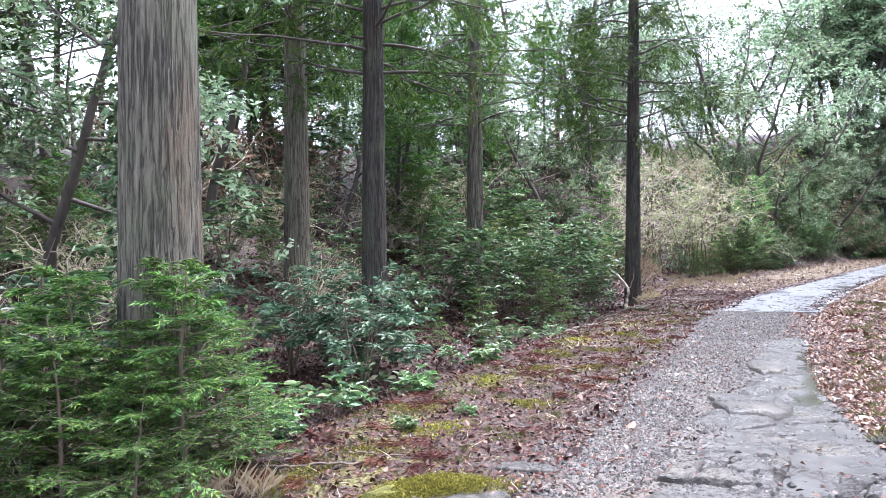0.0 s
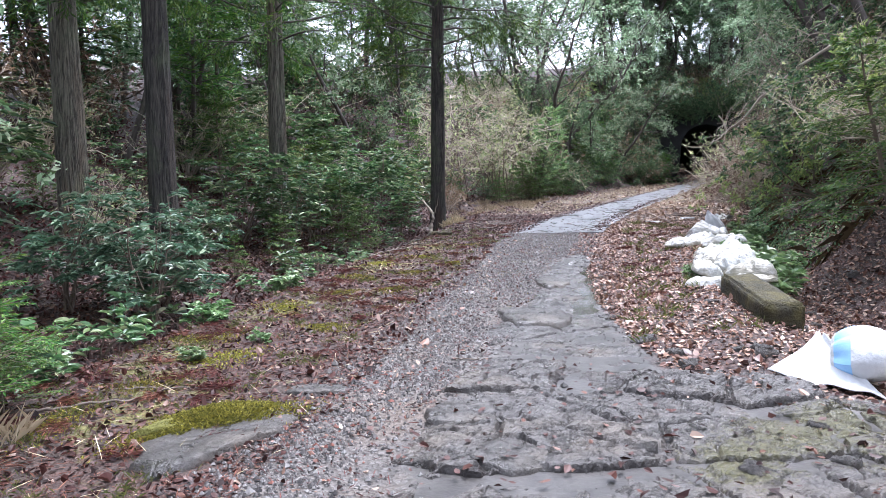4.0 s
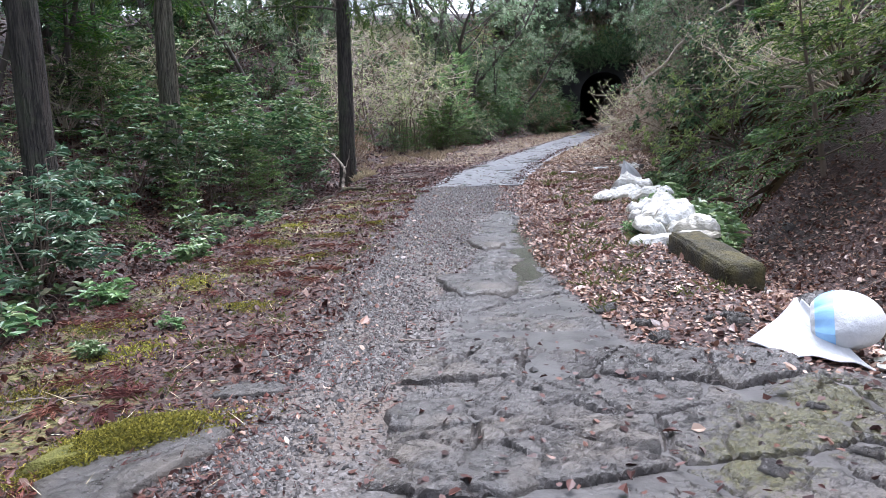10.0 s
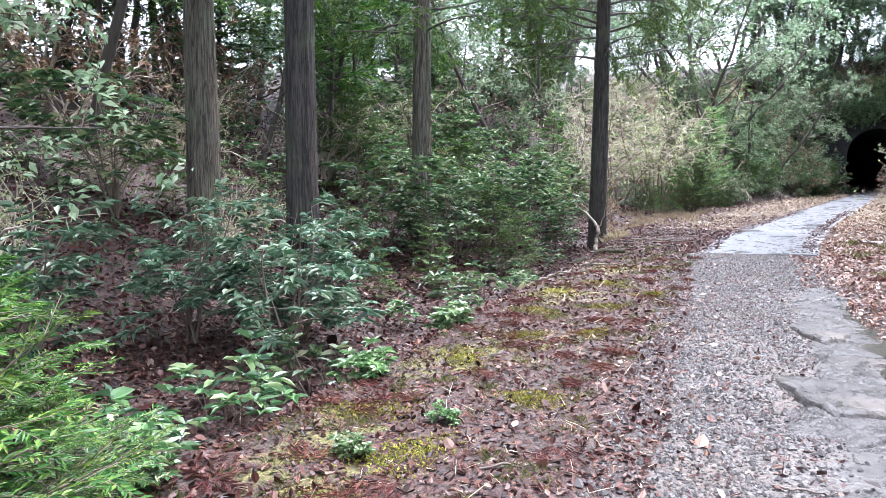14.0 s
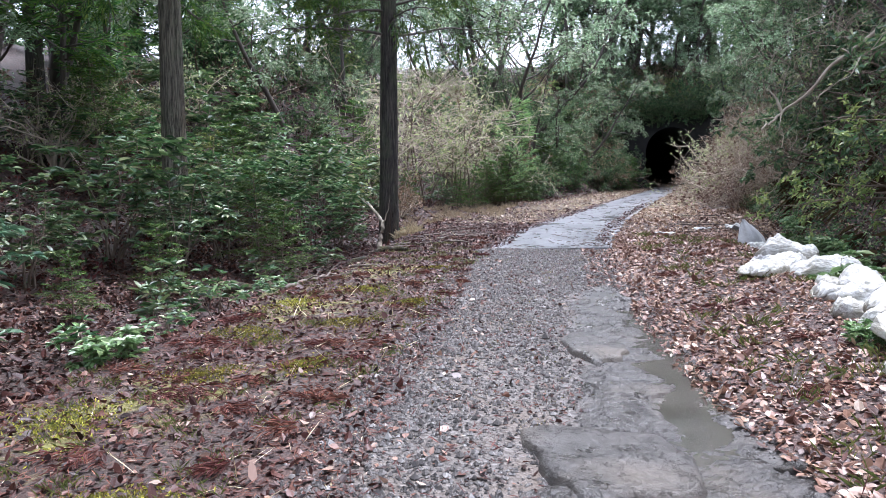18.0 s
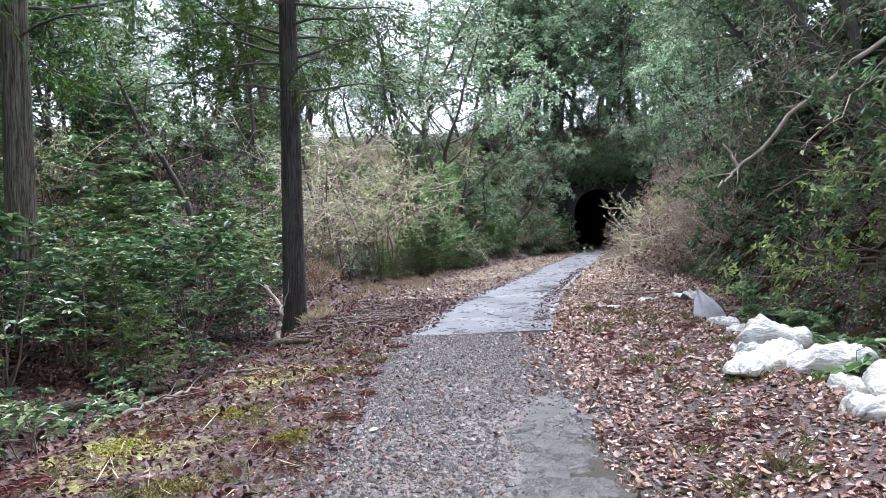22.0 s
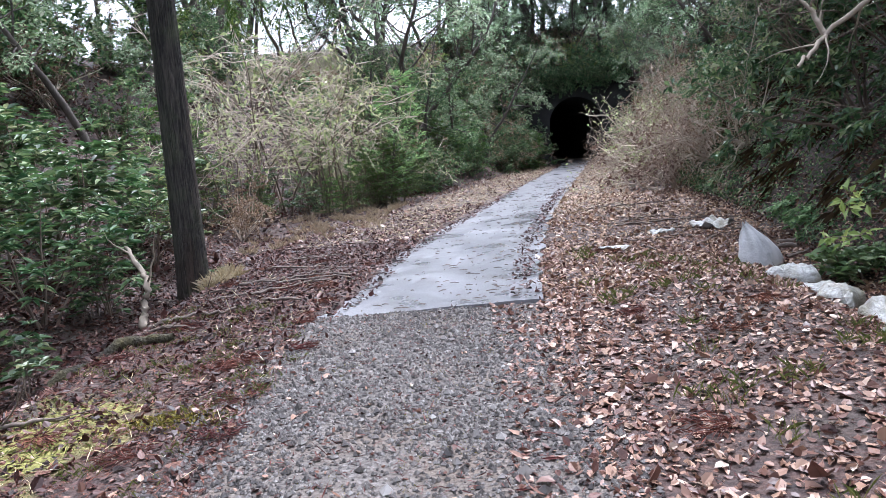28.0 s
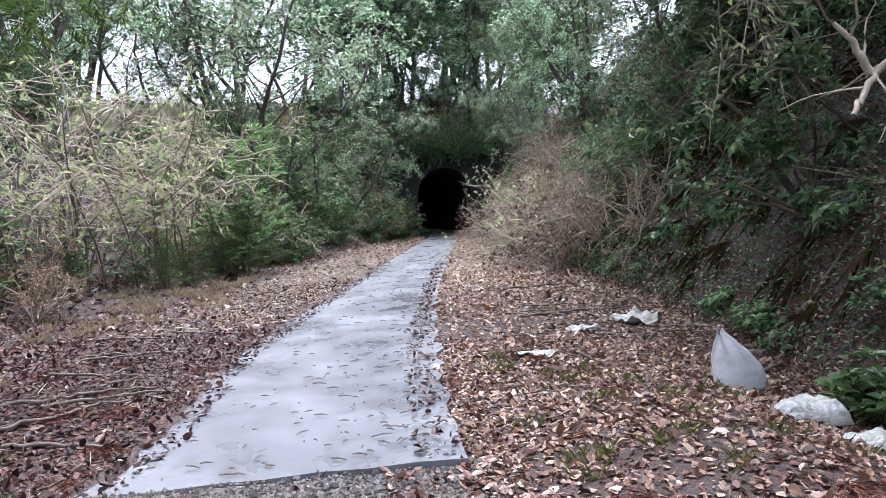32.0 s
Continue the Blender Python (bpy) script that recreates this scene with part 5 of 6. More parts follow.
litter("fallen_leaves", *spread(10000, 6, 42, 4, lambda y: table(FOOT_L, y) - 2, lambda y: l_edge(y) + 0.1), 0.09, 0.05, M_LITTERPALE, "pale fallen leaves beside the slab", 4)
litter("fallen_leaves", *spread(9000, 6, 42, 5, r_edge, lambda y: table(FOOT_R, y) + 1.5), 0.09, 0.05, M_LITTERPALE, "fallen leaves between slab and bank", 5)
litter("fallen_leaves", *spread(2600, -15, 0, 8, l_edge, r_edge), 0.034, 0.02, M_LITTER, "scattered leaf scraps on the gravel", 8)
litter("cedar_litter", *spread(6000, -15, 0, 9, l_edge, r_edge), 0.07, 0.005, M_NEEDLELITTER, "dead reddish cedar needles on the gravel", 9)
litter("fallen_leaves", *spread(700, 0, 16, 10, lambda y: r_edge(y) - 0.3, lambda y: r_edge(y) - 0.06), 0.05, 0.03, M_LITTER, "fallen leaves along the edge of the slab", 10, lift=0.18)
litter("fallen_leaves", *spread(900, 0, 16, 11, lambda y: l_edge(y) + 0.06, lambda y: l_edge(y) + 0.3), 0.05, 0.03, M_LITTER, "fallen leaves along the edge of the slab", 11, lift=0.07)
litter("fallen_leaves", *spread(16000, 0, 13, 12, r_edge, lambda y: table(FOOT_R, y) + 0.6), 0.052, 0.031, M_LITTERPALE, "fallen leaves between slab and bank", 12)
litter("fallen_leaves", *spread(13000, 0, 13, 13, lambda y: l_edge(y) - 3.2, l_edge), 0.05, 0.028, M_LITTER, "fallen leaves beside the slab", 13)
litter("cedar_litter", *spread(32000, -16, 8, 6, lambda y: y * 0 - 3.6, lambda y: l_edge(y) + 0.1), 0.075, 0.004, M_NEEDLELITTER, "dead reddish cedar needles", 6, up=0.15)
litter("cedar_litter", *spread(9000, -10, 12, 16, lambda y: r_edge(y), lambda y: table(FOOT_R, y) + 0.3), 0.09, 0.005, M_NEEDLELITTER, "dead reddish cedar needles among the leaves", 16)
litter("straw_litter", *spread(9000, 6, 40, 17, lambda y: l_edge(y) - 2.2, l_edge), 0.16, 0.008, M_STRAW, "flattened straw-coloured grass beside the slab", 17)
litter("straw_litter", *spread(9000, 8, 40, 18, r_edge, lambda y: r_edge(y) + 1.8), 0.16, 0.008, M_STRAW, "flattened straw-coloured grass beside the slab", 18)
litter("fallen_leaves", *spread(26000, -15, 9, 20, lambda y: y * 0 - 6.5, lambda y: y * 0 - 2.9), 0.055, 0.032, M_LITTER, "dark damp fallen leaves in the ditch", 20)
litter("fallen_leaves", *spread(22000, -15, 6, 23, lambda y: y * 0 - 10, lambda y: y * 0 - 5), 0.065, 0.038, M_LITTER, "dark red-brown fallen leaves on the slope", 23)
litter("cedar_litter", *spread(12000, -15, 9, 21, lambda y: y * 0 - 6.5, lambda y: y * 0 - 2.9), 0.09, 0.005, M_NEEDLELITTER, "dead reddish cedar needles in the ditch", 21, up=0.15)
litter("straw_litter", *spread(1200, -15, 3, 19, lambda y: l_edge(y) - 1.8, lambda y: l_edge(y) + 0.1), 0.14, 0.005, M_STRAW, "thin dry stalks among the leaves", 19)


def dead_spray(name, x, y, turn, size, seed):
    """A shed cedar spray: a stalk with two ranks of red-brown needles, lying flat."""
    rng = np.random.default_rng(seed)
    P, D = [], []
    for r in range(5):
        a = radians(turn) + (r - 2) * 0.35 + rng.normal() * 0.1
        l = size * (1 - 0.13 * abs(r - 2))
        for k in range(26):
            f = 0.15 + 0.85 * k / 26
            P.append((x + math.cos(a) * l * f, y + math.sin(a) * l * f, 0))
            b = a + (0.6 if k % 2 else -0.6)
            D.append((math.cos(b), math.sin(b), rng.normal() * 0.2))
    P = np.array(P)
    P[:, 2] = height(P[:, 0], P[:, 1]) + 0.02 + rng.random(len(P)) * 0.02
    V, F = leaves(P, D, 0.075, 0.008, rng, 0.1, 0.1)
    me = mesh_np(name, V - np.array([x, y, ground_at(x, y)]), F, M_NEEDLELITTER)
    ob = new(name, me)
    ob.location = (x, y, ground_at(x, y))
    return tagged(ob, "dead red-brown cedar spray lying on the litter", "spray", "dead cedar sprays")


for n in range(110):
    y = rnd.uniform(-15.5, 4)
    x = rnd.uniform(-3.0, -0.9) if n % 5 else rnd.uniform(1.7, 3.0)
    if x > 1.6 and y < -10.3:
        continue
    dead_spray("cedar_spray", x, y, rnd.uniform(0, 360), rnd.uniform(0.18, 0.4), 900 + n)


def pebbles(name, n, y0, y1, lo, hi, size, seed, label):
    rng = np.random.default_rng(seed)
    x, y = spread(n * 3, y0, y1, seed, lo, hi)
    order = np.argsort(-(smooth_noise(x, y, 2.6, seed) + 0.6 * rng.normal(size=3 * n) - 1.6 * rock_cover(x, y)))[:n]
    x, y = x[order], y[order]
    s = size * np.exp(rng.normal(size=n) * 0.36)
    base = np.array([[1, 0, 0], [0, 1, 0], [-1, 0, 0], [0, -1, 0], [0, 0, 0.85], [0, 0, -0.7]], float)
    V = base[None] * (0.7 + 0.6 * rng.random((n, 6, 1)))
    a = rng.uniform(0, 6.28, n)
    c, sn = np.cos(a)[:, None], np.sin(a)[:, None]
    W = np.stack([V[..., 0] * c - V[..., 1] * sn, V[..., 0] * sn + V[..., 1] * c, V[..., 2]], -1) * s[:, None, None]
    W += np.stack([x, y, height(x, y) + s * 0.3], -1)[:, None]
    f = np.array([[0, 1, 4], [1, 2, 4], [2, 3, 4], [3, 0, 4], [1, 0, 5], [2, 1, 5], [3, 2, 5], [0, 3, 5]])
    F = (np.arange(n)[:, None, None] * 6 + f[None]).reshape(-1, 3)
    return tagged(new(name, mesh_np(name, W, F, M_STONE)), label, "gravel", kind="stuff")


pebbles("gravel", 44000, -15.5, 0.1, lambda y: l_edge(y) - 0.25, lambda y: r_edge(y) + 0.1, 0.0095, 7, "grey road gravel")
pebbles("gravel", 2500, -15.5, 0.1, lambda y: l_edge(y) - 0.3, lambda y: r_edge(y) + 0.1, 0.015, 27, "coarser grey road stones")


def slope_cover(name, n, xlo, xhi, y0, y1, size, width, mat, label, seed):
    """Small leaves that hang on a slope, pointing out of it."""
    rng = np.random.default_rng(seed)
    y = rng.uniform(y0, y1, n)
    x = xlo(y) + (xhi(y) - xlo(y)) * rng.random(n)
    e = 0.05
    nx, ny = -(height(x + e, y) - height(x - e, y)) / (2 * e), -(height(x, y + e) - height(x, y - e)) / (2 * e)
    nrm = unit(np.stack([nx, ny, np.ones(n)], -1))
    P = np.stack([x, y, height(x, y)], -1) + nrm * (rng.random((n, 1)) * 0.14)
    V, F = leaves(P, nrm * 0.6 + rng.normal(size=(n, 3)) * 0.6 + [0, 0, -0.3], size, width, rng)
    return tagged(new(name, mesh_np(name, V, F, mat)), label, "ground cover", kind="stuff")


def foot_r(y):
    return table(FOOT_R, y)


def foot_l(y):
    return table(FOOT_L, y)


slope_cover("ivy", 17000, lambda y: foot_r(y) + 0.1, lambda y: foot_r(y) + 3.2, -6, 12, 0.062, 0.036, M_BANK, "ivy and ferns clinging to the bank, leaves toned for shade", 41)
slope_cover("ivy", 20000, lambda y: foot_r(y) + 0.1, lambda y: foot_r(y) + 3.2, 10, 34, 0.1, 0.055, M_BANK, "ivy and ferns clinging to the bank, leaves toned for shade", 46)
slope_cover("dead_foliage", 13000, lambda y: foot_r(y) - 0.2, lambda y: foot_r(y) + 3.0, -14, 30, 0.065, 0.034, M_LITTER, "withered leaves caught on the bank", 42)
slope_cover("undergrowth", 5000, lambda y: foot_l(y) - 6, lambda y: foot_l(y), -15, 44, 0.12, 0.06, M_BROAD, "low green undergrowth on the slope", 43)
slope_cover("dead_foliage", 12000, lambda y: foot_l(y) - 7, lambda y: foot_l(y) + 0.5, -15, 24, 0.11, 0.05, M_NEEDLELITTER, "red-brown withered leaves and sprays on the slope", 44)


slope_cover("undergrowth", 6000, lambda y: y * 0 + 1, lambda y: y * 0 + 13, 45.6, 53, 0.26, 0.13, M_BANK, "leafy cover on the hill over the tunnel, toned for shade", 45)


def hanging(name, n, xlo, xhi, y0, y1, size, mat, label, seed):
    """Tufts of dead grass and root that hang down the cut face of the bank."""
    rng = np.random.default_rng(seed)
    P, D = [], []
    for _ in range(n):
        y = rng.uniform(y0, y1)
        x = xlo(y) + (xhi(y) - xlo(y)) * rng.random()
        for _ in range(14):
            a, b = x + rng.normal() * 0.05, y + rng.normal() * 0.07
            P.append((a - 0.03, b, ground_at(a, b) + 0.05))
            D.append((-0.6 + rng.normal() * 0.3, rng.normal() * 0.35, -0.7 + 0.4 * rng.normal()))
    V, F = leaves(P, D, size, size * 0.035, rng, 0.2, 0.4)
    return tagged(new(name, mesh_np(name, V, F, mat)), label, "grass", kind="stuff")


def tufts(name, n, x0, x1, y0, y1, blades, size, mat, label, seed):
    rng = np.random.default_rng(seed)
    P, D = [], []
    for _ in range(n):
        x, y = rng.uniform(x0, x1), rng.uniform(y0, y1)
        for _ in range(blades):
            a, b = x + rng.normal() * 0.06, y + rng.normal() * 0.06
            P.append((a, b, ground_at(a, b)))
            D.append((rng.normal() * 0.5, rng.normal() * 0.5, 1))
    V, F = leaves(P, D, size, size * 0.034, rng, 0.2, 0.25)
    return tagged(new(name, mesh_np(name, V, F, mat)), label, "grass", kind="stuff")


tufts("grass_tufts", 260, -3.0, -0.9, -15.5, 1, 30, 0.075, M_GRASS, "short olive-green grass tufts on the verge", 51)
tufts("grass_tufts", 90, 1.7, 3.4, -10.2, 3, 22, 0.13, M_GRASS, "yellow-green grass tufts beside the sandbags", 52)
tufts("grass_tufts", 170, -0.6, 1.1, -9, 0, 16, 0.03, M_MOSSLEAF, "tiny green tufts in the gravel", 55)
tufts("dry_grass", 90, -4.4, -1.5, 7.0, 17.0, 22, 0.24, M_STRAW, "dry straw-coloured grass under the thicket", 53)
tufts("dry_grass", 30, -2.9, -2.2, -14.5, -13.2, 18, 0.26, M_STRAW, "dry grass stalks at the ditch edge", 54)
tufts("dry_grass", 14, -3.4, -2.9, 2.9, 3.3, 18, 0.3, M_STRAW, "dry grass at the foot of a cedar", 56)

hanging("dead_grass", 170, lambda y: foot_r(y) + 0.3, lambda y: foot_r(y) + 2.6, -6, 14, 0.34, M_SOILHANG, "brown dead grass hanging down the cut bank", 57)

# ---------------------------------------------------------------- sandbags


def bag_mesh(name, seed, length, width, high, mat, fill=1.0, nu=60, nv=52):
    """A slack woven bag: a flattened pillow with square ends, bundles of fine creases and a gathered neck."""
    rng = np.random.default_rng(seed)
    u, a = np.meshgrid(np.linspace(-1, 1, nu), np.linspace(0, 2 * np.pi, nv, endpoint=False), indexing="ij")
    ph = rng.uniform(0, 6.28, 10)
    end = np.clip(1 - np.abs(u) ** 5, 0, 1) ** 0.5
    neck = 1 - 0.62 * np.clip((u - 0.62) / 0.38, 0, 1) ** 1.5
    c, d = np.cos(a), np.sin(a)
    side = np.sign(c) * np.abs(c) ** 0.72
    lid = np.sign(d) * np.abs(d) ** 0.85
    lump = 1 + 0.16 * np.sin(2.1 * u + ph[0]) + 0.1 * np.sin(3.7 * u + 1.3 * c + ph[1]) + 0.08 * np.sin(5.1 * u - 2 * c + ph[2])
    crease = np.zeros_like(u)
    for _ in range(30):
        a0, cu, cc, w = rng.normal() * 0.55 + rng.choice([0, 1.57]), rng.uniform(-1, 1), rng.uniform(-1, 1), rng.uniform(0.05, 0.11)
        across = (u - cu) * math.sin(a0) + (c - cc) * math.cos(a0)
        along = (u - cu) * math.cos(a0) - (c - cc) * math.sin(a0)
        across = across + 0.15 * np.sin(2.4 * along + a0)
        crease += rng.uniform(0.5, 1.1) * (np.exp(-(across / w) ** 2) - 0.8 * np.exp(-((across - 1.7 * w) / w) ** 2)) * np.exp(-(along / rng.uniform(0.3, 0.8)) ** 2)
    gather = np.clip((u - 0.25) / 0.75, 0, 1) * np.sin(11 * a + 2 * np.sin(3 * u + ph[3])) + 0.7 * np.clip((-u - 0.5) / 0.5, 0, 1) * np.sin(9 * a + ph[4])
    y = width / 2 * side * neck * (0.35 + 0.65 * end) * (1 + 0.06 * np.sin(3 * u + ph[5]) + 0.02 * gather)
    top = high * fill * np.where(lid > 0, lid * (0.16 + 0.84 * end) * (0.45 + 0.55 * neck) * lump, 0.1 * lid)
    z = high * 0.1 + top + np.where(d > 0, high * (0.095 * crease + 0.075 * gather) * np.abs(d) ** 0.4, 0)
    x = length / 2 * u * (1 + 0.035 * np.sin(2 * a + ph[6])) + 0.03 * length * np.sin(3 * side + ph[7]) * np.abs(u)
    y = y + 0.07 * length * np.sin(1.8 * u + ph[8])
    V = np.stack([x, y, z], -1).reshape(-1, 3)
    i = np.arange(nu * nv).reshape(nu, nv)
    k = np.roll(i, -1, axis=1)
    F = np.stack([i[:-1], i[1:], k[1:], k[:-1]], -1).reshape(-1, 4)[:, ::-1]
    V = np.concatenate([V, V.reshape(nu, nv, 3)[[0, -1]].mean(1)])
    n = nu * nv
    caps = np.concatenate([np.stack([i[0], k[0], np.full(nv, n)], -1)[:, ::-1], np.stack([k[-1], i[-1], np.full(nv, n + 1)], -1)[:, ::-1]])
    return mesh_np(name, V, [F, caps], mat, True)


def sandbag(x, y, length, width, high, turn, seed, lift=0.0, tip=(0, 0), label="slumped white woven sandbag on the leafy verge", fill=1.0):
    ob = thing("sandbag", pose(x, y, ground_at(x, y) - 0.03 + lift, tip[0], tip[1], turn), label, "sandbag", "white sandbags")
    part("bag", bag_mesh("bag", seed, length, width, high, M_BAG, fill), ob)
    rng = np.random.default_rng(seed)
    a = np.linspace(0, 5.9, 11)
    r = width * 0.13
    neck = np.stack([np.full(11, length * 0.46), r * np.cos(a) * 1.2, high * 0.2 + r * 0.7 * np.sin(a), np.full(11, 0.005)], -1)
    tail = grow(rng, (length * 0.47, r, high * 0.2), (0.5, rng.normal(), 0.1), 0.12, 0.004, 4, 0.5, -0.2)
    V, F = tubes([neck, tail], 4)
    part("tie_cord", mesh_np("tie_cord", V, F, M_CORD, True), ob, "pale cord that ties the neck")
    return ob


# place, length, width, height, turn, lift
BAGS = (
    (3.56, 0.3, 0.62, 0.42, 0.2, 172, 0.0), (3.62, -0.25, 0.5, 0.34, 0.16, 30, 0.02), (3.42, -0.95, 0.62, 0.4, 0.2, 60, 0.0), (3.38, -1.75, 0.64, 0.44, 0.22, 75, 0.0),
    (3.22, -2.45, 0.7, 0.46, 0.24, 110, 0.0), (2.98, -3.05, 0.85, 0.52, 0.27, 12, 0.0), (3.02, -3.15, 0.82, 0.46, 0.25, 165, 0.2), (2.72, -3.7, 0.75, 0.5, 0.24, 40, 0.0), (3.02, -3.95, 0.9, 0.54, 0.3, 158, 0.12),
    (3.2, -4.45, 0.75, 0.5, 0.24, 20, 0.0), (2.9, -4.75, 0.72, 0.46, 0.22, 100, 0.0), (2.95, -5.1, 0.85, 0.5, 0.26, 75, 0.14), (2.68, -5.5, 0.72, 0.46, 0.22, 30, 0.0), (2.98, -5.75, 0.8, 0.5, 0.24, 115, 0.05),
    (2.78, -6.05, 0.95, 0.42, 0.22, 40, 0.2), (2.6, -6.3, 0.75, 0.46, 0.22, 15, 0.0), (2.95, -6.5, 0.8, 0.5, 0.26, 85, 0.05), (2.72, -6.7, 0.9, 0.46, 0.24, 25, 0.22), (2.62, -7.0, 0.76, 0.5, 0.26, 150, 0.08), (2.78, -7.25, 0.82, 0.6, 0.36, 70, 0.2), (2.95, -7.35, 0.7, 0.5, 0.24, 100, 0.0))
for n, (x, y, a, b, c, turn, lift) in enumerate(BAGS):
    sandbag(x + (0.28 if y < -3.4 else 0.12), y, a * 0.84, b * 0.8, c * 0.74, turn, 400 + n, lift * 0.7, (rnd.uniform(-7, 7), rnd.uniform(-7, 7)))
sandbag(2.66, -4.05, 0.72, 0.36, 0.18, 50, 431, 0.0, (0, 6), "half-empty white sandbag drooping over the leaves", 0.8)
sandbag(2.66, -7.55, 0.5, 0.3, 0.15, 100, 430, 0.1, (4, -6), "grubby white sandbag with a torn drooping skirt", 0.8)
sandbag(2.86, -7.95, 1.0, 0.32, 0.14, 14, 432, 0.03, (0, -9), "long flattened white sandbag against the mossy beam", 0.8)
sandbag(3.12, -7.7, 0.62, 0.4, 0.2, 165, 433, 0.14, (0, 4))
sandbag(4.3, -10.2, 0.62, 0.42, 0.24, 60, 434, 0.0, (0, 0), "dirty grey-white sandbag lying in the wet hollow")
sandbag(4.22, -10.75, 0.66, 0.42, 0.26, 20, 435, 0.0, (0, 0), "dirty grey-white sandbag lying in the wet hollow")
sandbag(3.98, -11.5, 0.6, 0.44, 0.3, 110, 436, 0.0)


def upright_bag(name, x, y, radius, high, seed, label, lean=(0, 0)):
    """A filled bag that stands, gathered to a peak."""
    rng = np.random.default_rng(seed)
    f = np.linspace(0, 1, 20)
    a = np.linspace(0, 2 * np.pi, 30, endpoint=False)
    r = radius * np.interp(f, [0, 0.12, 0.35, 0.62, 0.82, 0.93, 1], [0.95, 1.0, 0.9, 0.64, 0.36, 0.16, 0.1])
    ph = rng.uniform(0, 6.28, 4)
    R = r[:, None] * (1 + 0.16 * np.sin(2 * a + ph[0]) + 0.07 * np.sin(3 * a + 4 * f[:, None] + ph[2]) + (0.05 + 0.13 * f[:, None]) * np.sin(7 * a + ph[1] + 2 * f[:, None]) + 0.03 * np.sin(13 * a + 5 * f[:, None]))
    V = np.stack([R * np.cos(a) - 0.45 * radius * (f ** 2)[:, None], R * np.sin(a) * 0.7, np.repeat((high * f)[:, None], 30, 1) * (1 - 0.06 * np.cos(2 * a + ph[3]))], -1).reshape(-1, 3)
    i, j = np.meshgrid(np.arange(19), np.arange(30), indexing="ij")
    p, q = i * 30 + j, i * 30 + (j + 1) % 30
    F = np.stack([p, q, q + 30, p + 30], -1).reshape(-1, 4)
    cap = np.array([list(range(29, -1, -1))])
    ob = thing(name, pose(x, y, ground_at(x, y) - 0.03, lean[0], lean[1], 0), label, "sandbag", "white sandbags")
    part("bag", mesh_np("bag", V, [F, cap], M_CLOTH, True), ob)
    return ob


upright_bag("sandbag", 3.83, 1.4, 0.25, 0.54, 440, "white sandbag standing upright with a gathered peak", lean=(0, -8))

# the round bag with the blue band, its neck to one side
def round_bag(x, y, radius, turn):
    f = np.linspace(0, 1, 26)
    a = np.linspace(0, 2 * np.pi, 48, endpoint=False)
    along = radius * (-1.0 + 2.25 * f)
    girth = radius * np.where(f < 0.8, np.sqrt(np.clip(1 - ((f - 0.42) / 0.43) ** 2, 0.015, 1)), 0.0)
    girth = np.maximum(girth, radius * (0.1 + 0.1 * np.clip((f - 0.85) / 0.15, 0, 1)) * (f > 0.7))
    pull = np.clip((f - 0.25) / 0.5, 0, 1)[:, None]
    R = girth[:, None] * (1 + 0.06 * pull * np.sin(9 * a + 3 * f[:, None]) + 0.04 * pull * np.sin(17 * a + 1) + 0.06 * np.sin(2 * a + 1) + 0.045 * np.sin(3 * a + 4 * f[:, None]))
    up = R * np.sin(a)
    V = np.stack([np.repeat(along[:, None], 48, 1), R * np.cos(a), np.where(up < 0, up * 0.75, up * 0.88)], -1)
    i, j = np.meshgrid(np.arange(25), np.arange(48), indexing="ij")
    p, q = i * 48 + j, i * 48 + (j + 1) % 48
    F = np.stack([p, q, q + 48, p + 48], -1).reshape(-1, 4)[:, ::-1]
    caps = np.array([list(range(48)), list(range(25 * 48 + 47, 25 * 48 - 1, -1))])
    ob = thing("sandbag", pose(x, y, ground_at(x, y) + radius * 0.74, 0, 8, turn), "round white bag with a faded blue band, beside the wet rock", "sandbag", "white sandbags")
    body = part("bag", mesh_np("bag", V.reshape(-1, 3), [F, caps], M_CLOTH, True), ob)
    B = (V * np.array([1, 1.012, 1.012]))[13:19]
    B = np.concatenate([B, B[:, :1]], 1)
    k, m = B.shape[:2]
    i, j = np.meshgrid(np.arange(k - 1), np.arange(m - 1), indexing="ij")
    p = i * m + j
    part("printed_band", mesh_np("printed_band", B.reshape(-1, 3), np.stack([p, p + m, p + m + 1, p + 1], -1).reshape(-1, 4), M_BLUE, True), body, "faded light blue printed band")
    t = np.linspace(0, 11, 22)
    cord = np.stack([radius * (1.0 + 0.02 * np.sin(t)), 0.13 * radius * np.cos(t), 0.13 * radius * np.sin(t), np.full(22, 0.005)], -1)
    loops = np.stack([radius * (1.0 + 0.25 * np.sin(t)), 0.2 * radius * np.sin(1.7 * t), 0.2 * radius + 0.12 * radius * np.cos(1.3 * t), np.full(22, 0.004)], -1)
    V, F = tubes([cord, loops], 5)
    part("tie_cord", mesh_np("tie_cord", V, F, M_GRASS, True), ob, "green cord that ties the neck")
    return ob


round_bag(3.36, -11.12, 0.27, 158)

# the loose white sheet under the blue-banded bag


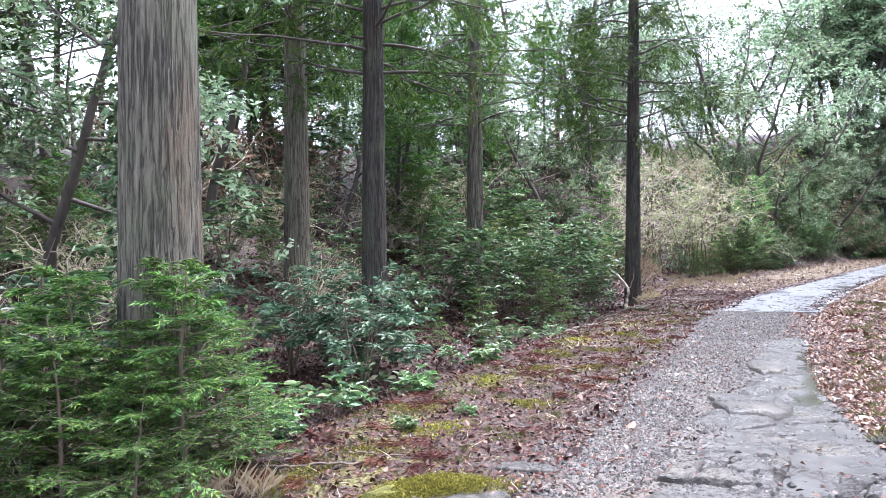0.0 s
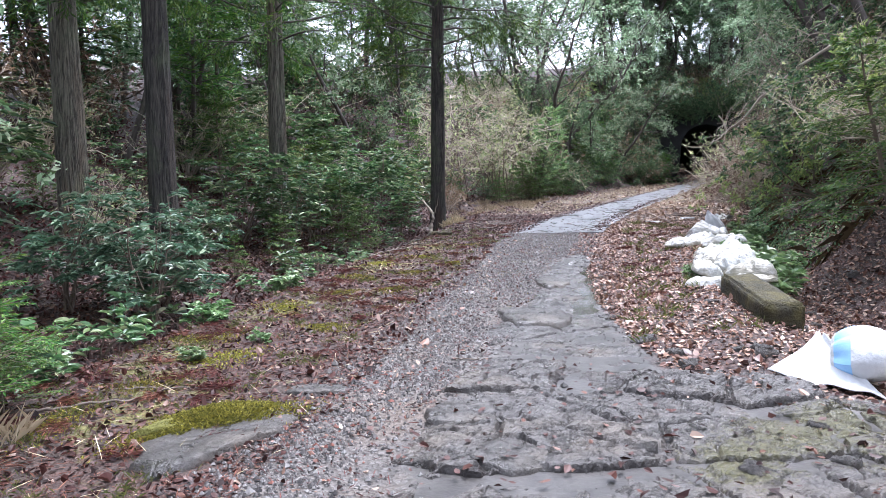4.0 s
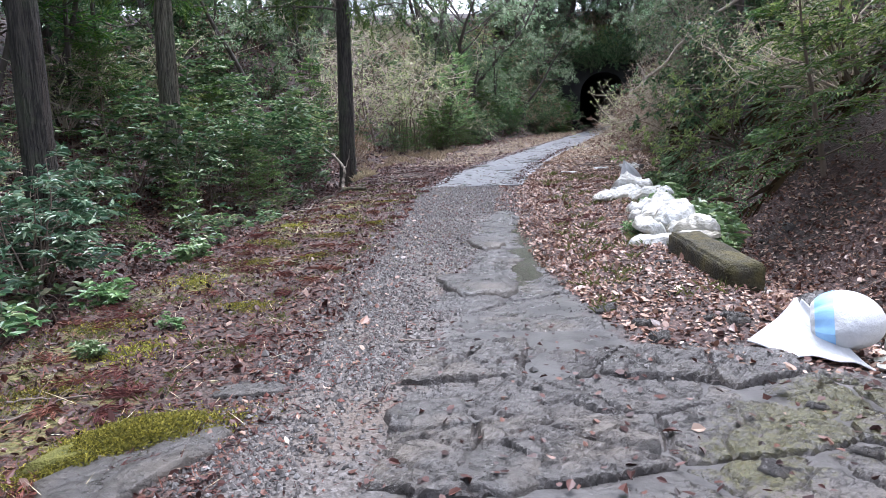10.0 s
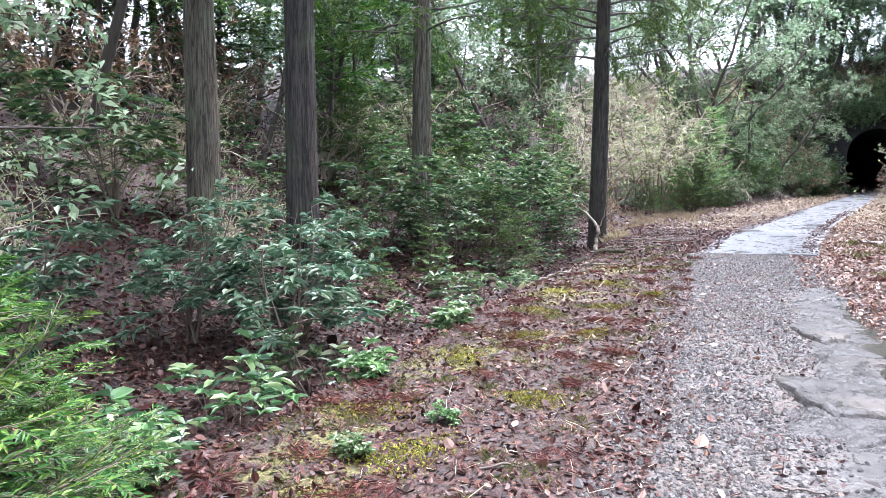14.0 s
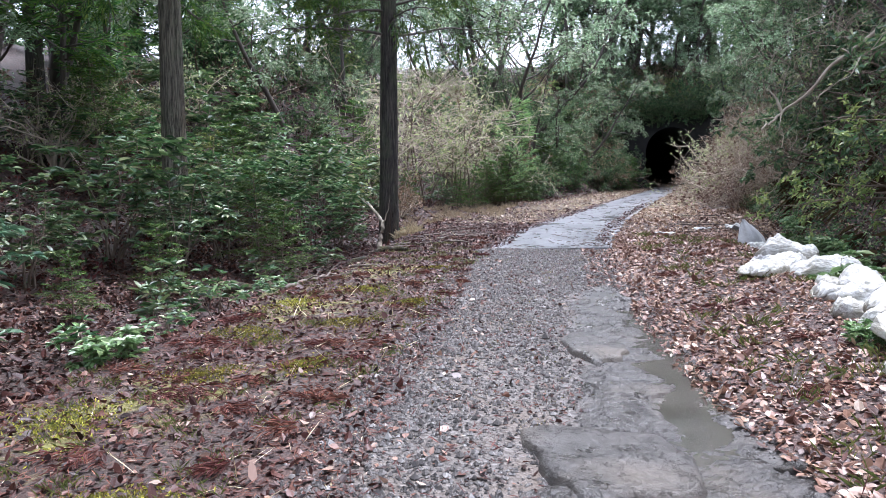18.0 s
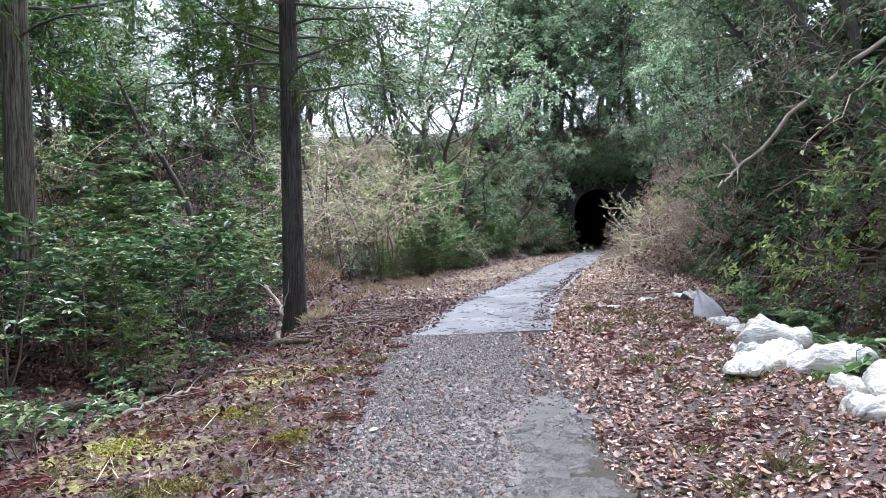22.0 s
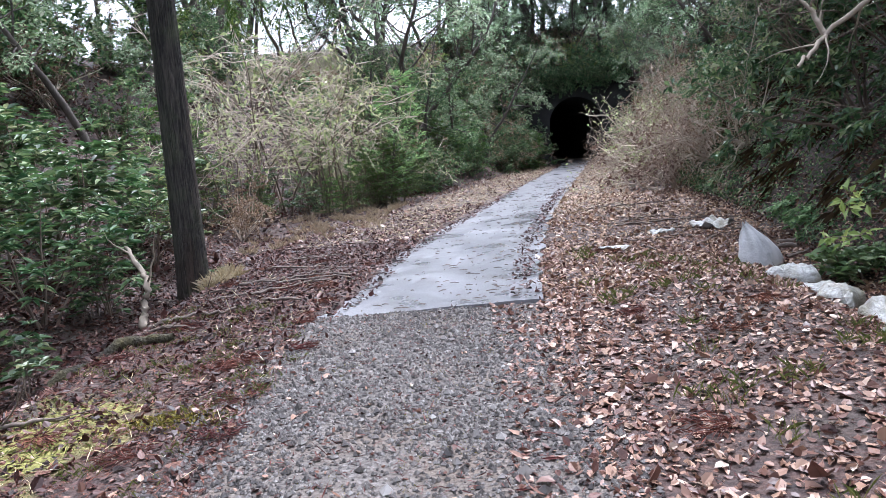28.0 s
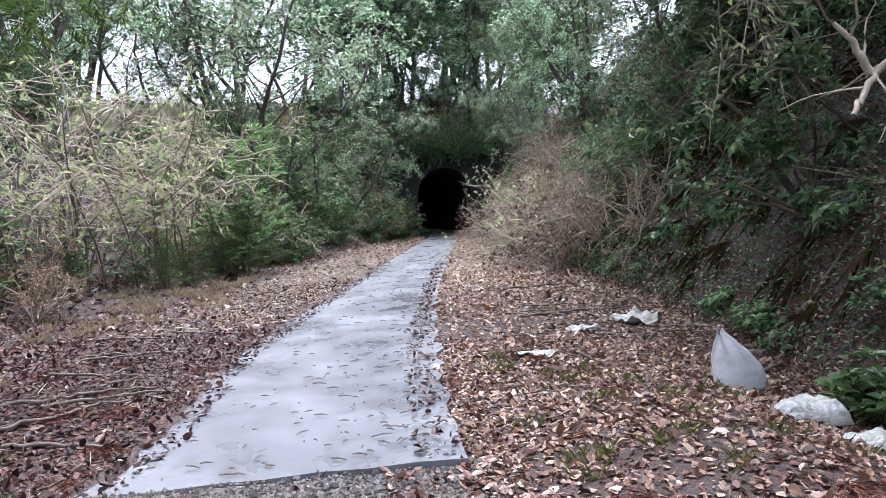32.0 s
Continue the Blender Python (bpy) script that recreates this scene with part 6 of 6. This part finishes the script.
def sheet(name, x, y, length, width, turn, seed, mat, label, ruck=0.05, point=0.5):
    rng = np.random.default_rng(seed)
    u, v = np.meshgrid(np.linspace(-1, 1, 22), np.linspace(-1, 1, 14), indexing="ij")
    ph = rng.uniform(0, 6.28, 6)
    px = length / 2 * u
    py = width / 2 * v * (1 - point * np.clip(-u, 0, 1) ** 1.5) + 0.06 * np.sin(3 * u + ph[0])
    pz = 0.02 + ruck * (0.8 + np.sin(4 * u + 2 * v + ph[1]) * 0.5 + np.sin(7 * v - 3 * u + ph[2]) * 0.35 + np.sin(11 * u + ph[3]) * 0.2)
    c, s = math.cos(radians(turn)), math.sin(radians(turn))
    wx, wy = x + px * c - py * s, y + px * s + py * c
    wz = height(wx, wy) + pz
    V = np.stack([wx - x, wy - y, wz - ground_at(x, y)], -1).reshape(-1, 3)
    i = np.arange(22 * 14).reshape(22, 14)
    F = np.stack([i[:-1, :-1], i[1:, :-1], i[1:, 1:], i[:-1, 1:]], -1).reshape(-1, 4)
    ob = new(name, mesh_np(name, V, F, mat, True))
    ob.location = (x, y, ground_at(x, y))
    so = ob.modifiers.new("thickness", "SOLIDIFY")
    so.thickness = 0.006
    return tagged(ob, label, "bag")


def skirt(corners, label, seed):
    """The empty end of a bag spread flat: a three-cornered cloth with a few soft folds."""
    A, B, C = (np.array(c, float) for c in corners)
    u, v = np.meshgrid(np.linspace(0, 1, 26), np.linspace(0, 1, 26), indexing="ij")
    P = (A * (1 - u)[..., None] + B * u[..., None]) * (1 - 0.92 * v)[..., None] + C * 0.92 * v[..., None]
    P[..., 1] -= 0.06 * np.sin(np.pi * u) * (1 - v) + 0.012 * np.sin(21 * u) * (1 - v)
    g = height(P[..., 0], P[..., 1])
    fold = 0.016 * np.sin(9 * u - 4 * v + seed) + 0.01 * np.sin(17 * u + 5 * v)
    z = g + 0.035 + fold + 0.26 * v ** 1.6
    ox, oy = A[0], A[1]
    oz = ground_at(ox, oy)
    V = np.stack([P[..., 0] - ox, P[..., 1] - oy, z - oz], -1).reshape(-1, 3)
    i = np.arange(26 * 26).reshape(26, 26)
    ob = new("empty_bag", mesh_np("empty_bag", V, np.stack([i[:-1, :-1], i[1:, :-1], i[1:, 1:], i[:-1, 1:]], -1).reshape(-1, 4), M_CLOTH, True))
    ob.location = (ox, oy, oz)
    so = ob.modifiers.new("thickness", "SOLIDIFY")
    so.thickness = 0.008
    return tagged(ob, label, "bag")


skirt(((2.68, -11.22), (3.46, -11.52), (3.08, -10.98)), "empty white woven bag spread flat on wet rock", 2)
sheet("empty_bag", 3.66, -11.5, 0.42, 0.3, -20, 6, M_BAG, "crumpled torn white plastic on the wet rock", 0.04, 0.2)
sheet("plastic_scrap", 2.45, 2.8, 0.4, 0.2, 10, 7, M_BAG, "crumpled white plastic scrap among dead leaves", 0.03, 0.3)
sheet("plastic_scrap", 3.4, 4.1, 0.32, 0.24, 60, 8, M_BAG, "grubby white plastic scrap among twigs", 0.035, 0.3)
sheet("plastic_scrap", 4.35, 4.6, 0.6, 0.45, 30, 9, M_BAG, "large crumpled white plastic sheet at the foot of the bank", 0.075, 0.2)

# ---------------------------------------------------------------- mossy beam
bm = bmesh.new()
bmesh.ops.create_cube(bm, size=1, matrix=Matrix.Diagonal((0.36, 1.5, 0.46, 1)))
bmesh.ops.bevel(bm, geom=bm.edges[:], offset=0.03, segments=2, affect="EDGES")
bmesh.ops.subdivide_edges(bm, edges=[e for e in bm.edges if e.calc_length() > 0.25], cuts=7, use_grid_fill=True)
for v in bm.verts:
    v.co += Vector(noise.noise_vector(v.co * 6)) * 0.022
beam = thing("concrete_beam", pose(2.97, -9.15, 0.12, 2, 0, 8), "short mossy concrete beam lying beside the hollow", "beam")
part("beam", bm_mesh("beam", bm, M_MOSSY, True), beam)

# ---------------------------------------------------------------- stones and bedrock


def rock_slab_mesh(name, seed, rx, ry, high, mat):
    """A flat, broken piece of bedrock with a rough rim."""
    rng = np.random.default_rng(seed)
    n = 22
    a = np.linspace(0, 2 * np.pi, n, endpoint=False)
    ph = rng.uniform(0, 6.28, 5)
    corner = 1 / np.maximum(np.abs(np.cos(a - ph[0])), np.abs(np.sin(a - ph[0]))) ** 0.6
    rim = corner * (0.86 + 0.1 * np.sin(2 * a + ph[1]) + 0.07 * np.sin(3 * a + ph[2]) + 0.05 * np.sin(7 * a + ph[3]) + 0.04 * rng.normal(size=n))
    rings, F = [], []
    for f, z in ((1.06, -0.5), (1.0, 0.62), (0.95, 0.93), (0.7, 1.0), (0.35, 1.03)):
        zz = high * (z + (0.2 * rng.normal(size=n) if z > 0.5 else 0) * 0.6 + 0.25 * np.cos(a - ph[4]) * f)
        rings.append(np.stack([rx * rim * f * np.cos(a), ry * rim * f * np.sin(a), zz], -1))
    V = np.concatenate(rings + [np.array([[0, 0, high * 1.03]])])
    for k in range(4):
        i = np.arange(n)
        F.append(np.stack([k * n + i, k * n + (i + 1) % n, (k + 1) * n + (i + 1) % n, (k + 1) * n + i], -1))
    i = np.arange(n)
    tri = np.stack([4 * n + i, 4 * n + (i + 1) % n, np.full(n, 5 * n)], -1)
    return mesh_np(name, V, [np.concatenate(F), tri], mat, True)


def broken(X, Y, count, bounds, seed, rise, tip, crack, wide=0.035):
    """Relief of fractured rock: tilted cells with open cracks between them."""
    rng = np.random.default_rng(seed)
    sx, sy = rng.uniform(bounds[0] - 0.3, bounds[1] + 0.3, count), rng.uniform(bounds[2] - 0.3, bounds[3] + 0.3, count)
    wx = X + 0.06 * smooth_noise(X, Y, 7, seed) + 0.02 * smooth_noise(X, Y, 23, seed + 1)
    wy = Y * 1.35 + 0.06 * smooth_noise(X, Y, 7, seed + 2) + 0.02 * smooth_noise(X, Y, 23, seed + 3)
    sy2 = sy * 1.35
    best, second, which = np.full(X.shape, 9.0), np.full(X.shape, 9.0), np.zeros(X.shape, int)
    for k in range(count):
        d = np.hypot(wx - sx[k], wy - sy2[k])
        near = d < best
        second = np.where(near, best, np.minimum(second, d))
        which = np.where(near, k, which)
        best = np.where(near, d, best)
    up, tx, ty = rng.uniform(-1, 1, count) * rise, rng.normal(size=count) * tip, rng.normal(size=count) * tip
    z = up[which] + tx[which] * (X - sx[which]) + ty[which] * (Y - sy[which])
    gap = np.clip(1 - (second - best) / wide, 0, 1)
    return z - crack * gap, gap


def outcrop(bounds, step, seed, moss_at, label, rough=1.0, proud=0.034):
    """Bare fractured bedrock that breaks through the ground."""
    x0, x1, y0, y1 = bounds
    X, Y = np.meshgrid(np.arange(x0, x1, step), np.arange(y0, y1, step))
    area = (x1 - x0) * (y1 - y0)
    chips = np.clip(0.5 + 1.6 * smooth_noise(X, Y, 1.9, seed + 7), 0, 1)
    z1, gap1 = broken(X, Y, int(area * 2.6), bounds, seed, 0.016 * rough, 0.04 * rough, 0.045 * rough, 0.05)
    z2, gap2 = broken(X, Y, int(area * 9), bounds, seed + 10, 0.006 * rough, 0.025 * rough, 0.02 * rough, 0.035)
    z3, gap3 = broken(X, Y, int(area * 40), bounds, seed + 20, 0.009 * rough, 0.06 * rough, 0.014 * rough, 0.03)
    relief = z1 + z2 + chips * z3
    # How strongly each crack is darkened by colour.
    crack_dark = np.clip(gap1 * 1.3 + gap2 * 0.7 + chips * gap3 * 0.5, 0, 1)
    bare = np.clip(rock_cover(X, Y) + 0.55 * smooth_noise(X, Y, 3.1, seed + 5) + 0.2 * smooth_noise(X, Y, 11, seed + 6), 0, 1)
    edge = np.minimum(np.minimum(X - x0, x1 - X), np.minimum(Y - y0, y1 - Y))
    rng = np.random.default_rng(seed)
    Z = height(X, Y) + proud + relief + 0.0025 * rng.normal(size=X.shape) - 0.07 * (1 - np.clip(bare * 1.5, 0, 1)) - 0.08 * np.clip(1 - edge / 0.15, 0, 1)
    ox, oy = (x0 + x1) / 2, (y0 + y1) / 2
    oz = ground_at(ox, oy)
    i = np.arange(X.size).reshape(X.shape)
    me = mesh_np("rock_outcrop", np.stack([X - ox, Y - oy, Z - oz], -1), np.stack([i[:-1, :-1], i[:-1, 1:], i[1:, 1:], i[1:, :-1]], -1).reshape(-1, 4), M_ROCK)
    film = sum((np.exp(-((X - a) ** 2 + (Y - b) ** 2) / r ** 2) for a, b, r in moss_at), np.zeros(X.shape))
    layer = me.attributes.new("moss", "FLOAT", "POINT")
    layer.data.foreach_set("value", film.astype(np.float32).ravel() * 0.6)
    crack_layer = me.attributes.new("crack_dark", "FLOAT", "POINT")
    crack_layer.data.foreach_set("value", crack_dark.astype(np.float32).ravel())
    ob = new("rock_outcrop", me)
    ob.location = (ox, oy, oz)
    return tagged(ob, label, "rock", kind="structure")


outcrop((0.2, 4.3, -15.2, -10.7), 0.019, 3, ((2.6, -12.3, 0.5), (2.2, -12.9, 0.4), (3.1, -11.9, 0.4), (3.3, -12.8, 0.4)), "broad outcrop of cracked wet grey bedrock with olive moss")
litter("fallen_leaves", *spread(520, -14.5, -10.6, 22, lambda y: y * 0 + 0.3, lambda y: y * 0 + 4.2), 0.05, 0.028, M_LITTER, "dark red leaves caught in cracks of the bedrock", 22, up=0.12, lift=0.05, on_rock=True)
outcrop((0.1, 1.9, -10.8, -4.6), 0.022, 4, ((1.6, -9.6, 0.25), (0.3, -7.6, 0.2)), "strip of cracked wet bedrock in the wheel track", 0.5, 0.018)


def rock(x, y, rx, ry, high, turn, seed, label="flat grey rock set in the gravel"):
    ob = new("rock", rock_slab_mesh("rock", seed, rx, ry, high, M_ROCK))
    ob.matrix_world = pose(x, y, ground_at(x, y) - 0.01, 0, 0, turn)
    return tagged(ob, label, "rock")


rock(0.66, -9.1, 0.42, 0.55, 0.065, 5, 520, "large smooth flat rock in the wheel track")
rock(0.64, -6.9, 0.24, 0.5, 0.05, 8, 524, "long smooth flat rock in the wheel track")
rock(0.55, -12.3, 0.3, 0.22, 0.055, 20, 525, "smooth flat rock among red brick bits")
rock(1.0, -12.9, 0.32, 0.26, 0.05, 50, 526, "smooth flat rock among red brick bits")
rock(-0.7, -11.95, 0.24, 0.15, 0.04, 15, 521)
rock(3.6, -10.1, 0.24, 0.18, 0.2, 40, 522, "rounded grey boulder at the end of the beam")
rock(-0.95, -13.0, 0.62, 0.3, 0.05, 58, 523, "low grey boulder half covered with yellow-green moss")
moss = new("moss_cushion", rock_slab_mesh("moss_cushion", 530, 0.4, 0.16, 0.04, M_MOSS))
moss.matrix_world = pose(-1.12, -12.72, ground_at(-1.12, -12.72) + 0.02, 0, 0, 48)
tagged(moss, "yellow-green moss cushion over a low boulder", "moss", kind="stuff")


def moss_pile(name, x, y, rx, ry, turn, n, lift, label, seed):
    """Short moss shoots crowded on a rounded patch."""
    rng = np.random.default_rng(seed)
    a = rng.uniform(0, 6.283, n)
    r = np.sqrt(rng.random(n)) * (1 + 0.3 * rng.normal(size=n) + 0.3 * np.sin(3 * a + seed))
    u, v = r * np.cos(a) * rx, r * np.sin(a) * ry
    c, s = math.cos(radians(turn)), math.sin(radians(turn))
    px, py = x + u * c - v * s, y + u * s + v * c
    pz = height(px, py) + lift * np.clip(1 - r ** 2, 0, 1)  + 0.004
    V, F = leaves(np.stack([px, py, pz], -1), np.stack([rng.normal(size=n) * 0.7, rng.normal(size=n) * 0.7, np.full(n, 0.8)], -1), 0.03, 0.012, rng)
    return tagged(new(name, mesh_np(name, V, F, M_MOSSLEAF)), label, "moss", kind="stuff")


moss_pile("moss_cushion", -1.12, -12.72, 0.5, 0.23, 48, 9000, 0.085, "yellow-green moss shoots over a low boulder", 60)
for k, (x, y, r) in enumerate(((-1.5, -9.9, 0.24), (-2.1, -8.0, 0.24), (-1.6, -6.2, 0.26), (-1.9, -11.2, 0.3), (-1.5, -7.6, 0.2), (-2.2, -13.0, 0.3), (-2.4, -9.0, 0.35), (-1.9, -4.4, 0.3), (-2.3, -6.8, 0.3), (-1.4, -2.6, 0.25), (-2.5, -10.6, 0.3), (-2.1, -12.1, 0.3), (-1.2, -5.2, 0.2), (-2.4, -5.4, 0.3))):
    moss_pile("moss_patch", x, y, r * 1.2, r * 0.8, 20 * k, 700, 0.012, "thin patch of yellow-green moss on the ground", 61 + k)
COBBLE = [rock_slab_mesh("stone", 540 + k, 1, 0.75, 0.5, M_ROCK) for k in range(4)]
for n in range(45):
    x, y = rnd.uniform(0.6, 4.0), rnd.uniform(-13.5, -8.5)
    if n % 3 == 0:
        x, y = rnd.uniform(3.0, 4.6), rnd.uniform(-10.5, -5)
    ob = new("stone", COBBLE[n % 4])
    s = rnd.uniform(0.04, 0.11)
    ob.matrix_world = pose(x, y, ground_at(x, y) - s * 0.1, rnd.uniform(-15, 15), rnd.uniform(-15, 15), rnd.uniform(0, 360)) @ Matrix.Scale(s, 4)
    tagged(ob, "loose grey angular stone on wet ground", "stone", "loose stones")
pebbles("brick_bits", 130, -13.8, -11.2, lambda y: y * 0 - 0.7, lambda y: y * 0 + 1.2, 0.013, 60, "red brick fragments in the gravel").data.materials[0] = M_BRICKBIT

# ---------------------------------------------------------------- sticks, branches


def stick(points, radius, name="fallen_stick", label="dead fallen stick among the leaves", mat=None, twigs=0, seed=0, category="stick", on_ground=True):
    rng = np.random.default_rng(seed)
    rows = np.array(points, float)
    n = len(rows)
    r = np.linspace(radius, radius * 0.45, n)[:, None]
    rows = np.concatenate([rows, r], 1)
    fine = np.array([on_path(rows, f)[0] for f in np.linspace(0, 1, n * 4)])
    fine[1:-1, :3] += rng.normal(size=(len(fine) - 2, 3)) * radius * 0.35
    paths = [fine]
    for _ in range(twigs):
        q, d = on_path(fine, rng.uniform(0.2, 0.95))
        paths.append(grow(rng, q[:3], unit(d + rng.normal(size=3) * 0.8), rng.uniform(0.25, 0.7), q[3] * 0.5, 5, 0.25, 0.0))
    ob = thing(name, pose(*rows[0, :3]), label, category)
    for n, p in enumerate(paths):
        V, F = tubes([p], 7 if n == 0 else 4)
        part("limb" if n == 0 else "twig", mesh_np("limb", V - rows[0, :3], F, mat or M_STICK, True), ob)
    return ob


def ground_stick(x, y, length, turn, radius, seed, twigs=0, mat=None, label="dead fallen stick among the leaves"):
    a = radians(turn)
    pts = []
    rng = np.random.default_rng(seed)
    for k in range(5):
        f = k / 4 * length
        px, py = x + math.cos(a) * f + rng.normal() * 0.03, y + math.sin(a) * f + rng.normal() * 0.03
        pts.append((px, py, ground_at(px, py) + radius * 0.8 + abs(rng.normal()) * 0.012))
    return stick(pts, radius, twigs=twigs, seed=seed, mat=mat, label=label)


stick([(5.6, -1.0, 3.95), (5.0, -0.75, 3.5), (4.45, -0.5, 3.02), (4.1, -0.3, 2.55), (3.79, -0.15, 2.28), (3.6, -0.3, 2.1), (3.42, -0.45, 1.98)], 0.034, "bare_branch", "pale bare crooked branch reaching out from the bank", M_BRANCH, 6, 90, "branch")
stick([(3.79, -0.15, 2.28), (3.72, -0.1, 2.45), (3.62, -0.02, 2.62)], 0.03, "branch_stub", "broken stub on the pale bare branch", M_BRANCH, 2, 91, "branch")
for n in range(14):
    y = rnd.uniform(-6, 8)
    x = table(FOOT_R, y) + rnd.uniform(1.0, 2.2)
    z = ground_at(x, y) + rnd.uniform(0.3, 1.2)
    pts = [(x, y, z), (x - 0.5, y + rnd.uniform(-0.4, 0.4), z + rnd.uniform(0.0, 0.4)), (x - 1.1, y + rnd.uniform(-0.8, 0.8), z + rnd.uniform(-0.1, 0.5)), (x - 1.6, y + rnd.uniform(-1, 1), z + rnd.uniform(-0.4, 0.4))]
    stick(pts, rnd.uniform(0.006, 0.014), "bare_branch", "thin bare branch arching out of the bank", M_TWIG, 7, 700 + n, "branch")
stick([(-3.05, 0.65, -0.2), (-3.1, 0.75, 0.0), (-3.08, 0.85, 0.25), (-3.25, 1.0, 0.45), (-3.5, 1.3, 0.62)], 0.05, "broken_branch", "broken pale branch leaning at the foot of a cedar", M_BRANCH, 2, 92, "branch")
for n, (x, y, l, t, r) in enumerate(((-2.9, 0.4, 0.9, 20, 0.03), (-2.2, 1.6, 1.1, 40, 0.02), (-2.6, 2.4, 1.4, 15, 0.022), (-3.4, 0.2, 1.2, -10, 0.03), (-2.0, 3.2, 0.9, 70, 0.015), (-2.6, 4.4, 1.3, 10, 0.018), (2.6, 3.4, 1.2, 10, 0.014), (2.9, 2.4, 0.8, 100, 0.012),
                                     (3.0, 5.4, 1.8, 20, 0.02), (3.2, 6.6, 1.6, -10, 0.016), (3.6, 2.9, 1.6, 55, 0.016), (4.3, 1.9, 1.5, 35, 0.02), (4.6, 2.9, 1.2, -30, 0.03), (2.3, 1.4, 0.9, -20, 0.01), (3.6, 9.0, 1.8, 15, 0.02), (-2.5, -12.9, 0.9, 40, 0.014), (-2.2, -12.2, 0.6, 10, 0.01),
                                     (-1.4, -11.2, 0.5, 30, 0.008), (0.15, -10.9, 0.35, 5, 0.008), (-3.0, -4.2, 0.8, 60, 0.03), (-3.2, -2.6, 1.0, 10, 0.025), (-3.6, -6.0, 1.3, 80, 0.03), (-2.4, -10.6, 0.6, 130, 0.01), (1.7, 2.2, 0.5, 70, 0.008), (4.7, 2.4, 0.5, 160, 0.04))):
    ground_stick(x, y, l, t, r, 600 + n, 3 if r > 0.011 else 1)

for n in range(30):
    if n % 3:
        x, y = rnd.uniform(-4.2, -1.7), rnd.uniform(0.4, 7.5)
    else:
        x, y = rnd.uniform(2.4, 4.4), rnd.uniform(1.5, 9)
    ground_stick(x, y, rnd.uniform(0.5, 1.6), rnd.uniform(-40, 70), rnd.uniform(0.007, 0.02), 640 + n, 2)

# twigs and specks on the slab
rng_t = np.random.default_rng(88)
paths = []
for _ in range(620):
    y = 0.15 + 24 * rng_t.random() ** 1.3
    f = rng_t.random() ** 0.45
    x = l_edge(y) + (r_edge(y) - l_edge(y)) * (0.04 + 0.92 * f)
    a, l = rng_t.normal() * 1.0, rng_t.uniform(0.02, 0.16) * rng_t.random() ** 0.3
    z = -0.11 * (1 - (x - l_edge(y)) / (r_edge(y) - l_edge(y))) + 0.018
    paths.append([(x, y, z, 0.004), (x + l * 0.5 * math.cos(a), y + l * 0.5 * math.sin(a), z + 0.006, 0.006), (x + l * math.cos(a), y + l * math.sin(a), z, 0.003)])
V, F = tubes(paths, 4)
tagged(new("fallen_twigs", mesh_np("fallen_twigs", V, F, M_STICK)), "short dark cedar twigs scattered on the concrete", "twigs", kind="stuff")

for n, pts in enumerate(([(-4.7, -2.6, -0.3), (-4.2, -1.9, -0.28), (-3.8, -1.1, -0.26)], [(-3.6, -5.6, -0.35), (-3.3, -4.7, -0.3), (-3.1, -3.9, -0.25)], [(-3.2, -0.9, -0.2), (-2.7, -0.5, -0.12), (-2.3, -0.4, -0.08)])):
    pts = [(x, y, ground_at(x, y) + 0.05) for x, y, z in pts]
    stick(pts, 0.085, "mossy_log", "short rotten mossy log at the ditch edge", M_MOSSY, 0, 800 + n, "log")
